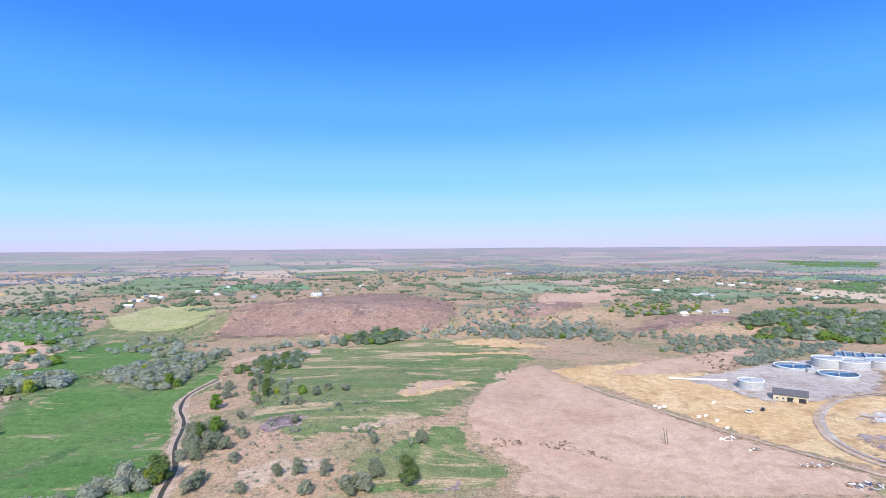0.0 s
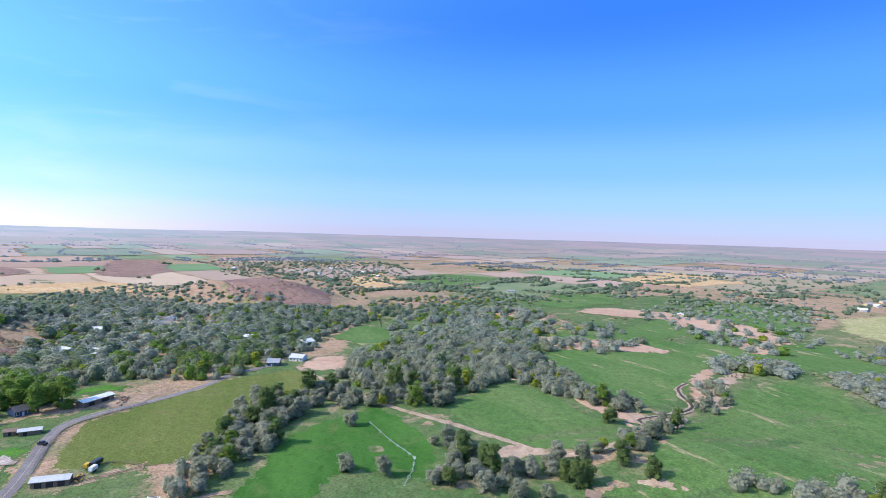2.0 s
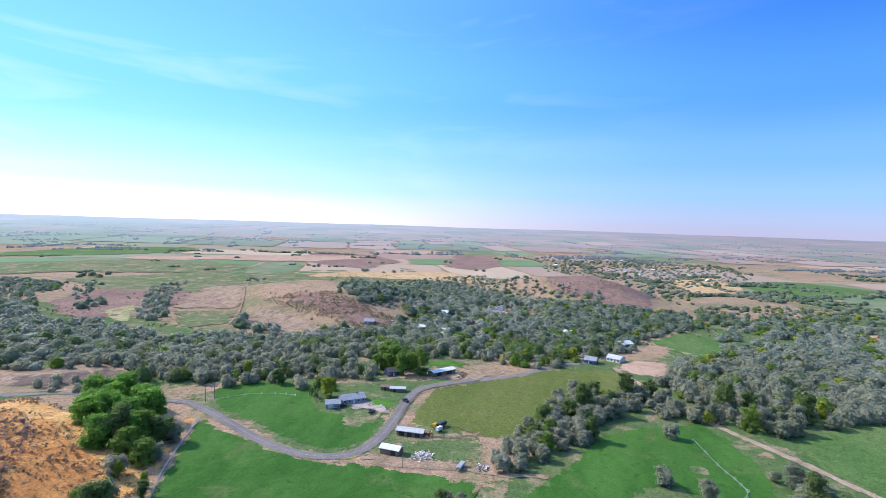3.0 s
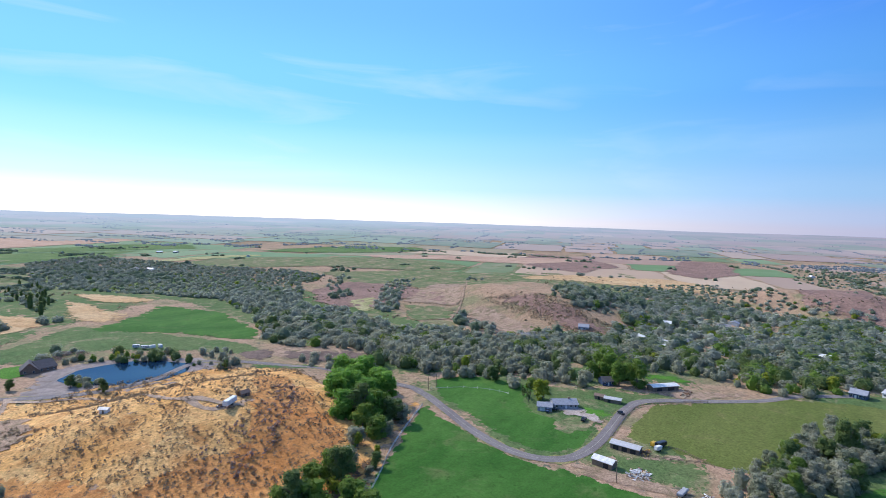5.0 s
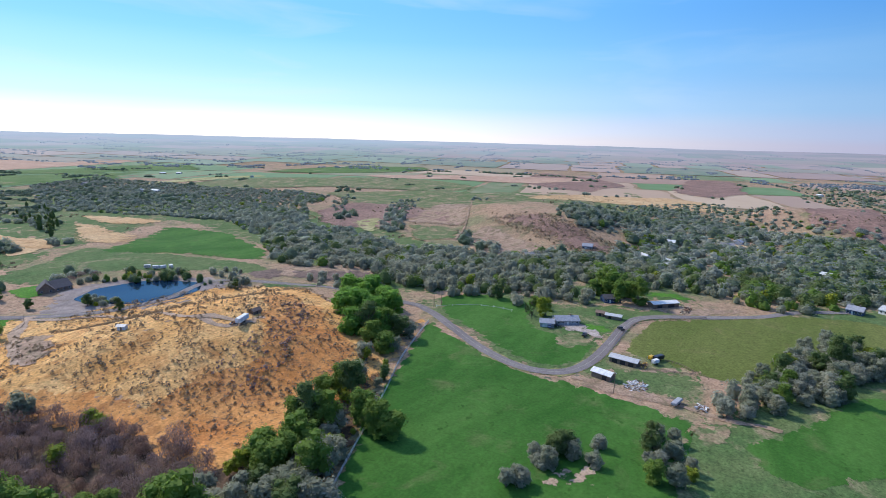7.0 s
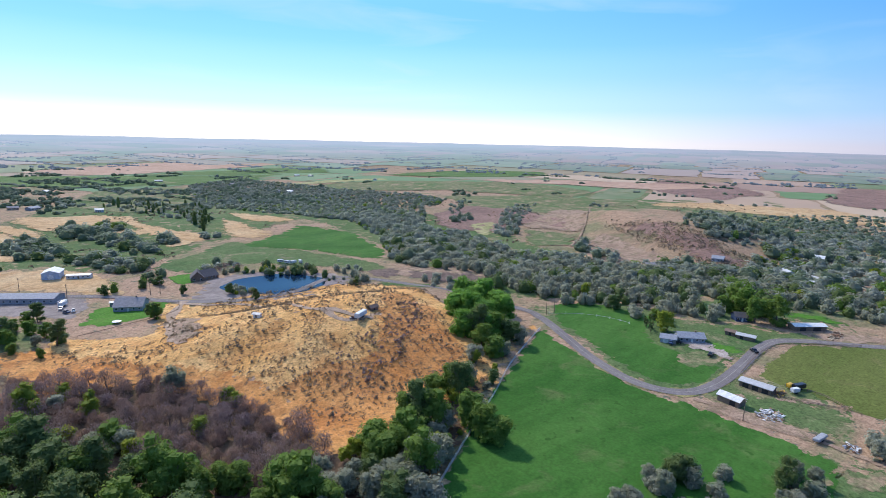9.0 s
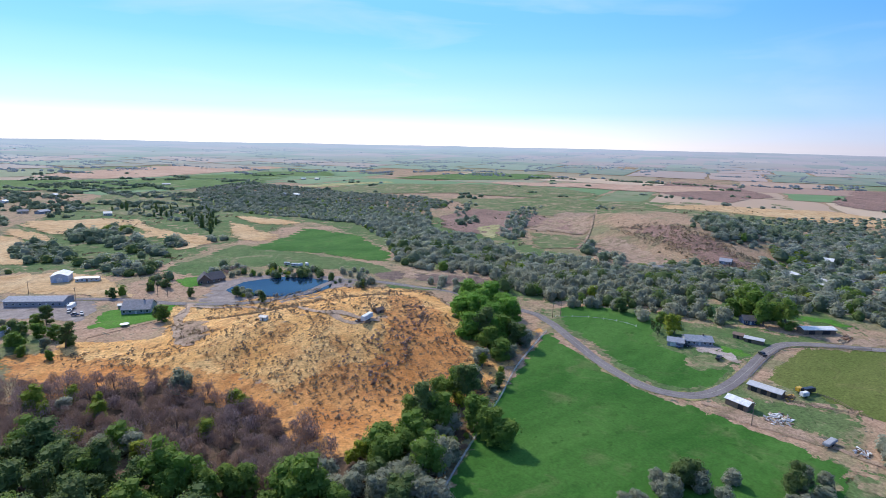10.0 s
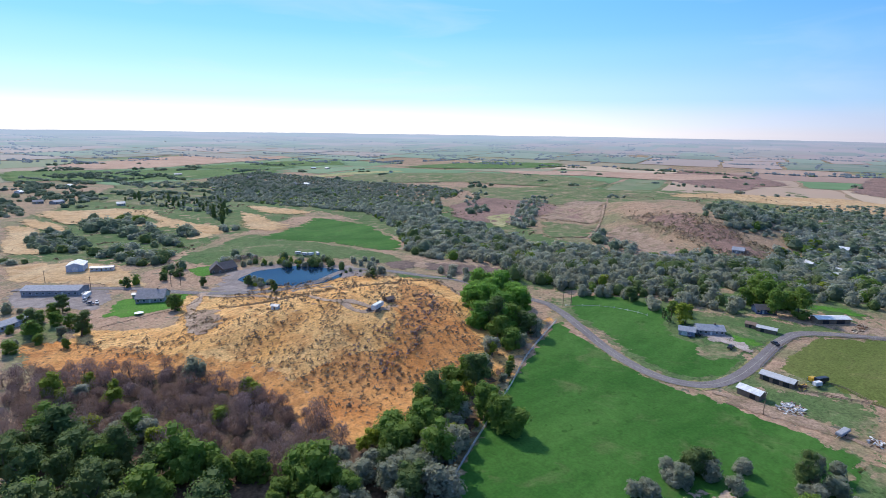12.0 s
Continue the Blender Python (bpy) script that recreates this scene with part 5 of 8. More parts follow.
grow("creek_thicket", [(-196.9, 65.2), (-217.8, 96.2), (-211.2, 113.0), (-200.4, 140.5), (-200.0, 159.5), (-232.5, 236.5), (-215.1, 221.5), (-187.3, 165.8)], 7.5, OLIVES, 0.95, fill=0.8)
grow("creek_thicket", [(-237.6, 93.8), (-255.2, 106.2), (-242.2, 109.3), (-219.7, 109.6), (-209.9, 95.3)], 6.5, OLIVES, 0.9)
grow("west_belt", [(-547, 144), (-619, 217), (-633, 285), (-489, 266), (-505, 345), (-499, 402), (-412, 383), (-371.8, 291.6), (-404.1, 253.8), (-441.1, 220.3), (-460.8, 157.3)], 11, OLIVES, 1.0, fill=0.7)
grow("garden_trees", [(-13.3, -381.7), (-25.9, -354.8), (-43.1, -317.9), (-41.3, -293.7), (-17.9, -279.2), (-6.6, -281.3)], 10, {"olive": 4, "fresh": 3}, 0.7, fill=0.5)
grow("pond_shrubs", [(-150.0, -386.2), (-174.8, -383.1), (-213.4, -349.4), (-217.9, -311.3), (-203.7, -297.8), (-203.3, -333.1), (-175.4, -365.7)], 6, DARK, 0.5, fill=0.6)
grow("gully_thicket", [(-5.8, -270.5), (-58.2, -230.0), (-79.2, -190.0), (-86.8, -160.3), (-86.7, -131.5), (-74.4, -125.1), (-58.6, -140.2), (-42.1, -158.8), (-27.7, -182.8), (-1.3, -205.7)], 5.0, {"bare": 12, "yellow": 0.2, "olive": 0.2, "fresh": 0.25}, 1.1, "bare shrubs in the gully")
grow("gully_wood", [(-1.5, -206.2), (-9.9, -204.9), (-19.9, -190), (-33.2, -172.1), (-36.6, -155.6), (-37.7, -144.4), (-44, -101), (3.2, -137.2)], 10.5, {"dark": 5, "fresh": 4, "yellow": 0.4, "bare": 2}, 1.15, "trees in the gully")
grow("gully_wood", [(-57.2, -133.6), (-69.5, -129.7), (-80.2, -122.0), (-96.8, -121.1), (-114.7, -119.2), (-100.5, -106.6), (-84.7, -96.3), (-69.4, -82.7), (-45.1, -104.9)], 6.4, {"olive": 4, "fresh": 4, "dark": 3, "yellow": 0.6}, 0.95, "trees in the gully")
for t in ((-146.0, -58.8), (-145.4, -56.0), (-148.7, -55.5), (-147.7, -60.9), (-133.9, -58.8), (-133.7, -60.7), (-167.4, -46.0), (-185.1, -31.2), (-178.1, -31.6), (-186.0, -26.3), (-167.8, -30.4), (-169.8, -26.8), (-129.9, -61.7), ):
    tree("olive", *t, 0.7, "trees in the pasture")
for t in ((-154.6, -55.9), (-158.1, -54.9), (-155.6, -58.1), ):
    tree("dark", *t, 0.72, "trees in the pasture", "dull green tree among silvery shrubs in the pasture")
grow("pasture_thicket", [(-143.4, -62.3), (-154.4, -64.5), (-168.8, -58.2), (-165.2, -45.0), (-160.6, -39.9), (-152.9, -44.6), (-140.3, -47.1), (-134.2, -55.2)], 7, OLIVES, 0.8, fill=0.6)
grow("pasture_thicket", [(-148.8, -28.5), (-175.9, -31.8), (-185.5, -24.8), (-166.7, -13.2), (-161.7, -11.0)], 6.5, OLIVES, 0.85, fill=0.8)
grow("field_edge_thicket", [(-214.2, -15.8), (-239.5, -12.8), (-279.3, -3.2), (-325.9, 14.3), (-321.9, 43.1), (-295.7, 40.8), (-270.9, 24.1), (-249.6, 18.0), (-233.8, 7.0), (-215.2, -6.5)], 6.5, OLIVES, 1.0, fill=0.9)
grow("field_edge_thicket", [(-280.4, -1.3), (-308.7, 10.6), (-332.2, 44.9), (-336.7, 73.4), (-311.3, 96.9), (-294.3, 93.2), (-298.7, 76.0), (-293.2, 39.8), (-266.9, 26.1), (-241.2, 21.9), (-257.8, -1.2)], 7, OLIVES, 1.0, fill=0.9)
grow("silver_thicket", [(-361.8, 72.5), (-440.2, 107.3), (-486, 170), (-516, 226), (-477, 281), (-366.5, 242.8), (-363.8, 215.0), (-325.9, 175.4), (-300.7, 132.4), (-280.5, 117.2), (-288.2, 101.6), (-307.3, 95.7), (-335.6, 82.1)], 6.8, OLIVES, 1.1)
grow("silver_thicket", [(-397.2, 193.3), (-349.2, 231.4), (-277.6, 224.5), (-246.1, 230.9), (-241.1, 217.0), (-272.1, 201.9), (-330.9, 195.8)], 8, OLIVES)
grow("creek_thicket", [(-197.3, 160.3), (-213.6, 200.7), (-236.7, 246.2), (-227.1, 243.8), (-194.0, 182.5), (-188.5, 159.9)], 7, OLIVES, 0.95)
grow("creek_thicket", [(-254.0, 264.0), (-283.2, 312.6), (-280.9, 332.9), (-234.9, 290.6), (-224.0, 258.3)], 8, OLIVES, 0.95, fill=0.8)
grow("pasture_row", [(-154.3, 182.6), (-150.5, 197.3), (-125.6, 239.5), (-119.7, 226.2), (-144.9, 186.2)], 6.5, OLIVES, 0.9)
grow("pasture_row", [(-220.1, 374.2), (-233.3, 421.8), (-214, 455), (-193.8, 408.0), (-203.7, 385.1)], 8, OLIVES)
grow("pasture_row", [(-305.4, 336.8), (-333, 374), (-305, 429), (-273.3, 393.0)], 9, OLIVES)
grow("mesa_foot_thicket", [(-269.8, 412.6), (-245, 472), (-194, 499), (-186, 469), (-230.5, 425.7)], 9, OLIVES, 0.85, fill=0.7)
grow("mesa_foot_thicket", [(-335, 522), (-322, 618), (-227, 533), (-194, 499), (-226, 474), (-312, 496)], 11, OLIVES, 0.85, fill=0.5)
grow("canal_thicket", [(-124.2, 255.3), (-138.5, 293.5), (-122.5, 303.8), (-109.6, 266.4), (-118.3, 246.1)], 6, OLIVES, 0.7)
grow("canal_thicket", [(-162.2, 459.7), (-139, 522), (-123.0, 450.9), (-144.1, 419.3)], 7.5, {"dark": 3, "olive": 3}, 0.7)
grow("canal_thicket", [(-141.9, 359.1), (-133.1, 407.3), (-80.9, 364.2), (-80.2, 340.6), (-110.9, 358.0)], 8, OLIVES, 0.65, fill=0.7)
grow("west_wood", [(-433.0, -2.2), (-714, -4), (-731, 39), (-713, 118), (-688, 167), (-582, 147), (-516, 86), (-455.0, 72.1), (-444.7, 53.1), (-417.5, 14.1)], 7.5, {"olive": 6, "dark": 4, "fresh": 1, "yellow": 0.5}, 0.9)
grow("west_belt", [(-768, 194), (-817, 320), (-826, 485), (-735, 495), (-650, 315), (-555, 243), (-597, 156)], 12, DARK, fill=0.8)
grow("west_belt", [(-516, 226), (-591, 286), (-517, 341), (-472, 319), (-450, 265)], 10, OLIVES)
grow("west_belt", [(-467, 251), (-448, 303), (-406.7, 287.7), (-379.0, 223.8), (-414.5, 222.5)], 11, OLIVES, fill=0.75)
grow("village_trees", [(-1247, -7), (-1865, -11), (-1925, 256), (-1596, 460), (-1250, 436), (-1025, 248), (-785, 198), (-790, 150), (-1091, 146)], 14, DARK, 0.9, fill=0.7)
grow("hedgerow", [(-926, 323), (-985, 453), (-908, 426), (-892, 320)], 9, {"dark": 1}, 0.9)
grow("hedgerow", [(-1129, 588), (-1149, 739), (-1008, 663), (-1011, 540)], 12, {"dark": 1})
grow("north_belt", [(-575, 503), (-691, 712), (-688, 943), (-524, 866), (-418, 649), (-315, 502), (-348, 499), (-355, 433), (-467, 463)], 17, OLIVES, 1.0, fill=0.6)
grow("north_belt", [(-886, 570), (-933, 813), (-842, 1064), (-632, 1065), (-317, 1516), (-245, 1175), (-413, 984), (-709, 896), (-771, 519)], 24, DARK, 1.0, fill=0.45)
grow("river_wood", [(-384, -1115), (-548, -1241), (-606, -877), (-660, -771), (-639, -650), (-543, -592), (-447, -496), (-412, -435), (-429, -409), (-409, -352), (-378.5, -299.0), (-430, -272), (-414.3, -232.3), (-457.0, -170.6), (-490, -121), (-375.1, -114.4), (-358.7, -158.5), (-359.6, -196.2), (-318.6, -210.0), (-306.6, -263.1), (-282.1, -297.0), (-277.2, -348.7), (-344, -450), (-376, -543), (-359, -630), (-326, -694), (-304, -747), (-282, -800)], 7.0, {"olive": 10, "dark": 1.6, "fresh": 0.5, "yellow": 0.15}, 0.85, fill=0.95)
grow("river_wood", [(-288.9, -196.6), (-308.5, -167.4), (-307.3, -130.4), (-305.3, -114.0), (-291.0, -111.9), (-295.4, -131.5), (-294.0, -166.7), (-280.4, -188.5)], 7.5, OLIVES, 0.95)
grow("upland_strip", [(-443, -378), (-659, -535), (-727, -527), (-566, -435), (-449, -351)], 8, {"olive": 5, "dark": 2}, 0.8)
grow("upland_belt", [(-555, -224), (-619, -198), (-849, -119), (-631, -85), (-535, -145), (-534, -188)], 10, {"olive": 5, "dark": 3}, 0.8, fill=0.75)
grow("farm_wood", [(-385.6, -117.0), (-499, -143), (-799, -141), (-786, -10), (-761, 79), (-478.3, 56.9), (-424.6, 32.7), (-410.4, -4.1), (-396.6, -50.0), (-385.2, -80.9)], 8.0, {"olive": 7, "dark": 3, "fresh": 1.2, "yellow": 0.3}, 0.88, fill=0.78)
grow("upland_belt", [(-578, -233), (-854, -270), (-1054, -116), (-772, 2), (-750, -66), (-564, -177)], 9, {"olive": 5, "dark": 3}, 0.8, fill=0.8)
grow("upland_strip", [(-543, -182), (-746, -159), (-725, -144), (-534, -173)], 11, DARK)
grow("pond_shrubs", [(-133.3, -336.0), (-143.4, -350.9), (-149.0, -336.8), (-148.3, -318.8)], 3.5, OLIVES, 0.5)
grow("pond_shrubs", [(-167.5, -367.7), (-187.7, -390.6), (-213.6, -357.8), (-210.1, -344.1), (-187.5, -354.2)], 6, DARK, 0.7)
grow("mesa_valley_thicket", [(16, 621), (42, 889), (118, 986), (127, 698), (194, 704), (167, 563), (104, 571), (45, 575)], 9, {"olive": 9, "dark": 0.5, "fresh": 0.6}, 0.7, fill=0.75)
grow("east_wood", [(319, 583), (433, 763), (513, 801), (624, 765), (426, 522), (392, 541), (360, 562), (323, 549)], 9.5, {"fresh": 3, "dark": 6, "yellow": 0.3, "olive": 3}, 1.25, fill=0.9)
grow("east_scrub", [(198, 501), (247, 572), (318, 581), (330, 551), (360, 545), (239, 445), (279, 511), (228, 481)], 8, {"olive": 9, "fresh": 0.6, "dark": 0.4}, 0.7, fill=0.8)
grow("east_scrub", [(234.9, 438.1), (281, 478), (348, 527), (402, 540), (385, 517), (327, 487), (254, 439)], 6, {"olive": 1}, 0.6)
grow("east_scrub", [(164, 534), (228, 600), (291, 614), (323, 602), (308, 585), (233, 565)], 13, {"olive": 4, "fresh": 2}, 0.65, fill=0.5)
grow("east_wood", [(208, 724), (467, 1133), (445, 938), (303, 653), (250, 676)], 14, {"yellow": 0.5, "fresh": 3, "dark": 2, "olive": 2}, 1.0, fill=0.8)
grow("village_trees", [(53, 1433), (274, 2274), (1630, 1998), (731, 896), (460, 1064), (326, 1451)], 18, DARK, 0.85, fill=0.5)
grow("slope_thicket", [(-169.8, 427.9), (-161, 490), (-125, 509), (-121.0, 437.1), (-146.7, 407.0)], 8, {"dark": 3, "olive": 2}, 0.65)
grow("slope_thicket", [(-265.1, 409.6), (-266, 460), (-220, 464), (-192.3, 444.0), (-189.0, 381.0), (-211.2, 371.0)], 9, OLIVES, 0.95)
grow("slope_thicket", [(-295.7, 360.8), (-341, 417), (-309, 433), (-276.4, 410.7), (-270.2, 377.8)], 9, OLIVES, 0.95)
grow("slope_thicket", [(-138.9, 208.7), (-133.7, 218.2), (-125.5, 237.1), (-119.3, 227.6), (-121.4, 212.4)], 6, OLIVES, 0.85)
grow("slope_thicket", [(-110, 568), (-54, 606), (-48, 573), (-77, 545)], 9, {"dark": 1}, 0.8)
grow("north_town_trees", [(-854, 1045), (-1458, 1786), (-998, 1980), (-411, 1758), (-136, 2033), (64, 1716), (-109, 1232), (-496, 1239), (-637, 1046)], 26, DARK, 1.0, fill=0.42)

# belts and clumps of trees that close the gaps between the woods
grow("river_wood", [(-345, -288.7), (-357.5, -254.3), (-353.1, -192.9), (-352, -143.2), (-351.5, -109.5), (-323.9, -106.3), (-321.5, -134.5), (-317, -168.8), (-304.5, -178.2), (-283.1, -197), (-290.4, -236.3)], 7.0, OLIVES, 1.05, fill=0.95)
grow("river_wood", [(-393, -484), (-382, -402), (-359, -303), (-295.8, -240.7), (-294.7, -271.8), (-300.9, -317.2), (-316, -400)], 7.0, {"olive": 8, "dark": 2}, 1.0, fill=0.9)
grow("river_wood", [(-308.9, -262.5), (-275.4, -230.9), (-281.5, -209.3), (-303.2, -189), (-329.3, -179.4), (-350.2, -209.9), (-346.2, -247.9)], 7.0, {"olive": 8, "dark": 1.5}, 1.05, fill=0.95)
grow("river_wood", [(-303.2, -189), (-332.9, -181.5), (-344.4, -155.2), (-338.2, -130.5), (-331.3, -112.7), (-325.5, -117.8), (-313, -150.9), (-297.9, -177.3)], 6.5, {"olive": 8, "dark": 1}, 1.0, fill=0.95)
grow("river_wood", [(-394.7, -187.8), (-467, -196), (-461, -153), (-488, -139), (-472, -59), (-450, -51), (-398.7, -49.5), (-385.1, -78.7), (-374, -91.3), (-376.7, -106.8), (-363.5, -127.8), (-361.5, -154.9)], 7.5, {"olive": 7, "dark": 2.5, "fresh": 0.5}, 1.05, fill=0.85)
grow("upland_belt", [(-573, -581), (-672, -641), (-637, -592), (-566, -544), (-520, -477), (-475, -452), (-469, -467)], 9, {"olive": 3, "dark": 3}, 0.9, fill=0.7)
grow("upland_belt", [(-608, -699), (-652, -704), (-622, -634), (-569, -601), (-540, -608)], 9, {"dark": 3, "fresh": 1}, 0.95, fill=0.8)
grow("upland_belt", [(-457, -282), (-489, -293), (-459, -265), (-449, -232), (-431, -227), (-424, -250)], 7.5, {"olive": 5, "dark": 2}, 1.0, fill=0.9)
grow("hill_belt", [(-602, -236), (-653, -231), (-597, -191), (-558, -159), (-544, -143), (-550, -160), (-536, -187)], 8, {"olive": 4, "dark": 5}, 0.95, fill=0.9)
grow("hill_belt", [(-616, -185), (-881, -209), (-896, -150), (-786, -68), (-672, -13), (-690, -59), (-739, -123), (-647, -159)], 8.5, {"olive": 5, "dark": 4}, 0.95, fill=0.85)
grow("village_wood", [(-511, -143), (-551, -135), (-623, -129), (-607, -52), (-600, 10), (-596, 92), (-548, 97), (-490, 71), (-436.7, 26.6), (-388.4, 3.7), (-402.1, -13), (-463, -39), (-497, -72), (-476, -79), (-494, -126)], 9, {"olive": 4, "dark": 5, "fresh": 2, "yellow": 0.5}, 1.0, fill=0.6)
grow("village_wood", [(-393.7, -125.2), (-425.4, -132.4), (-395.1, -104.3), (-367, -85.9), (-346.1, -84.3), (-350.6, -99.3), (-359.4, -111.7)], 8, {"fresh": 4, "dark": 2}, 1.25, fill=0.7)
grow("roadside_wood", [(-400, -37.5), (-427.9, -18.4), (-423.7, 25.9), (-391.4, 28.3), (-381.9, 3.7), (-386.4, -16.3)], 8, {"fresh": 3, "dark": 3, "olive": 2, "yellow": 1}, 1.1, fill=0.85)
grow("roadside_wood", [(-404.1, -58.4), (-416.2, -34.9), (-398.7, -8.7), (-386.4, -16.3), (-390.9, -40.6)], 7, OLIVES, 0.85, fill=0.9)
grow("roadside_wood", [(-640, 281), (-636, 359), (-505, 345), (-506, 328), (-517, 287), (-493, 235), (-537, 231)], 9, {"olive": 6, "fresh": 1.5}, 1.0, fill=0.8)
grow("north_belt", [(-480, 487), (-394, 487), (-313, 470), (-356, 440), (-427, 450)], 11, {"olive": 5, "fresh": 1.5}, 1.0, fill=0.8)
grow("north_belt", [(-574, 510), (-614, 599), (-577, 657), (-526, 806), (-462, 693), (-508, 579), (-500, 488)], 14, {"olive": 5, "dark": 2}, 1.0, fill=0.8)
grow("mesa_foot_thicket", [(-205, 513), (-156, 566), (-101, 582), (-44, 605), (17, 632), (26, 620), (-31, 562), (-105, 544), (-165, 517)], 10, {"olive": 6, "dark": 1.5}, 0.9, fill=0.75)
grow("mesa_foot_thicket", [(-106, 577), (-77, 604), (-44, 609), (-43, 557), (-74, 547)], 8, {"dark": 4, "fresh": 3}, 1.1, fill=0.9)
grow("east_scrub", [(30, 637), (145, 646), (197, 600), (233, 566), (153, 554), (69, 580), (22, 606)], 9, {"olive": 8, "dark": 0.6}, 0.75, fill=0.75)
grow("south_thicket", [(-99, -680), (-131, -680), (-148, -615), (-152, -537), (-141, -485), (-125, -492), (-116, -566), (-94, -622)], 8.5, {"dark": 5, "olive": 4}, 1.0, fill=0.9)
grow("south_thicket", [(-78, -504), (-107, -523), (-124, -455), (-117.9, -422.3), (-97.5, -431.8), (-80, -469)], 8, {"dark": 4, "olive": 4}, 0.95, fill=0.85)
grow("south_wood", [(-177, -869), (-238, -907), (-309, -820), (-223, -578), (-210, -571), (-223, -667), (-198, -760)], 9, {"dark": 4, "poplar": 3, "olive": 5}, 0.95, fill=0.7)
grow("south_thicket", [(-45, -607), (-69, -634), (-87, -576), (-76, -511), (-58, -519), (-42, -542)], 8.5, {"dark": 5, "olive": 4}, 0.95, fill=0.85)
grow("south_thicket", [(-22, -518), (-39, -513), (-37, -489), (-21, -500)], 8, {"olive": 5, "dark": 3}, 0.9, fill=0.85)
grow("south_thicket", [(-162, -570), (-180, -566), (-170, -529), (-154, -528)], 7.5, {"dark": 4, "olive": 4}, 0.9, fill=0.9)
grow("south_thicket", [(-197, -553), (-232, -558), (-219, -536), (-192, -524)], 8, {"olive": 4, "dark": 2}, 0.8, fill=0.8)
grow("south_wood", [(-48, -905), (-66, -875), (-59, -758), (-38, -755)], 9, {"dark": 5, "olive": 3}, 1.1, fill=0.9)
grow("south_wood", [(-81, -1122), (-137, -1174), (-132, -1075), (-85, -1049)], 10, {"dark": 5}, 1.1, fill=0.8)
grow("south_wood", [(-114, -941), (-154, -974), (-131, -802), (-101, -798)], 10, {"dark": 5, "olive": 2}, 1.1, fill=0.6)
grow("south_wood", [(-144, -1344), (-219, -1360), (-249, -1252), (-222, -1215), (-148, -1264)], 11, {"dark": 5}, 1.15, fill=0.9)
grow("south_wood", [(-140, -698), (-158, -713), (-162, -665), (-145, -625), (-131, -645)], 9, {"fresh": 3, "dark": 4}, 1.0, fill=0.7)
grow("south_wood", [(-304, -1000), (-393, -1053), (-353, -935), (-294, -952)], 10, {"dark": 5, "olive": 3}, 1.0, fill=0.8)
grow("pond_shrubs", [(-148.9, -410.7), (-167, -424), (-178.8, -401.7), (-164.1, -377.5), (-149.1, -384)], 6.5, {"olive": 4, "dark": 2, "bare": 2}, 0.75, fill=0.8)
grow("pond_shrubs", [(-99.7, -391.6), (-110.9, -414.3), (-121.5, -414.6), (-115.9, -381.3), (-105.2, -379.9)], 7, {"dark": 4, "fresh": 3}, 0.75, fill=0.9)
grow("pond_shrubs", [(-208.6, -305), (-228.7, -328.2), (-231.9, -315.5), (-215.5, -294.5)], 6, {"olive": 5, "dark": 1}, 0.8, fill=0.9)
grow("pond_shrubs", [(-72.2, -389.9), (-77.4, -398.5), (-85, -388.2), (-81, -378.7)], 6, {"fresh": 4, "dark": 1}, 0.6, fill=0.9)
grow("corral_trees", [(-222, -355.3), (-257.6, -336.7), (-245.2, -327.6), (-216.5, -338.8)], 8, {"olive": 4, "dark": 2}, 0.7, fill=0.6)
grow("corral_trees", [(-253.4, -281.3), (-268, -281.9), (-271.4, -256.3), (-250.4, -246.7), (-239.4, -257.1)], 7, {"olive": 5, "fresh": 1}, 0.8, fill=0.7)
grow("field_edge_thicket", [(-224.1, -18.6), (-245.7, -14), (-265, -9.4), (-291.1, 0.2), (-286.4, 4.9), (-254, -2.2), (-222.6, -5.8), (-214.9, -12.6)], 6.5, OLIVES, 0.85, fill=0.8)
grow("field_edge_thicket", [(-266.6, 16.6), (-295.7, 22.2), (-294.9, 26.4), (-245.4, 22.7), (-237, 18.1)], 6, OLIVES, 0.85, fill=0.9)

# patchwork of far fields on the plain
def haze_glow(nt, surface, target):
    """Haze painted on the backdrop as glow, for kilometres of air: bluer, brighter sunward."""
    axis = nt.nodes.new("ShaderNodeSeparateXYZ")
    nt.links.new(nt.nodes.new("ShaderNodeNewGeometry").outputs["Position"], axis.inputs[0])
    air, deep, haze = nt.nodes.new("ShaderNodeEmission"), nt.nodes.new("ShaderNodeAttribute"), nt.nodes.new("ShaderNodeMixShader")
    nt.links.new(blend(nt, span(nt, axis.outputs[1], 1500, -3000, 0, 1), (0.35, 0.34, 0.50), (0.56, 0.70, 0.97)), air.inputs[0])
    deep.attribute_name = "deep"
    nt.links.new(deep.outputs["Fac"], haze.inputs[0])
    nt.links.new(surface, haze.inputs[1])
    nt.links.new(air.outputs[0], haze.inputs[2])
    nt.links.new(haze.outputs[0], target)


def haze_amount(me, r):
    # share of painted haze, growing with distance
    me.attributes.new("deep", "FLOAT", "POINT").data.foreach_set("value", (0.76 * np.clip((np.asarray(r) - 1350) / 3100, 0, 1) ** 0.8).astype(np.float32))


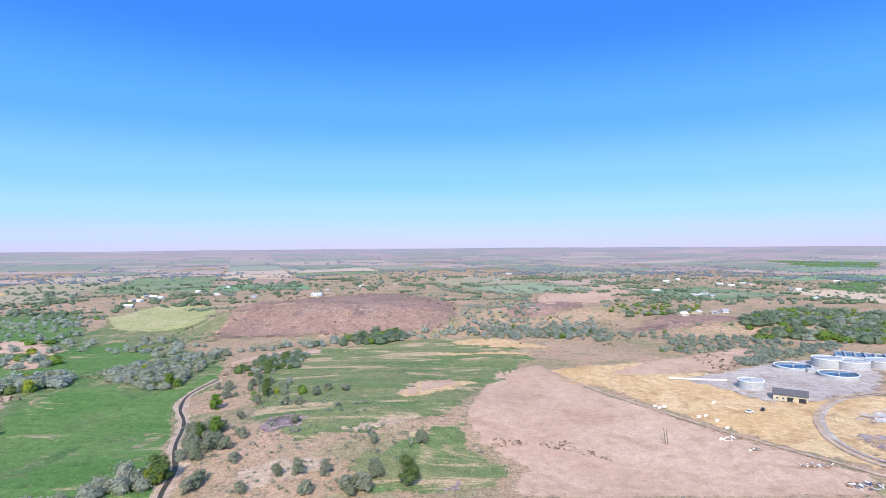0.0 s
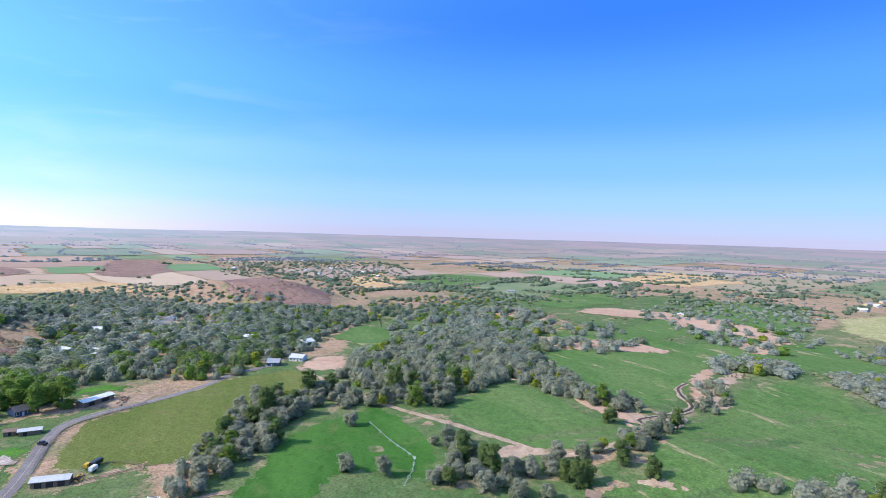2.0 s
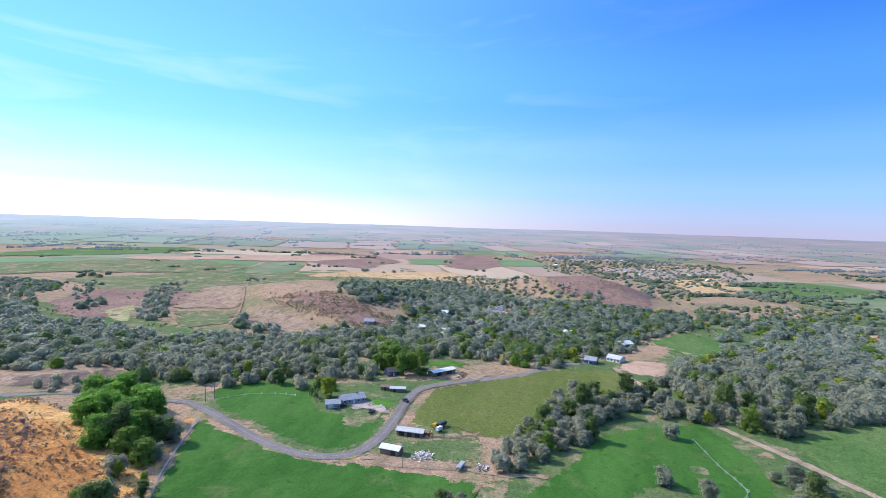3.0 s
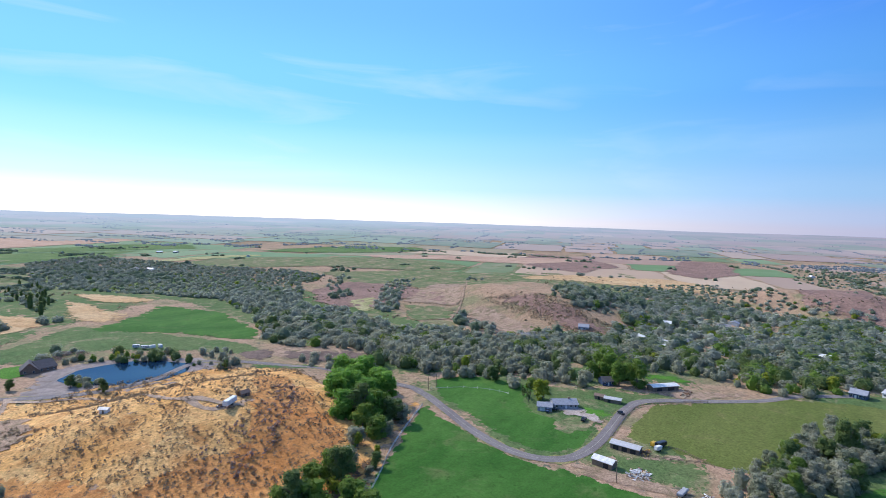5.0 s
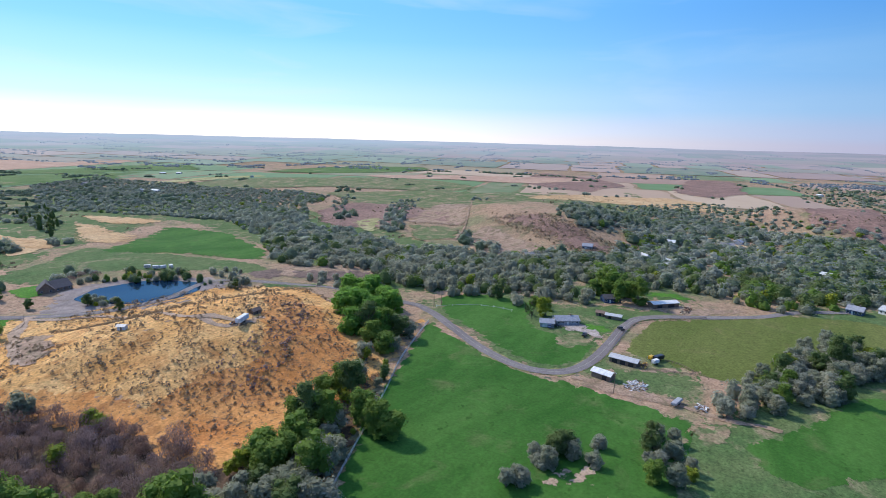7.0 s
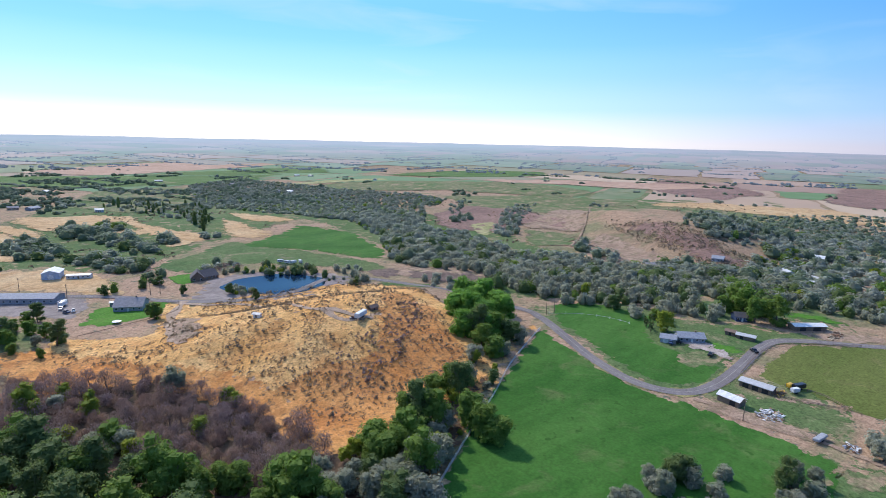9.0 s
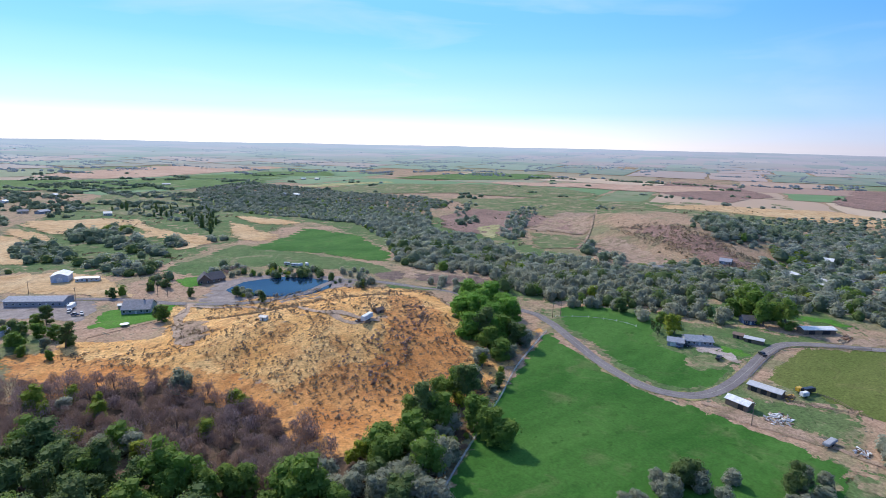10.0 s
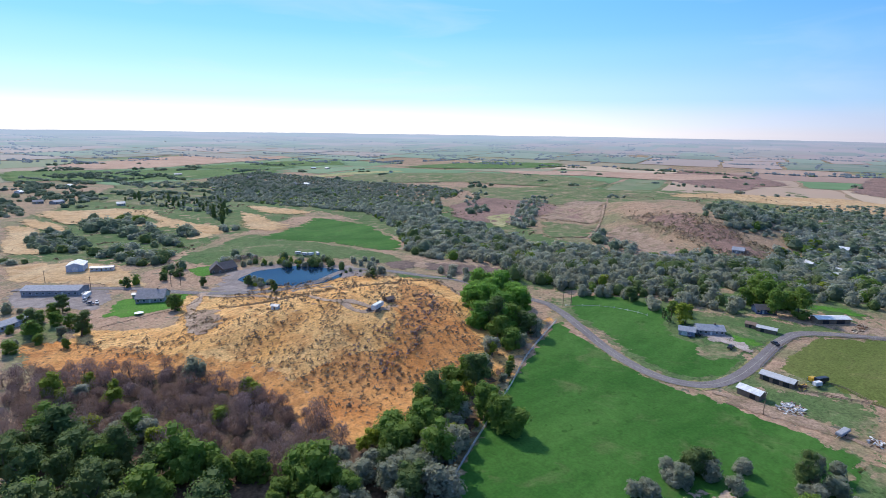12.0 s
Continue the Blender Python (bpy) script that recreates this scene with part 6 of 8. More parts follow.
def farm_cover(name, crops, rest, hazy=False):
    """Fields that differ from one to the next, with broad patches of a common tone."""
    mat, nt, sh = base(name, 0.95, 0.1)
    geo = nt.nodes.new("ShaderNodeNewGeometry")
    cr = nt.nodes.new("ShaderNodeValToRGB")
    cr.color_ramp.interpolation = "CONSTANT"
    cr.color_ramp.elements[0].color = (*crops[0], 1)
    cr.color_ramp.elements[1].position, cr.color_ramp.elements[1].color = 0.1, (*crops[1], 1)
    for k, c in enumerate(crops[2:]):
        cr.color_ramp.elements.new(0.2 + 0.1 * k).color = (*c, 1)
    nt.links.new(geo.outputs["Random Per Island"], cr.inputs[0])
    g = grain(nt, geo.outputs["Position"], 0.012, 6, 0.65)
    nt.links.new(blend(nt, span(nt, g, 0.45, 0.75, 0, 0.6), cr.outputs[0], rest), sh.inputs["Base Color"])
    if hazy:
        haze_glow(nt, sh.outputs[0], nt.nodes["Material Output"].inputs[0])
    return mat


# the far leaves get the same painted haze glow
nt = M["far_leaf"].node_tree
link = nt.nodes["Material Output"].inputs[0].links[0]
haze_glow(nt, link.from_socket, link.to_socket)
CROPS = ((0.40, 0.28, 0.21), (0.15, 0.20, 0.10), (0.36, 0.26, 0.20), (0.42, 0.30, 0.21), (0.48, 0.36, 0.25), (0.30, 0.25, 0.16), (0.40, 0.28, 0.22), (0.13, 0.19, 0.10), (0.33, 0.22, 0.17), (0.24, 0.23, 0.14))
M["parcel"] = farm_cover("mixed farm fields", CROPS, (0.38, 0.28, 0.20))
# the far plain: fields so far off that only their tones show
mat, nt, sh = base("far plain with painted haze", 0.95, 0.1)
where = nt.nodes.new("ShaderNodeNewGeometry").outputs["Position"]
cells = nt.nodes.new("ShaderNodeTexVoronoi")
cells.distance, cells.inputs["Scale"].default_value, cells.inputs["Randomness"].default_value = "CHEBYCHEV", 0.0042, 0.85
nt.links.new(where, cells.inputs["Vector"])
cr = nt.nodes.new("ShaderNodeValToRGB")
cr.color_ramp.interpolation = "CONSTANT"
tones = ((0.33, 0.24, 0.20), (0.17, 0.22, 0.15), (0.40, 0.29, 0.23), (0.29, 0.22, 0.20), (0.14, 0.18, 0.13), (0.36, 0.26, 0.21), (0.42, 0.32, 0.25), (0.24, 0.22, 0.18))
cr.color_ramp.elements[0].color = (*tones[0], 1)
cr.color_ramp.elements[1].position, cr.color_ramp.elements[1].color = 0.125, (*tones[1], 1)
for k, c in enumerate(tones[2:]):
    cr.color_ramp.elements.new(0.25 + 0.125 * k).color = (*c, 1)
nt.links.new(cells.outputs["Color"], cr.inputs[0])
g = grain(nt, where, 0.006, 6, 0.7)
dusty = blend(nt, span(nt, g, 0.46, 0.62, 0, 0.8), cr.outputs[0], (0.32, 0.24, 0.20))
# haze painted into the sunward, irrigated side: paler and greener tones
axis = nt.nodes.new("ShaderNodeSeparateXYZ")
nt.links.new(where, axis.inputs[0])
hazed_green_side = blend(nt, span(nt, cells.outputs["Distance"], 0.1, 0.7, 0.35, 0.8), cr.outputs[0], (0.25, 0.30, 0.20))
nt.links.new(blend(nt, span(nt, axis.outputs[1], -200, -1200, 0, 1), dusty, hazed_green_side), sh.inputs["Base Color"])
at = nt.nodes.new("ShaderNodeAttribute")
at.attribute_name = "cover"
tuft = nt.nodes.new("ShaderNodeMath")
tuft.operation = "GREATER_THAN"
nt.links.new(at.outputs["Fac"], tuft.inputs[0])
nt.links.new(span(nt, grain(nt, where, 0.008, 7, 0.7), 0.32, 0.68, 0.02, 0.98), tuft.inputs[1])
clear, mix = nt.nodes.new("ShaderNodeBsdfTransparent"), nt.nodes.new("ShaderNodeMixShader")
nt.links.new(tuft.outputs[0], mix.inputs[0])
nt.links.new(clear.outputs[0], mix.inputs[1])
nt.links.new(sh.outputs[0], mix.inputs[2])
# painted haze glows over the plain's own tones
haze_glow(nt, sh.outputs[0], mix.inputs[2])
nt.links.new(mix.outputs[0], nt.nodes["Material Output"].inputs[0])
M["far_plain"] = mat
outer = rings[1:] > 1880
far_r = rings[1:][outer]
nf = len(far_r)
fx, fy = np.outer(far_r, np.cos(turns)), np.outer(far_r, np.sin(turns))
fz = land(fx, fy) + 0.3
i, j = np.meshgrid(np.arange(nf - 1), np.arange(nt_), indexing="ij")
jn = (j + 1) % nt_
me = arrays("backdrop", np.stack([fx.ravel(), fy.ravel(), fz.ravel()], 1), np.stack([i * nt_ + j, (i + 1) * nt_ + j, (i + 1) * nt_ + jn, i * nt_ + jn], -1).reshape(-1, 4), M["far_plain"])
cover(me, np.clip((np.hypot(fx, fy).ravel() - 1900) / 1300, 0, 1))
haze_amount(me, np.hypot(fx, fy).ravel())
tagged(new("backdrop", me), "pale plain reaching to the horizon with painted haze", "backdrop", kind="structure")
PATCH = {True: ([], []), False: ([], []), "far": ([], []), "far_watered": ([], [])}
WATERED = ((0.20, 0.27, 0.15), (0.15, 0.24, 0.12), (0.38, 0.29, 0.22), (0.24, 0.27, 0.17), (0.17, 0.25, 0.13), (0.28, 0.26, 0.17), (0.36, 0.27, 0.20), (0.14, 0.22, 0.10), (0.24, 0.26, 0.16), (0.18, 0.26, 0.13))
M["watered"] = farm_cover("watered farm fields", WATERED, (0.20, 0.27, 0.15))
ca, sa = math.cos(0.35), math.sin(0.35)
u0 = -4900
while u0 < 4900:
    du = RNG.uniform(160, 420)
    v0 = -4900
    while v0 < 4900:
        dv = RNG.uniform(90, 380)
        cx, cy = (u0 + du / 2) * ca - (v0 + dv / 2) * sa, (u0 + du / 2) * sa + (v0 + dv / 2) * ca
        r = math.hypot(cx, cy)
        az = math.degrees(math.atan2(-cx, cy)) % 360
        hilly = any(math.hypot(cx - h[0], cy - h[1]) < h[2] + 160 for h in HILLS)
        if 1050 < r < 4750 and (az < 190 or az > 310) and not hilly and RNG.random() < (0.9 if r > 2000 else 0.8 if 95 < az < 190 else 0.62):
            n = 6
            wet = 125 < az < 190 and RNG.random() < 0.85 or RNG.random() < 0.25
            verts, faces = PATCH[("far_watered" if wet else "far") if r > 2000 else wet]
            b = len(verts)
            for i in range(n + 1):
                for j in range(n + 1):
                    uu, vv = u0 + 6 + (du - 12) * i / n + RNG.uniform(-4, 4), v0 + 6 + (dv - 12) * j / n + RNG.uniform(-4, 4)
                    x, y = uu * ca - vv * sa, uu * sa + vv * ca
                    verts.append((x, y, float(land(x, y)) + 0.3 + r * 0.0001 + (0.8 if r > 2000 else 0)))
            faces += [(b + i * (n + 1) + j, b + (i + 1) * (n + 1) + j, b + (i + 1) * (n + 1) + j + 1, b + i * (n + 1) + j + 1) for i in range(n) for j in range(n)]
        v0 += dv
    u0 += du
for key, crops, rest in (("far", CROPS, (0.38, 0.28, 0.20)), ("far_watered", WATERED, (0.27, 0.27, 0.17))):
    # far fields carry the painted haze glow by distance
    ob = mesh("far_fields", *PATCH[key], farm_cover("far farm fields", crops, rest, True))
    haze_amount(ob.data, [math.hypot(v[0], v[1]) for v in PATCH[key][0]])
    tagged(ob, "hazy patchwork of farm fields on the far plain", "backdrop", kind="structure")
tagged(mesh("watered_fields", *PATCH[True], M["watered"]), "patchwork of distant irrigated green fields", "fields", kind="stuff")
tagged(mesh("farm_fields", *PATCH[False], M["parcel"]), "patchwork of distant green and tan farm fields", "fields", kind="stuff")
# scattered trees of the far plain, in clusters and rows
for k in range(1250):
    a, r = radians(RNG.uniform(-45, 185)), 900 * math.exp(RNG.uniform(0, 1.55))
    cx, cy = -math.sin(a) * r, math.cos(a) * r
    if 88 < math.degrees(a) < 152 and r < 1650 and k % 8:
        continue     # the bare upland has few trees
    n = int(RNG.integers(5, 26)) if k % 4 else int(RNG.integers(2, 7))
    turn = 0.35 + (k % 2) * math.pi / 2 + RNG.normal() * 0.15
    dx, dy = math.cos(turn), math.sin(turn)
    u = (np.arange(n) * 5.5 if k % 4 else RNG.normal(size=n) * 12) * RNG.uniform(0.7, 1.3) * max(1, r / 1500) + RNG.normal(size=n) * 3
    v = RNG.normal(size=n) * RNG.uniform(2, 9)
    far_trees("plain_trees", "dark" if k % 3 else "olive", cx + u * dx - v * dy, cy + u * dy + v * dx, 1.1)
LABELS = {"dusty_leaf": "grey-green belt of olive trees with painted haze", "olive_leaf": "silvery grey-green thicket of olive trees", "dark_leaf": "dark green wood of broadleaf trees", "fresh_leaf": "fresh green trees in a wood",
          "yellow_leaf": "yellow-green trees in a wood", "bare_twig": "leafless purple-grey thicket", "dusk_leaf": "dark green wood of broadleaf trees with painted haze", "far_leaf": "trees of the far plain with painted blue-green haze"}
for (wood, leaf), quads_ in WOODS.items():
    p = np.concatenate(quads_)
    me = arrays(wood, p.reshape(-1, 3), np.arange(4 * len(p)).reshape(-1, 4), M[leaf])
    # how much haze glow each far tree takes
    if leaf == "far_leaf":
        haze_amount(me, np.hypot(p[..., 0], p[..., 1]).ravel())
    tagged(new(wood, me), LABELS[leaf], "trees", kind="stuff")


def shrubs(name, label, outline, count, size, leaf, clumps=12):
    """Low brush spread over an area, one mesh."""
    xs, ys = [p[0] for p in outline], [p[1] for p in outline]
    x, y = RNG.uniform(min(xs), max(xs), count * 3), RNG.uniform(min(ys), max(ys), count * 3)
    ok = inside(x, y, outline)
    x, y = x[ok][:count], y[ok][:count]
    parts = []
    for px, py in zip(x, y):
        if noise.noise(Vector((px / 22, py / 22, 5))) < -0.28:
            continue
        s = size * RNG.lognormal(0, 0.4)
        q = leaf_quads(RNG, [(0, 0, 0.3 * s), (0.3 * s, 0.1 * s, 0.2 * s)], [0.5 * s, 0.4 * s], clumps, 0.42 * s)
        parts.append(q + (px, py, float(land(px, py)) + 0.2))
    p = np.concatenate(parts)
    return tagged(new(name, arrays(name, p.reshape(-1, 3), np.arange(4 * len(p)).reshape(-1, 4), M[leaf])), label, "shrubs", kind="stuff")


shrubs("sagebrush", "grey sagebrush tufts on the dry hill", [(-24.3, -292.5), (-72.4, -279.5), (-97.6, -316.1), (-141.6, -324.7), (-207.2, -314.2), (-236.9, -275.4), (-213.6, -204.0), (-184.5, -148.3), (-143.6, -132.6), (-117.0, -129.1), (-94.7, -138.2), (-93.6, -165.5), (-84.4, -213.7), (-55.3, -242.9)], 5200, 0.95, "sage_leaf", 14)
shrubs("hill_brush", "leafless purple-grey brush on the hilltop", [(-119.4, -190.7), (-159.8, -202.7), (-190.7, -226.5), (-190.1, -206.8), (-152.4, -176.8), (-128.5, -166.6), (-113.5, -173.1)], 170, 1.25, "bare_twig", 18)
shrubs("slope_brush", "small silvery shrubs on the dry slope", [(-103.2, 216.1), (-124.8, 256.2), (-116.2, 288.1), (-123.5, 363.3), (-68.8, 354.8), (-26.4, 292.9), (-12.4, 254.8), (-15.1, 215.4)], 260, 1.7, "olive_leaf", 14)
shrubs("field_brush", "low weeds in the bare field", [(17.0, 257.3), (61.7, 277.0), (84.5, 243.1), (58.6, 263.3), (26.8, 274.8)], 160, 1.1, "sage_leaf")
shrubs("upland_brush", "dark brush on the upland", [(-540, -304), (-564, -250), (-534, -188), (-509, -128), (-461.1, -154.8), (-501, -220)], 1500, 1.7, "sage_leaf", 7)
shrubs("mesa_brush", "scattered brush on the mesa", [(-263, 580), (-283, 746), (-231, 729), (16, 985), (28, 676), (9, 608), (-119, 583)], 700, 2.0, "sage_leaf", 6)

# low brush scattered over the dry land between fields
parts = []
az, rr = np.radians(RNG.uniform(-45, 185, 14000)), 430 * np.exp(RNG.uniform(0, 0.9, 14000))
bx, by = -np.sin(az) * rr, np.cos(az) * rr
free = ~np.any([inside(bx, by, o) for o in TENDED], axis=0)
for x, y, r, z in zip(bx[free], by[free], rr[free], land(bx, by)[free]):
    if noise.noise(Vector((x / 130, y / 130, 2))) + 0.5 * noise.noise(Vector((x / 40, y / 40, 8))) < 0.16:
        continue
    s = RNG.uniform(1.0, 2.6) * (1.0 if r < 700 else 1.2)
    parts.append(leaf_quads(RNG, [(0, 0, 0.25 * s), (0.5 * s, 0.2 * s, 0.2 * s)], [0.5 * s, 0.4 * s], 7, 0.75 * s) + (x, y, z + 0.1))
p = np.concatenate(parts)
tagged(new("range_brush", arrays("range_brush", p.reshape(-1, 3), np.arange(4 * len(p)).reshape(-1, 4), M["sage_leaf"])), "low grey-brown brush scattered over dry rangeland", "shrubs", kind="stuff")

# ---- buildings, vehicles, works ----
M["metal_roof"] = plain("pale metal roof", (0.50, 0.49, 0.48), 0.55, 0.0, 0.2)
M["blue_roof"] = plain("blue grey shingle roof", (0.31, 0.32, 0.35), 0.8)
M["grey_roof"] = plain("grey brown shingle roof", (0.33, 0.30, 0.29), 0.9)
M["dark_roof"] = plain("dark shingle roof", (0.10, 0.09, 0.095), 0.9)
M["brown_roof"] = plain("brown roof", (0.22, 0.15, 0.11), 0.9)
M["tan_wall"] = plain("tan rendered wall", (0.52, 0.42, 0.28), 0.85)
M["blue_wall"] = plain("pale blue siding", (0.48, 0.55, 0.64), 0.7)
M["grey_wall"] = plain("grey siding", (0.36, 0.36, 0.37), 0.8)
M["wood"] = plain("weathered boards", (0.24, 0.17, 0.12), 0.9)
M["concrete"] = plain("pale concrete", (0.40, 0.39, 0.375), 0.85)
M["pane"] = plain("dark window glass", (0.03, 0.04, 0.05), 0.08, 0.0, 0.1, spec=0.6, bump=0)
M["steel"] = plain("galvanised steel", (0.55, 0.56, 0.58), 0.4, 0.6)
M["rubber"] = plain("black rubber", (0.03, 0.03, 0.03), 0.9)
M["red"] = plain("red paint", (0.45, 0.05, 0.03), 0.5)
M["yellow"] = plain("yellow machine paint", (0.60, 0.36, 0.04), 0.5)
M["black"] = plain("black paint", (0.03, 0.03, 0.035), 0.35)
M["navy"] = plain("dark blue paint", (0.05, 0.08, 0.16), 0.4)
M["rust_metal"] = plain("rusty scrap metal", (0.22, 0.12, 0.07), 0.85)


def boxes(name, specs, material, parent=None, label="", bevel=0.0):
    """One mesh of boxes, each given by centre, size and turn about z."""
    bm = bmesh.new()
    for c, s, *rot in specs:
        m = pose(*c, *(rot[0] if rot and isinstance(rot[0], tuple) else (0, 0, rot[0] if rot else 0))) @ Matrix.Diagonal((*s, 1))
        bmesh.ops.create_cube(bm, size=1, matrix=m)
    if bevel:
        bmesh.ops.bevel(bm, geom=bm.edges[:], offset=bevel, segments=2, affect="EDGES")
    me = bpy.data.meshes.new(name)
    bm.to_mesh(me)
    bm.free()
    me.materials.append(material)
    ob = new(name, me)
    ob.parent = parent
    if label:
        ob["label"] = label
    return ob


def tube(name, p, q, r, material, parent=None, sides=8, r2=None):
    """A round bar from p to q."""
    p, q = Vector(p), Vector(q)
    bm = bmesh.new()
    m = Matrix.Translation((p + q) / 2) @ (q - p).to_track_quat("Z", "Y").to_matrix().to_4x4()
    bmesh.ops.create_cone(bm, cap_ends=True, segments=sides, radius1=r, radius2=r if r2 is None else r2, depth=(q - p).length, matrix=m)
    me = bpy.data.meshes.new(name)
    bm.to_mesh(me)
    bm.free()
    me.materials.append(material)
    ob = new(name, me)
    ob.parent = parent
    return ob


def at_line(p, q, away=True):
    """Pose at the middle of a building's front line p-q, x along it, y away from the camera, and its length."""
    mid = ((p[0] + q[0]) / 2, (p[1] + q[1]) / 2)
    dx, dy = q[0] - p[0], q[1] - p[1]
    if (-dy * mid[0] + dx * mid[1]) < 0:
        dx, dy = -dx, -dy
    return pose(*mid, float(land(*mid)), 0, 0, math.degrees(math.atan2(dy, dx))), math.hypot(dx, dy)


def house(name, label, p, q, depth, wall_h, roof_h, wall, roof, openings=(), category="house", eave=0.5, ridge_x=True, chimney=False, ends=True, group=""):
    """A gabled building with its front on the line p-q; openings: (share along, width, sill, height, kind)."""
    m, w = at_line(p, q)
    top = tagged(new(name), label, category, group)
    top.matrix_basis = m
    t = 0.2
    specs = [((0, t / 2, wall_h / 2 - 0.5), (w, t, wall_h + 1)), ((0, depth - t / 2, wall_h / 2 - 0.5), (w, t, wall_h + 1)),
             ((-w / 2 + t / 2, depth / 2, wall_h / 2 - 0.5), (t, depth - 2 * t, wall_h + 1)), ((w / 2 - t / 2, depth / 2, wall_h / 2 - 0.5), (t, depth - 2 * t, wall_h + 1))]
    boxes("wall", specs, wall, top)
    if ridge_x:
        half, length, gable = depth / 2, w, [(-w / 2 + 0.02, 0, wall_h), (-w / 2 + 0.02, depth, wall_h), (-w / 2 + 0.02, depth / 2, wall_h + roof_h)]
        flip = [(-x, y, z) for x, y, z in gable]
    else:
        half, length, gable = w / 2, depth, [(-w / 2, 0.02, wall_h), (w / 2, 0.02, wall_h), (0, 0.02, wall_h + roof_h)]
        flip = [(x, depth - y, z) for x, y, z in gable]
    for g in (gable, flip):
        back = [(x * 0.97, y + (0.1 if y < depth / 2 else -0.1) * (not ridge_x), z) for x, y, z in g]
        mesh("gable", g + back, [(0, 1, 2), (3, 5, 4), (0, 3, 4, 1), (1, 4, 5, 2), (2, 5, 3, 0)], wall, top)
    k = (half + eave) / half
    lo = wall_h + roof_h - roof_h * k
    for s in (-1, 1):
        a, b, th = length / 2 + eave, half * k, 0.16
        sec = [(0, wall_h + roof_h + th), (s * b, lo + th), (s * b, lo), (0, wall_h + roof_h)]
        vs = [(x, depth / 2 + y, z) if ridge_x else (y, depth / 2 + x, z) for x in (-a, a) for y, z in sec]
        slab = mesh("roof_slope", vs, [(0, 1, 2, 3), (7, 6, 5, 4), (0, 4, 5, 1), (1, 5, 6, 2), (2, 6, 7, 3), (3, 7, 4, 0)], roof, top)
    for share, ww, sill, hh, kind in openings:
        x = (share - 0.5) * w
        if kind == "door":
            boxes("door", [((x, -0.03, hh / 2), (ww, 0.08, hh))], M["white"] if wall is not M["white"] else M["wood"], top, bevel=0.02)
        elif kind == "gate":
            # black panel on the wall stands for the shade inside a bay
            boxes("opening", [((x, -0.03, hh / 2), (ww, 0.06, hh))], M["black"], top, "black panel painted as the shade of an open bay")
        else:
            fr = boxes("window", [((x - ww / 2, -0.04, sill + hh / 2), (0.1, 0.1, hh + 0.2)), ((x + ww / 2, -0.04, sill + hh / 2), (0.1, 0.1, hh + 0.2)),
                                  ((x, -0.04, sill - 0.05), (ww, 0.12, 0.1)), ((x, -0.04, sill + hh + 0.05), (ww, 0.1, 0.1))], M["white"], top)
            boxes("pane", [((x, -0.02, sill + hh / 2), (ww - 0.1, 0.03, hh))], M["pane"], fr)
    if chimney:
        boxes("chimney", [((w * 0.2, depth / 2, wall_h + roof_h), (0.7, 0.7, 1.6)), ((w * 0.2, depth / 2, wall_h + roof_h + 0.85), (0.85, 0.85, 0.12))], M["brown_roof"], top)
    return top


def row(n, w=1.2, sill=1.0, h=1.1, door=None):
    res = [((i + 0.5) / n, w, sill, h, "window") for i in range(n) if i != door]
    return res + ([((door + 0.5) / n, 1.0, 0, 2.05, "door")] if door is not None else [])


# houses and farm buildings near the road
house("livestock_shed", "long open livestock shed with a pale metal roof", *[(-245.2, -66.7), (-244.4, -54.0)], 5.0, 2.6, 0.9, M["wood"], M["metal_roof"], [(0.2, 2.4, 0, 2.0, "gate"), (0.5, 2.4, 0, 2.0, "gate"), (0.8, 2.4, 0, 2.0, "gate")], "shed")
house("hay_barn", "small wooden barn with a bright white metal roof", *[(-223.4, -68.0), (-222.0, -59.4)], 4.8, 2.8, 1.0, M["wood"], M["white"], [(0.7, 2.2, 0, 2.2, "gate")], "barn")
house("farmhouse", "single-storey farmhouse with a blue-grey roof", *[(-275.8, -105.8), (-284.0, -95.6)], 8.0, 2.6, 1.8, M["grey_wall"], M["blue_roof"], row(5, door=2), chimney=True)
house("garage", "low garage with a blue-grey roof beside the farmhouse", *[(-268.9, -112.6), (-271.8, -105.5)], 6.5, 2.5, 1.4, M["grey_wall"], M["blue_roof"], [(0.35, 2.6, 0, 2.1, "door"), (0.75, 0.9, 1.0, 1.0, "window")], "garage")
house("tool_shed", "low weathered shed with a pale roof", *[(-304.3, -87.4), (-305.5, -78.7)], 4.5, 2.2, 0.7, M["wood"], M["metal_roof"], [(0.3, 1.6, 0, 1.8, "gate")], "shed")
house("tool_shed", "dark weathered plank shed", *[(-306.2, -93.6), (-306.6, -88.7)], 4.0, 2.2, 0.8, M["wood"], M["brown_roof"], [(0.5, 1.2, 0, 1.9, "gate")], "shed")
house("machine_shed", "open machine shed with a white metal roof", *[(-340.6, -68.8), (-354.4, -56.9)], 6.0, 2.8, 0.8, M["wood"], M["white"], [(0.25, 3.5, 0, 2.2, "gate"), (0.7, 4.5, 0, 2.2, "gate")], "shed")
house("house", "house with a white metal roof among trees", *[(-453.0, -90.6), (-464.2, -80.3)], 9.0, 2.7, 1.9, M["grey_wall"], M["white"], row(4, door=1))
house("house", "dark blue house under tall trees", *[(-334.1, -97.2), (-338.9, -91.7)], 7.0, 2.8, 2.0, M["navy"], M["dark_roof"], row(3, door=1))
house("house", "white house with a pale roof at the field's end", *[(-422.7, 47.3), (-417.1, 56.2)], 9.0, 2.8, 2.0, M["white"], M["metal_roof"], row(4, door=2))
house("house", "dark blue house with a dark roof", *[(-408.9, 30.2), (-406.7, 38.2)], 9.0, 2.9, 2.0, M["navy"], M["blue_roof"], row(4, door=1), chimney=True)
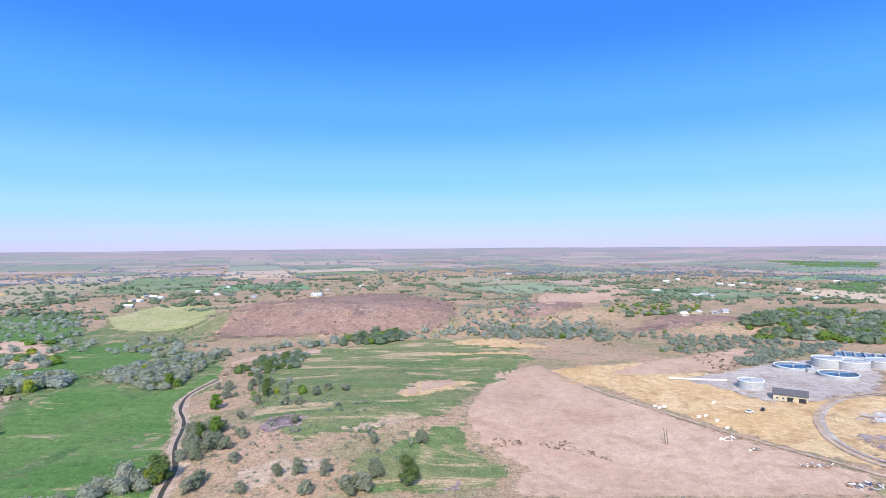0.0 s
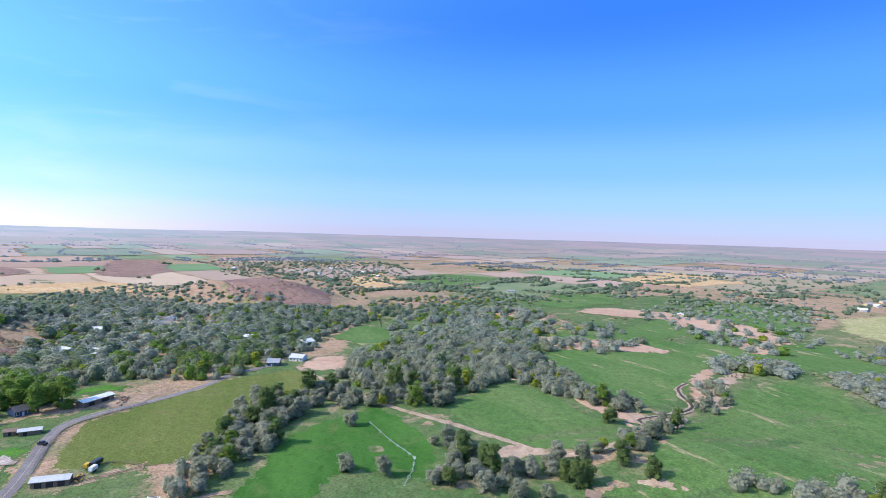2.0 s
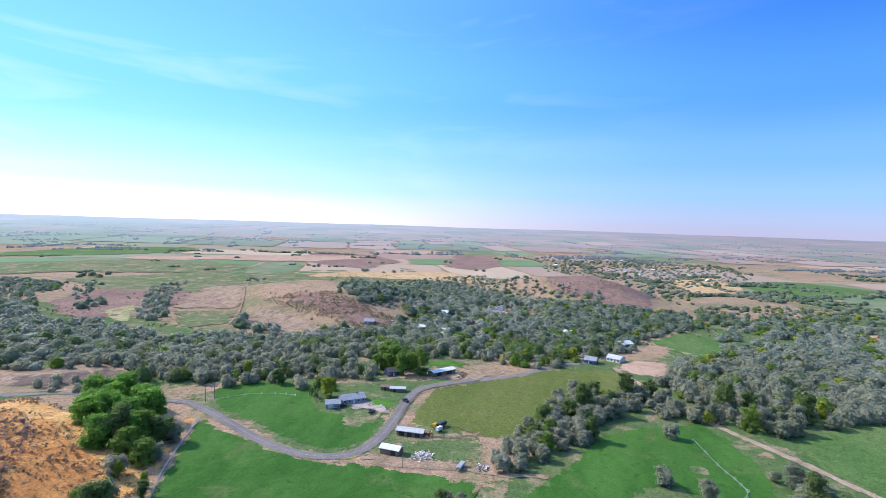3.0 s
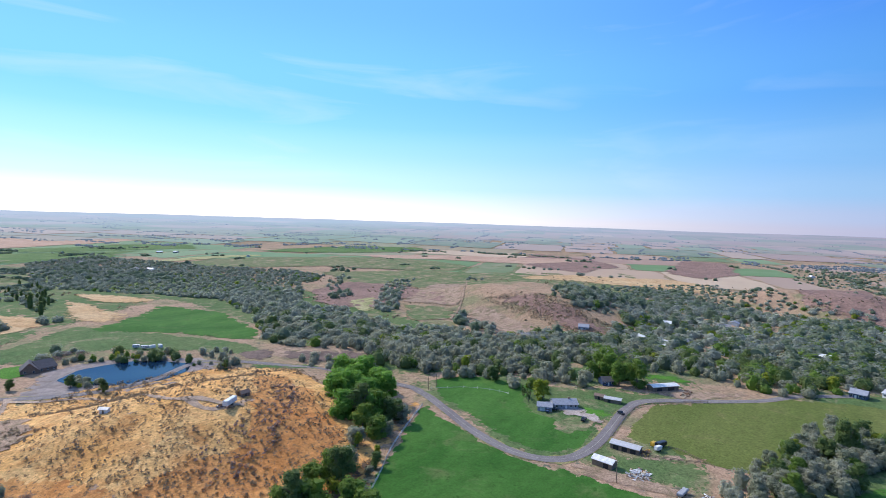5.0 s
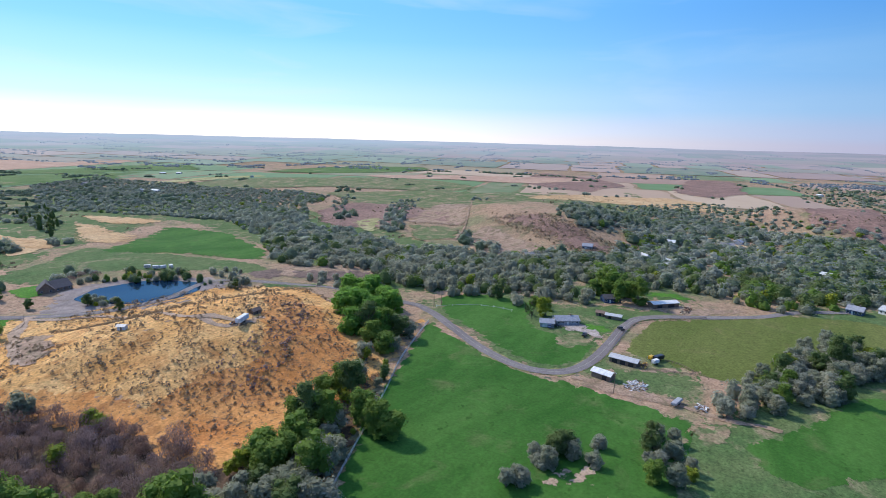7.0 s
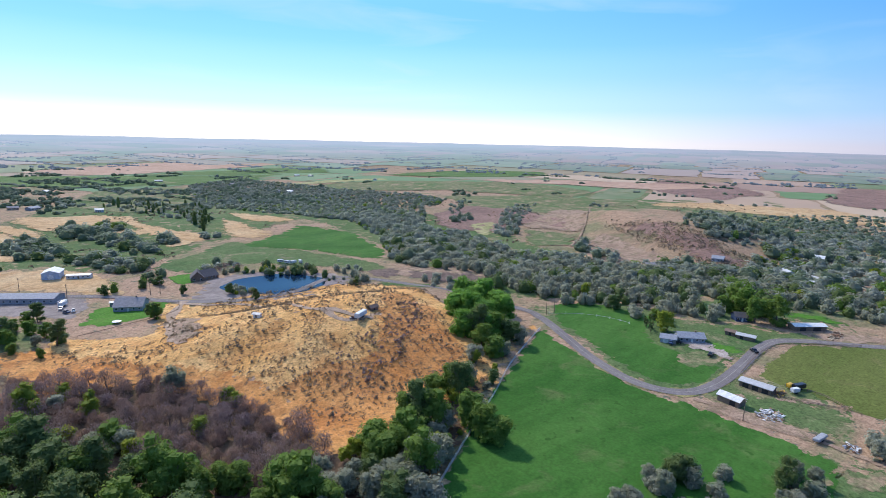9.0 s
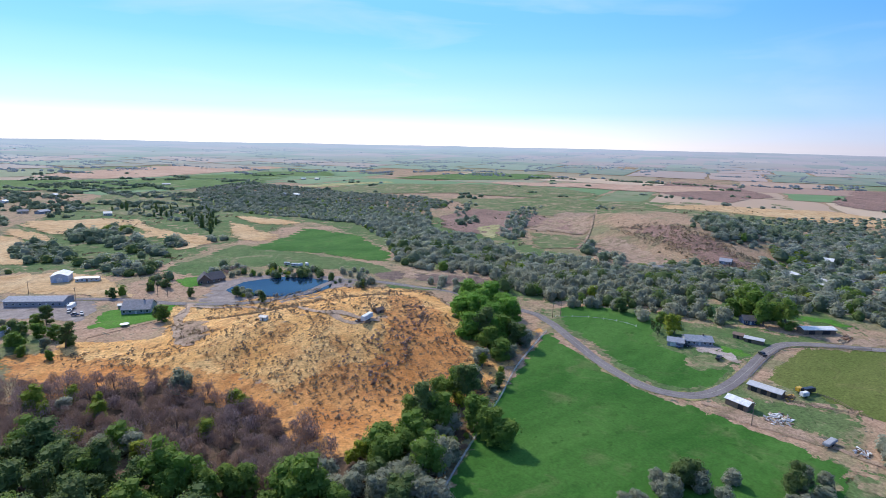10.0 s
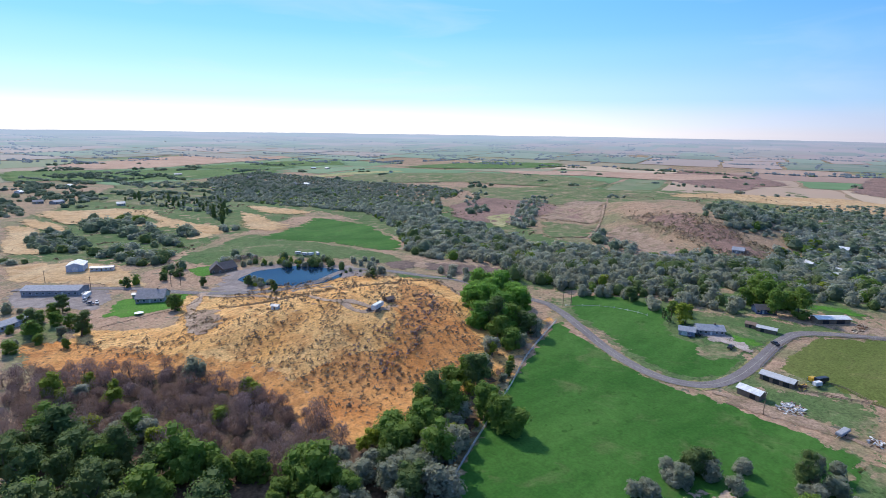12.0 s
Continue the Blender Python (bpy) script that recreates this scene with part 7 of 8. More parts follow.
house("cabin", "small abandoned plank cabin in the pasture", *[(-168.9, 130.2), (-165.4, 133.8)], 4.0, 2.3, 1.5, M["wood"], M["brown_roof"], [(0.5, 0.9, 0, 1.9, "gate")], "cabin")
# beside the pond
house("workshop", "long workshop with a pale blue-grey metal roof", *[(-24.4, -401.3), (-50.6, -381.2)], 12, 3.2, 1.6, M["grey_wall"], M["blue_roof"], row(9, 1.3, 0.9, 1.0, door=6), "workshop")
house("house", "house with a grey-brown roof on a green lawn", *[(-71.8, -339.9), (-84.7, -332.1)], 13, 2.8, 3.6, M["grey_wall"], M["grey_roof"], row(5, door=2), chimney=True)
house("porch", "pale metal porch roof beside the house", *[(-73.2, -353.3), (-77.5, -350.9)], 3.5, 2.2, 0.5, M["grey_wall"], M["metal_roof"], [(0.5, 2, 0, 1.9, "gate")], "porch")
house("long_house", "long low house with a grey roof", *[(-10.0, -332.1), (-26.0, -341.8)], 8, 2.6, 1.3, M["blue_wall"], M["blue_roof"], row(7, 1.2, 0.9, 1.1, door=3))
house("barn", "pale blue metal barn with a white roof", *[(-53.8, -446.2), (-63.5, -442.4)], 13, 4.6, 1.8, M["blue_wall"], M["white"], [(0.5, 3.4, 0, 3.4, "door")], "barn", ridge_x=False)
house("mobile_home", "white mobile home with a low roof", *[(-66.8, -439.8), (-79.7, -433.0)], 5, 2.6, 0.6, M["white"], M["metal_roof"], row(5, 1.0, 1.0, 0.9, door=2), "mobile home")
house("lodge", "dark shingled lodge beside the pond", *[(-127.4, -377.4), (-135.7, -374.5)], 11, 2.4, 4.2, M["wood"], M["dark_roof"], row(2, 1.0, 0.8, 1.1), "house", ridge_x=False)
house("lodge", "dark shingled lodge wing beside the pond", *[(-136.2, -375.9), (-146.3, -377.1)], 12, 2.4, 3.6, M["wood"], M["dark_roof"], row(3, 1.0, 0.8, 1.1), "house")
house("hut", "small brown hut on the dry hill", *[(-157.8, -212.9), (-162.6, -213.6)], 2.6, 2.1, 0.9, M["wood"], M["brown_roof"], [(0.5, 0.8, 0, 1.8, "gate")], "hut")
house("pump_house", "small white pump house on the dry hill", *[(-110.4, -244.9), (-112.2, -241.9)], 2.4, 2.0, 0.5, M["white"], M["metal_roof"], [(0.5, 0.8, 0, 1.8, "door")], "hut")
# the treatment plant
house("plant_building", "tan plant building with a brown roof and open bay", *[(209.7, 345.6), (225.3, 335.6)], 12, 4.0, 2.6, M["tan_wall"], M["dark_roof"], [(0.12, 1.4, 1.2, 1.0, "window"), (0.3, 1.4, 1.2, 1.0, "window"), (0.5, 3.4, 0, 2.8, "gate"), (0.85, 4.0, 0, 2.8, "gate")], "plant building")


def cylinder_tank(name, label, x, y, r, h, floor_z=None, water=None, category="tank"):
    """An open concrete tank: ring wall, rim, floor or water, a bridge with rails, a ladder."""
    top = tagged(new(name), label, category)
    top.matrix_basis = pose(x, y, float(land(x, y)) + 0.4)
    n = 48
    ang = [2 * math.pi * i / n for i in range(n)]
    ringv = lambda rad, z: [(rad * math.cos(t), rad * math.sin(t), z) for t in ang]
    vs = ringv(r, -1) + ringv(r, h) + ringv(r - 0.5, h) + ringv(r - 0.5, h - 1.6)
    fs = [(k * n + i, k * n + (i + 1) % n, (k + 1) * n + (i + 1) % n, (k + 1) * n + i) for k in range(3) for i in range(n)]
    mesh("wall", vs, fs, M["concrete"], top)
    vs = ringv(r + 0.18, h - 0.35) + ringv(r + 0.18, h + 0.05) + ringv(r - 0.62, h + 0.05) + ringv(r - 0.62, h - 0.35)
    mesh("rim", vs, fs, M["white"], top)
    mesh("water" if water else "cover", ringv(r - 0.4, h - (0.8 if water else 0.25)), [tuple(range(n))], water or M["concrete"], top)
    boxes("bridge", [((0, 0, h + 0.25), (2 * r, 1.1, 0.18)), ((0, 0.55, h + 0.9), (2 * r, 0.06, 0.06)), ((0, -0.55, h + 0.9), (2 * r, 0.06, 0.06))], M["steel"], top)
    tube("hub", (0, 0, h - 0.8), (0, 0, h + 0.9), 0.9, M["steel"], top, 12)
    boxes("ladder", [((r + 0.35, -0.25, h / 2), (0.06, 0.06, h)), ((r + 0.35, 0.25, h / 2), (0.06, 0.06, h))] + [((r + 0.35, 0, 0.4 * k), (0.05, 0.5, 0.05)) for k in range(1, int(h / 0.4))], M["steel"], top)
    return top


BLUE_WATER, bnt, bsh = base("blue tank water", 0.1, 0.5)
bsh.inputs["Base Color"].default_value = (0.02, 0.04, 0.07, 1)
px = (208.2, 365.1)
cylinder_tank("storage_tank", "pale round concrete storage tank", px[0] + 2, px[1] + 6, 8.2, 5.5)
px = (278, 432)
cylinder_tank("clarifier", "round settling tank with a white rim and blue water", px[0], px[1], 13.5, 2.2, water=BLUE_WATER)
px = (293.1, 402.7)
cylinder_tank("clarifier", "round settling tank with a white rim and a bridge", px[0], px[1], 13.0, 2.2, water=BLUE_WATER)
px = (311, 440)
cylinder_tank("digester", "large pale concrete digester tank", px[0], px[1], 11, 6.5)
px = (320, 424)
cylinder_tank("digester", "large pale concrete digester tank", px[0] + 4, px[1] + 6, 11.5, 6.0)
px = (347, 425)
cylinder_tank("digester", "large pale concrete digester tank", px[0] + 4, px[1] + 8, 11.5, 6.0)
px = (355, 457)
basin = tagged(new("basin"), "rectangular concrete treatment basins with walkways", "basin")
basin.matrix_basis = pose(px[0], px[1], float(land(*px)) + 0.3, 0, 0, -32)
for k in range(3):
    boxes("basin_wall", [((-14 + 14 * k - 6.6, 0, 2.4), (0.5, 26, 5.6)), ((-14 + 14 * k + 6.6, 0, 2.4), (0.5, 26, 5.6)), ((-14 + 14 * k, -12.8, 2.4), (12.7, 0.5, 5.6)), ((-14 + 14 * k, 12.8, 2.4), (12.7, 0.5, 5.6))], M["concrete"], basin)
    boxes("basin_water", [((-14 + 14 * k, 0, 4.2), (12.6, 25, 0.1))], BLUE_WATER, basin)
    boxes("walkway", [((-14 + 14 * k, 0, 5.35), (1.4, 26, 0.2)), ((-14 + 14 * k - 0.7, 0, 6.2), (0.06, 26, 0.06)), ((-14 + 14 * k + 0.7, 0, 6.2), (0.06, 26, 0.06))], M["steel"], basin)
px = (283, 416)
pump = tagged(new("pump_block"), "concrete pump block between the settling tanks", "pump block")
pump.matrix_basis = pose(px[0], px[1], float(land(*px)) + 0.3, 0, 0, -30)
boxes("block", [((0, 0, 1.0), (7, 5, 3))], M["concrete"], pump, bevel=0.1)
boxes("railing", [((0, -2.4, 3.2), (7, 0.06, 0.06)), ((0, 2.4, 3.2), (7, 0.06, 0.06))] + [((x, y, 2.9), (0.06, 0.06, 0.7)) for x in (-3.4, 0, 3.4) for y in (-2.4, 2.4)], M["steel"], pump)
p0, p1 = (163.4, 393.6), (202.4, 388.2)
pipe = tagged(new("pipeline"), "long white pipe on low supports", "pipe")
z0, z1 = float(land(*p0)) + 1.0, float(land(*p1)) + 1.0
tube("pipe", (*p0, z0), (*p1, z1), 0.55, M["white"], pipe, 12)
for k in range(9):
    x, y = p0[0] + (p1[0] - p0[0]) * k / 8, p0[1] + (p1[1] - p0[1]) * k / 8
    boxes("support", [((x, y, float(land(x, y)) + 0.35), (0.5, 0.9, 1.1))], M["concrete"], pipe)


def lamp_post(x, y, h=9.0):
    top = tagged(new("lamp_post"), "tall steel lamp post on a concrete foot", "lamp post", "lamp posts of the plant")
    top.matrix_basis = pose(x, y, float(land(x, y)) + 0.3)
    tube("foot", (0, 0, -0.4), (0, 0, 0.7), 0.4, M["concrete"], top)
    tube("pole", (0, 0, 0.6), (0, 0, h), 0.12, M["steel"], top, 8, 0.08)
    boxes("head", [((0.5, 0, h), (1.3, 0.35, 0.18))], M["steel"], top, bevel=0.03)


for q in ((203.3, 342.2), (268.4, 360.0), (300.6, 390.1), (176.4, 412.6), ):
    lamp_post(*q)


def pole(x, y, h=10.0, turn=0.0, group="utility poles"):
    top = tagged(new("utility_pole"), "weathered wooden utility pole with a crossarm", "pole", group)
    top.matrix_basis = pose(x, y, float(land(x, y)), 0, 0, turn)
    tube("post", (0, 0, -1), (0, 0, h), 0.19, M["wood"], top, 8, 0.12)
    boxes("crossarm", [((0, 0, h - 0.7), (2.4, 0.12, 0.14))], M["wood"], top)
    for k in (-1, 0, 1):
        tube("insulator", (k * 1.05, 0, h - 0.6), (k * 1.05, 0, h - 0.4), 0.06, M["white"], top)


for q in ((-58.3, -388.5), (-38.9, -422.0), (-98.0, -363.5), (-102.9, -360.6), (-212.0, -54.7), (-260.7, -178.3), (-268.0, -177.7), ):
    pole(*q, 9.0, 30)
posts = tagged(new("leaning_posts"), "two leaning wooden posts in the bare field", "posts")
px = (110.5, 270.5)
posts.matrix_basis = pose(px[0], px[1], float(land(*px)))
tube("post", (0, 0, -0.3), (-0.9, 0.3, 8.0), 0.22, M["wood"], posts)
tube("post", (1.1, 0.2, -0.3), (0.5, 0.3, 7.6), 0.22, M["wood"], posts)


def fence(name, label, line, gap, h, rails, material, r=0.07):
    """Posts and rails along a line on the land."""
    pts = curve_points(line, gap) if len(line) > 2 else np.linspace(line[0], line[1], max(2, int(math.dist(*line) / gap)))
    top = tagged(new(name), label, "fence")
    zs = land(pts[:, 0], pts[:, 1])
    shared = None
    for (x, y), z in zip(pts, zs):
        if shared is None:
            ob = tube("post", (0, 0, -0.4), (0, 0, h), r, material, top, 6)
            shared = ob.data
        else:
            ob = new("post", shared)
            ob.parent = top
        ob.location = (x, y, float(z))
    for k in range(rails):
        zz = h * (0.95 - 0.4 * k)
        vs, fs = [], []
        for (x, y), z in zip(pts, zs):
            vs += [(x, y, z + zz - r), (x, y, z + zz + r), (x + 0.08, y + 0.06, z + zz + r), (x + 0.08, y + 0.06, z + zz - r)]
        for i in range(len(pts) - 1):
            b = 4 * i
            fs += [(b + j, b + (j + 1) % 4, b + 4 + (j + 1) % 4, b + 4 + j) for j in range(4)]
        mesh("rail", vs, fs, material, top)
    return top


fence("field_fence", "pale post and rail fence below the dry hill", [(-90.0, -98.1), (-98.0, -101.4), (-112.1, -108.5), (-133.9, -118.8), (-158.1, -130.3), (-189.1, -146.5), (-236.2, -164.9)], 3.0, 1.3, 3, M["white"], 0.11)
fence("yard_fence", "weathered rail fence beside the sheds", [(-243.7, -52.6), (-246.6, -41.3), (-250.1, -28.9)], 2.6, 1.3, 2, M["wood"], 0.09)
fence("yard_fence", "weathered rail fence round the farmyard", [(-259.1, -44.6), (-258.1, -38.2), (-253.6, -31.8), (-249.5, -24.6)], 3, 1.3, 2, M["wood"], 0.09)
fence("road_fence", "weathered fence along the hay field", [(-257.6, -70.3), (-286.2, -71.4), (-307.2, -69.5), (-322.8, -58.5), (-340.5, -39.0)], 4, 1.2, 2, M["wood"], 0.08)
fence("garden_wall", "low edging along the green lawn", [(-48.8, -308.5), (-70.7, -312.7), (-97.6, -318.3), (-106.6, -338.4)], 3, 0.7, 1, M["wood"], 0.12)


def car(name, label, x, y, turn, paint, size=(4.5, 1.8, 0.75), cab=(0.5, 0.0, 0.62), category="car", group=""):
    """A parked vehicle: body, cabin, panes and four wheels."""
    l, w, h = size
    top = tagged(new(name), label, category, group)
    top.matrix_basis = pose(x, y, float(land(x, y)) + 0.35, 0, 0, turn)
    boxes("body", [((0, 0, 0.35 + h / 2), (l, w, h))], paint, top, bevel=0.12)
    cl = l * cab[0]
    cx = l * cab[1]
    z0, z1 = 0.3 + h, 0.35 + h + cab[2]
    b = [(cx - cl / 2, -w * 0.46, z0), (cx + cl / 2, -w * 0.46, z0), (cx + cl / 2, w * 0.46, z0), (cx - cl / 2, w * 0.46, z0)]
    u = [(cx - cl * 0.38, -w * 0.38, z1), (cx + cl * 0.28, -w * 0.38, z1), (cx + cl * 0.28, w * 0.38, z1), (cx - cl * 0.38, w * 0.38, z1)]
    mesh("cabin", b + u, [(0, 1, 5, 4), (1, 2, 6, 5), (2, 3, 7, 6), (3, 0, 4, 7)], M["pane"], top, "dark tinted windows")
    mesh("roof", u + [(a, c, d + 0.06) for a, c, d in u], [(4, 5, 6, 7), (0, 1, 5, 4), (1, 2, 6, 5), (2, 3, 7, 6), (3, 0, 4, 7)], paint, top)
    for sx in (-1, 1):
        for sy in (-1, 1):
            wh = tube("wheel", (sx * l * 0.31, sy * (w / 2 - 0.2), 0.33), (sx * l * 0.31, sy * (w / 2 + 0.02), 0.33), 0.34, M["rubber"], top, 14)
            tube("rim", (sx * l * 0.31, sy * (w / 2 + 0.02), 0.33), (sx * l * 0.31, sy * (w / 2 + 0.04), 0.33), 0.2, M["steel"], wh, 10)
    return top


car("car", "dark car on the winding road", *(-289.3, -74.1), 55, M["black"])
car("pickup", "black pickup parked on the drive", *(-268.9, -87.2), 5, M["black"], (5.2, 1.9, 0.8), (0.4, 0.1, 0.7), "pickup")
for q, paint, lab in zip(((-53.3, -389.2), (-53.9, -378.7), (-50.9, -364.0), (-51.9, -354.0), (-55.3, -354.0), (-48.7, -385.7), (-273.6, -105.4), (-270.0, -107.3), (219.5, 341.8), (178.6, 317.2), (189.4, 322.2), ), itertools.cycle(("white", "white", "steel", "navy", "white", "grey_wall", "black", "navy", "white", "white", "black")), itertools.cycle(("white", "white", "silver", "dark blue", "white", "grey", "black", "dark blue", "white", "white", "black"))):
    car("car", lab + " car parked on the gravel", *q, RNG.uniform(0, 180), M[paint], group="parked vehicles")


def trailer(name, label, x, y, turn, l=7.5, w=2.4, h=2.3, paint=None, category="trailer"):
    top = tagged(new(name), label, category)
    top.matrix_basis = pose(x, y, float(land(x, y)) + 0.35, 0, 0, turn)
    boxes("body", [((0, 0, 0.6 + h / 2), (l, w, h))], paint or M["white"], top, bevel=0.2)
    for k in (-0.3, 0.0, 0.3):
        boxes("window", [((l * k, -w / 2 - 0.01, 0.6 + h * 0.62), (0.9, 0.05, 0.55))], M["pane"], top, bevel=0.02)
    boxes("door", [((l * 0.42, -w / 2 - 0.01, 0.55 + h * 0.42), (0.65, 0.06, h * 0.78))], M["grey_wall"], top)
    boxes("drawbar", [((l / 2 + 0.6, 0, 0.5), (1.4, 0.12, 0.12))], M["steel"], top)
    for sx in (-0.4, 0.4):
        for sy in (-1, 1):
            tube("wheel", (sx, sy * (w / 2 - 0.25), 0.33), (sx, sy * (w / 2), 0.33), 0.34, M["rubber"], top, 12)
    return top


trailer("travel_trailer", "white travel trailer parked on the dry hill", *(-147.5, -207.4), 25, 8.5)
trailer("motorhome", "white motorhome parked on gravel", *(-53.3, -371.5), 60, 7.5, category="motorhome")
trailer("stock_trailer", "white stock trailer beside the shed", *(-253.6, -47.8), -25, 3.6, 2.0, 1.7)
for q in ((-202.5, -393.9), (-205.0, -387.4), (-209.0, -384.7), (-214.4, -383.4), ):
    trailer("trailer", "small white trailer on the pasture", *q, RNG.uniform(0, 180), 4.5, 2.2, 2.0)
trailer("flat_trailer", "dark loaded trailer beside the hay field", *(-259.0, -47.7), -25, 6.0, 2.3, 1.8, M["black"])
trailer("loader", "yellow farm machine beside the hay field", *(-257.4, -50.6), -20, 3.0, 2.0, 1.6, M["yellow"], "machine")
trailer("boat_trailer", "grey covered boat trailer beside the track", *(-216.3, -31.3), -10, 7.0, 2.2, 1.0, M["grey_wall"], "boat trailer")
tr = tagged(new("trampoline"), "round white trampoline beside the lawn", "trampoline")
px = (-68.5, -319.2)
tr.matrix_basis = pose(px[0], px[1], float(land(*px)) + 0.2)
tube("mat", (0, 0, 0.85), (0, 0, 0.95), 2.3, M["white"], tr, 24)
for k in range(6):
    tube("leg", (2.2 * math.cos(k), 2.2 * math.sin(k), -0.2), (2.2 * math.cos(k), 2.2 * math.sin(k), 0.9), 0.05, M["steel"], tr)


def heap(name, label, x, y, rx, ry, n, colours, big=1.6, high=1.0):
    """A heap of boards, sheets and scrap: each piece a part."""
    top = tagged(new(name), label, "scrap heap")
    top.matrix_basis = pose(x, y, float(land(x, y)))
    for k in range(n):
        a, d = RNG.uniform(0, 6.28), math.sqrt(RNG.random())
        px, py = rx * d * math.cos(a), ry * d * math.sin(a)
        boxes("board" if k % 3 else "sheet", [((px, py, 0.25 + high * (1 - d) * RNG.random()), (big * RNG.uniform(0.4, 1.6), RNG.uniform(0.2, 0.9), RNG.uniform(0.08, 0.5)), (RNG.normal() * 15, RNG.normal() * 15, RNG.uniform(0, 180)))], M[colours[k % len(colours)]], top)
    return top


heap("scrap_heap", "loose heap of pale boards and scrap beside the barn", *(-224.6, -49.0), 6.2, 4.6, 100, ("tan_wall", "wood", "grey_wall", "white", "rust_metal", "metal_roof"))
heap("scrap_heap", "pile of old farm junk beside the track", *(-219.0, -22.7), 4.0, 2.5, 26, ("white", "wood", "steel", "rust_metal"))
heap("scrap_heap", "rusty implements along the yard", *(-248.9, -51.6), 4.0, 1.6, 24, ("rust_metal", "wood", "yellow", "rust_metal"))
heap("hay_stack", "brown hay bales and firewood beside the machine shed", *(-349.3, -51.9), 11, 2.5, 50, ("wood", "rust_metal", "tan_wall"), 1.8, 1.6)
heap("scrap_heap", "scattered white boards on the bare field", *(144.5, 277.8), 4.5, 2.0, 14, ("white", "white", "wood"), 3.2, 0.3)
heap("scrap_heap", "wrecked machinery on the bare field", *(150.3, 262.2), 2.6, 1.6, 20, ("black", "white", "rust_metal"))
heap("scrap_heap", "dark debris on the bare field", *(150.0, 277.3), 3.0, 1.5, 14, ("black", "rust_metal", "wood"), 1.0, 0.5)
heap("scrap_heap", "row of pale rubble along the track", *(167.3, 241.7), 9, 3.0, 40, ("white", "concrete", "rust_metal", "wood"), 1.2, 0.5)
heap("scrap_heap", "dumped pale rubble beside the track", *(172.1, 220.5), 9, 4.0, 50, ("white", "concrete", "navy", "rust_metal", "wood"), 1.6, 0.9)
heap("scrap_heap", "pile of camp gear beside the trailer", *(-144.3, -209.0), 3.0, 2.0, 22, ("navy", "rust_metal", "white", "black", "wood"), 1.1)
for q in ((127.9, 329.8), (129.3, 326.4), (133.3, 328.7), (145.5, 310.2), (150.0, 311.6), (152.4, 303.4), (152.3, 292.2), (166.7, 335.9), ):
    blk = boxes("concrete_block", [((0, 0, 0.5), (1.8, 1.1, 1.2), RNG.uniform(0, 90)), ((1.4, 0.9, 0.4), (1.0, 0.8, 1.0), RNG.uniform(0, 90))], M["white"], None, bevel=0.08)
    blk.location = (*q, float(land(*q)) + 0.2)
    tagged(blk, "pale concrete blocks along the dirt track", "concrete block", "blocks along the track")


def wheel_line(line):
    """An irrigation pipe carried on spoked wheels."""
    pts = curve_points(line, 12.0)
    top = tagged(new("irrigation_line"), "white wheeled irrigation pipe across the pasture", "irrigation line")
    zs = land(pts[:, 0], pts[:, 1])
    for i, ((x, y), z) in enumerate(zip(pts, zs)):
        z = float(z)
        if i + 1 < len(pts):
            x2, y2 = pts[i + 1]
            tube("pipe", (x, y, z + 0.7), (x2, y2, float(zs[i + 1]) + 0.7), 0.085, M["steel"], top, 6)
            d = Vector((x2 - x, y2 - y, 0)).normalized()
        c = Vector((x, y, z + 0.7))
        wheel = tube("wheel", c - d * 0.06, c + d * 0.06, 0.12, M["steel"], top, 8)
        side = Vector((-d.y, d.x, 0))
        vs, fs = [], []
        for k in range(12):
            a = k * math.pi / 6
            u = side * math.cos(a) + Vector((0, 0, math.sin(a)))
            for rad, off in ((0.62, -0.05), (0.70, -0.05), (0.70, 0.05), (0.62, 0.05)):
                vs.append(c + u * rad + d * off)
        fs = [(4 * k + j, 4 * k + (j + 1) % 4, 4 * ((k + 1) % 12) + (j + 1) % 4, 4 * ((k + 1) % 12) + j) for k in range(12) for j in range(4)]
        mesh("rim", vs, fs, M["white"], wheel)
    return top


wheel_line([(-272.0, 71.9), (-247.5, 75.4), (-235.1, 78.4), (-225.4, 80.1)])
wheel_line([(-225.4, 80.1), (-213.3, 75.0), (-202.3, 68.0)])
wheel_line([(-262.9, -177.8), (-276.3, -163.7), (-281.9, -148.6), (-282.5, -136.8)])
# the oval track beside the plant
oval = [(293.1, 359.5), (260.8, 350.3), (238.0, 335.7), (214.2, 311.3), (200.0, 286.4), (193.0, 264.6), (192.4, 249.5), (195.1, 239.4), (205.8, 233.9), (240.5, 255.2), (289.7, 304.0), (308.2, 346.2)]
mx, my = sum(p[0] for p in oval) / len(oval), sum(p[1] for p in oval) / len(oval)
inward = lambda k: [(mx + (x - mx) * k, my + (y - my) * k) for x, y in oval]
field("weedy_ground", "orange dry weeds inside the oval track", inward(0.98), M["straw"], lift=0.5, wobble=2)
tagged(strip("oval_track", "", oval + oval[:1], 4.0, M["track"], 0.4, uneven=0.3), "worn oval dirt track round the drying bed", "track", kind="structure")
tagged(strip("oval_track", "", inward(0.91) + inward(0.91)[:1], 2.6, M["gravel"], 0.42, uneven=0.5), "grey inner lane of the oval track", "track", kind="structure")
field("drying_bed", "dark dried sludge in the drying bed", [(209.3, 290.1), (219.0, 286.2), (227.8, 279.4), (243.9, 273.9), (230.2, 255.6), (210.7, 248.3), (206.3, 253.1), (202.3, 260.9), (202.4, 273.8)], M["sludge"], lift=1.0, wobble=2)
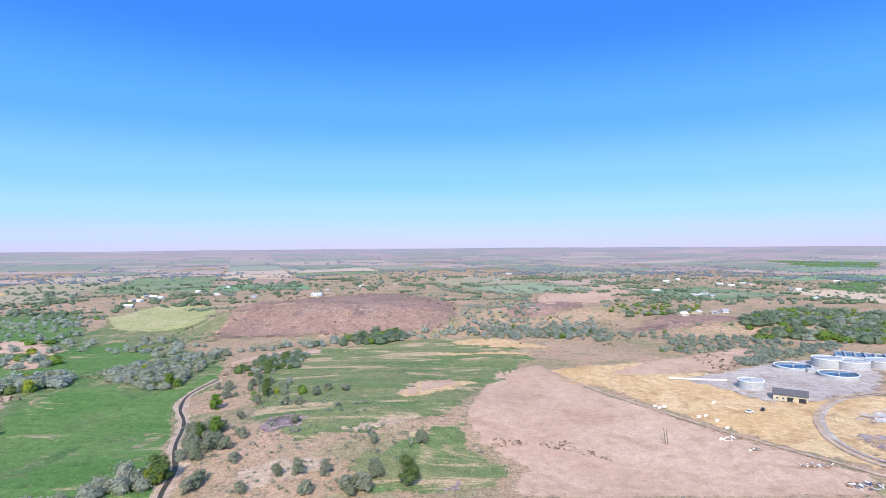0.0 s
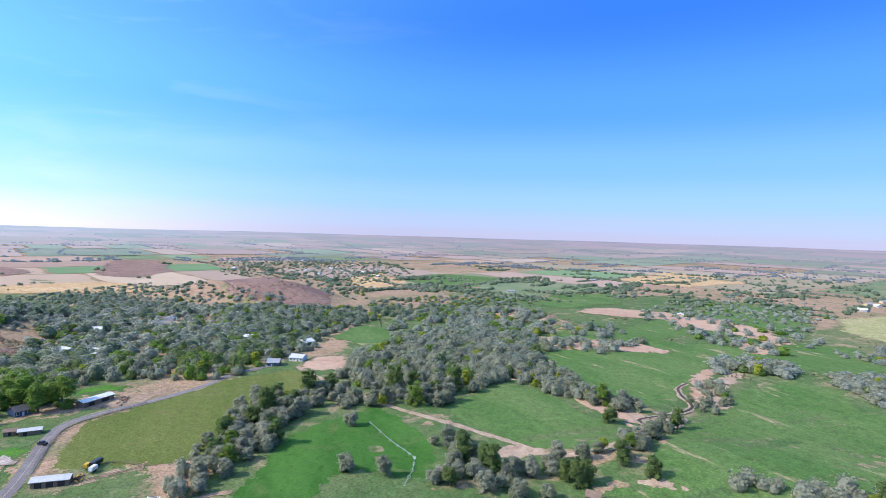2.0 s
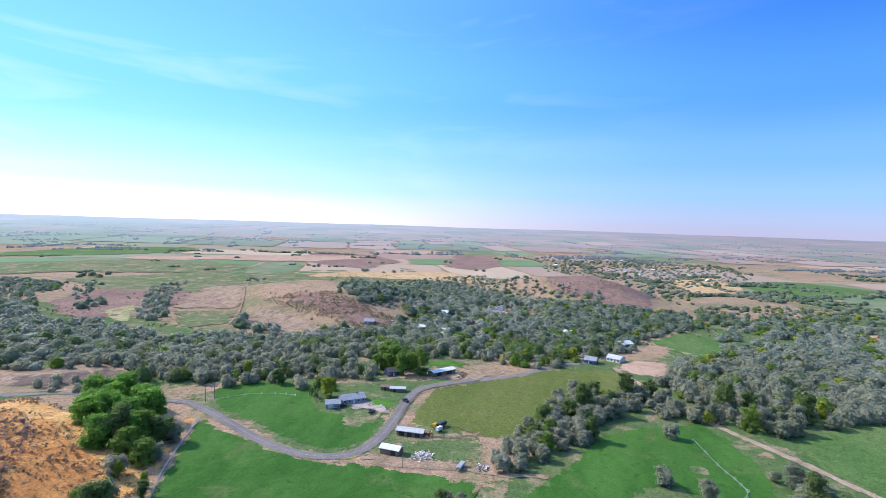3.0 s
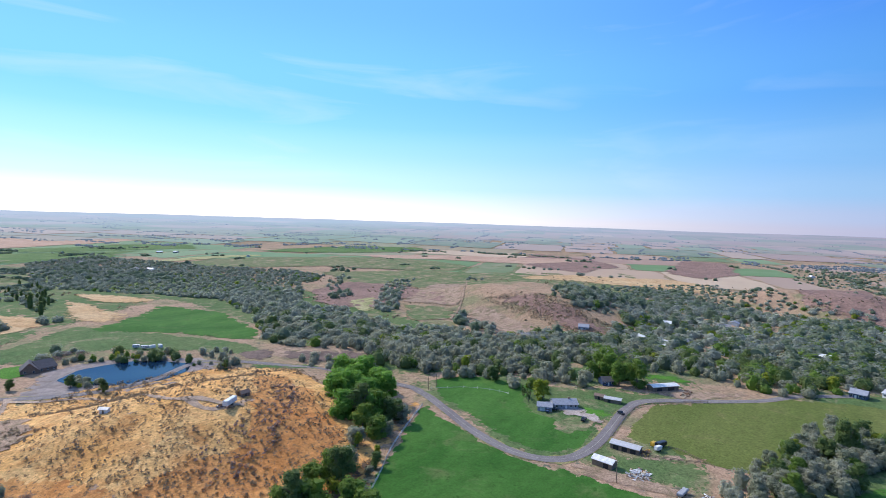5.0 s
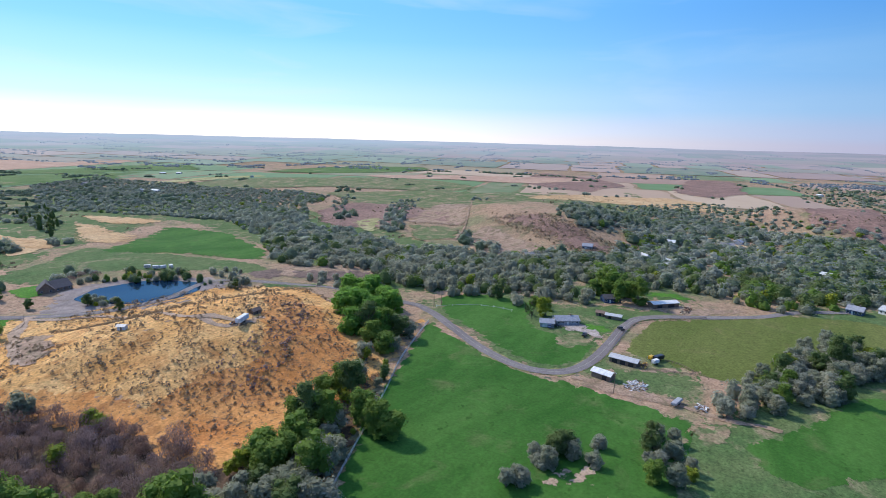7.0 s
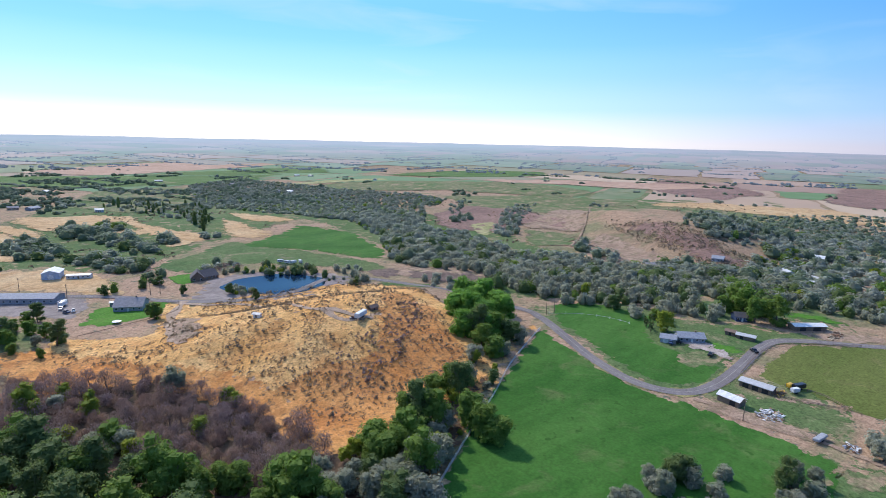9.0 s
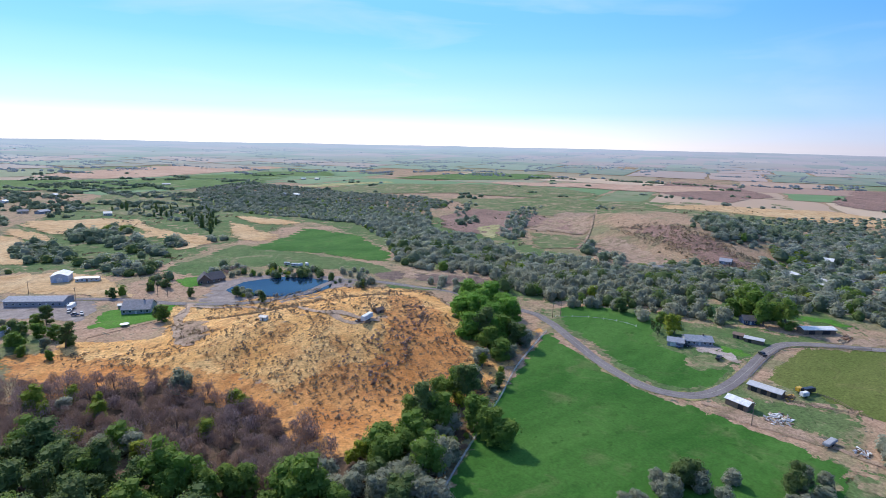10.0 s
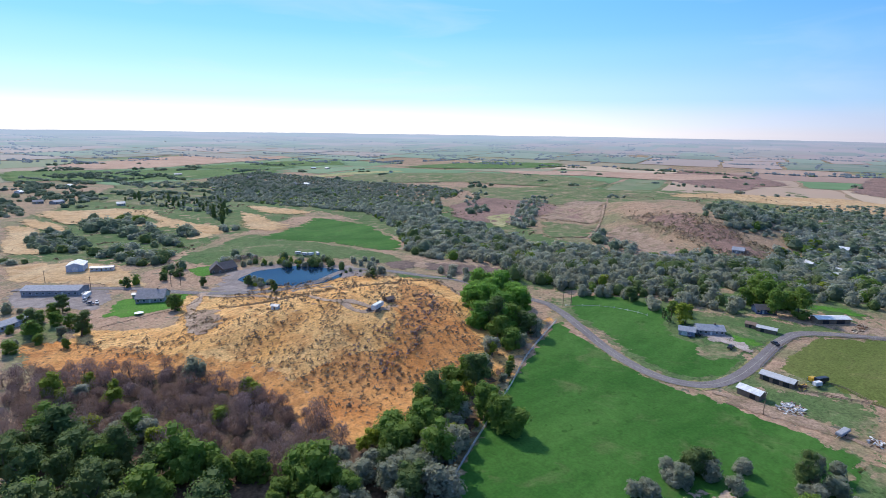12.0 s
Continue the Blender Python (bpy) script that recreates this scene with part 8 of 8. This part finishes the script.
field("drying_bed", "pale crusted sludge in the drying bed", [(224.6, 306.0), (245.1, 320.3), (267.8, 328.5), (283.8, 322.5), (261.7, 290.6), (234.0, 287.1), (226.3, 291.8)], M["crust"], lift=1.0, wobble=3)

# scattered farmsteads and village houses far off
FAR = (([(-165, -801), (-87, -888), (-109, -874), (-83, -1027), (-155, -1094), (-360, -1212), (-459, -1078), (-476, -918), (-484, -899), (-705, -1265), (-730, -1244), (-802, -1059), (-750, -2383), (-339, -3475), (-919, -3281), (-487, -114), (-495, -83), (-553, -175)], 13),
       ([(290, 651), (431, 1103), (470, 1013), (502, 1036), (492, 990), (638, 1249), (649, 1221), (707, 1281), (708, 1246), (720, 1133), (719, 1095), (642, 941), (362, 764), (380, 764), (403, 774), (562, 1366), (613, 1418), (516, 1570), (581, 1663), (147, 1482), (213, 1768), (283, 2006), (-185, 789), (-257, 1148), (-584, 1070), (-522, 896), (-557, 991), (-204, 1357), (-123, 1395), (-369, 1058), (-473, 1123), (965, 1332), (1923, 2546), (1370, 2070), (2176, 2730)], 14),
       ([(-676, 96), (-638, 44), (-478.5, 70.4), (-541, 562), (-1122, 213), (-1248, 206), (-1187, 266), (-1263, 306), (-1172, 316), (-1333, 188), (-855, 479), (-568, 999), (-566, 1059), (-542, 1036), (-1669, 806), (-1731, 923), (-1029, 789), (-539, 1200), (-516, 1313), (-261, 1220)], 13),
       ([(-575, -107), (-475.4, -90.1), (-426.0, -188.7), (-483, -161), (-1410, 21), (-1389, 254), (-1300, 266), (-1472, 238), (-1829, 178), (-1679, 217), (-1499, 339), (-1328, 358), (-606, -58), (-639, -48), (-509, 20)], 12))
for i, (spots, size) in enumerate(FAR):
    for j, (x, y) in enumerate(spots):
        a = RNG.uniform(0, math.pi)
        w = size * RNG.uniform(0.55, 1.15)
        p, q = (x - math.cos(a) * w / 2, y - math.sin(a) * w / 2), (x + math.cos(a) * w / 2, y + math.sin(a) * w / 2)
        wall = ("white", "tan_wall", "grey_wall", "white")[(i + j) % 4]
        roof = ("metal_roof", "white", "grey_roof", "white", "blue_roof")[(i + 2 * j) % 5]
        house("farmstead", {"white": "white", "tan_wall": "tan", "grey_wall": "grey"}[wall] + " farmstead building with a " + {"metal_roof": "pale metal", "white": "white", "grey_roof": "grey", "blue_roof": "blue-grey"}[roof] + " roof",
              p, q, 8 * RNG.uniform(0.9, 1.3), 3.0, 1.9, M[wall], M[roof], row(4, door=1), "house", group="houses of the valley")
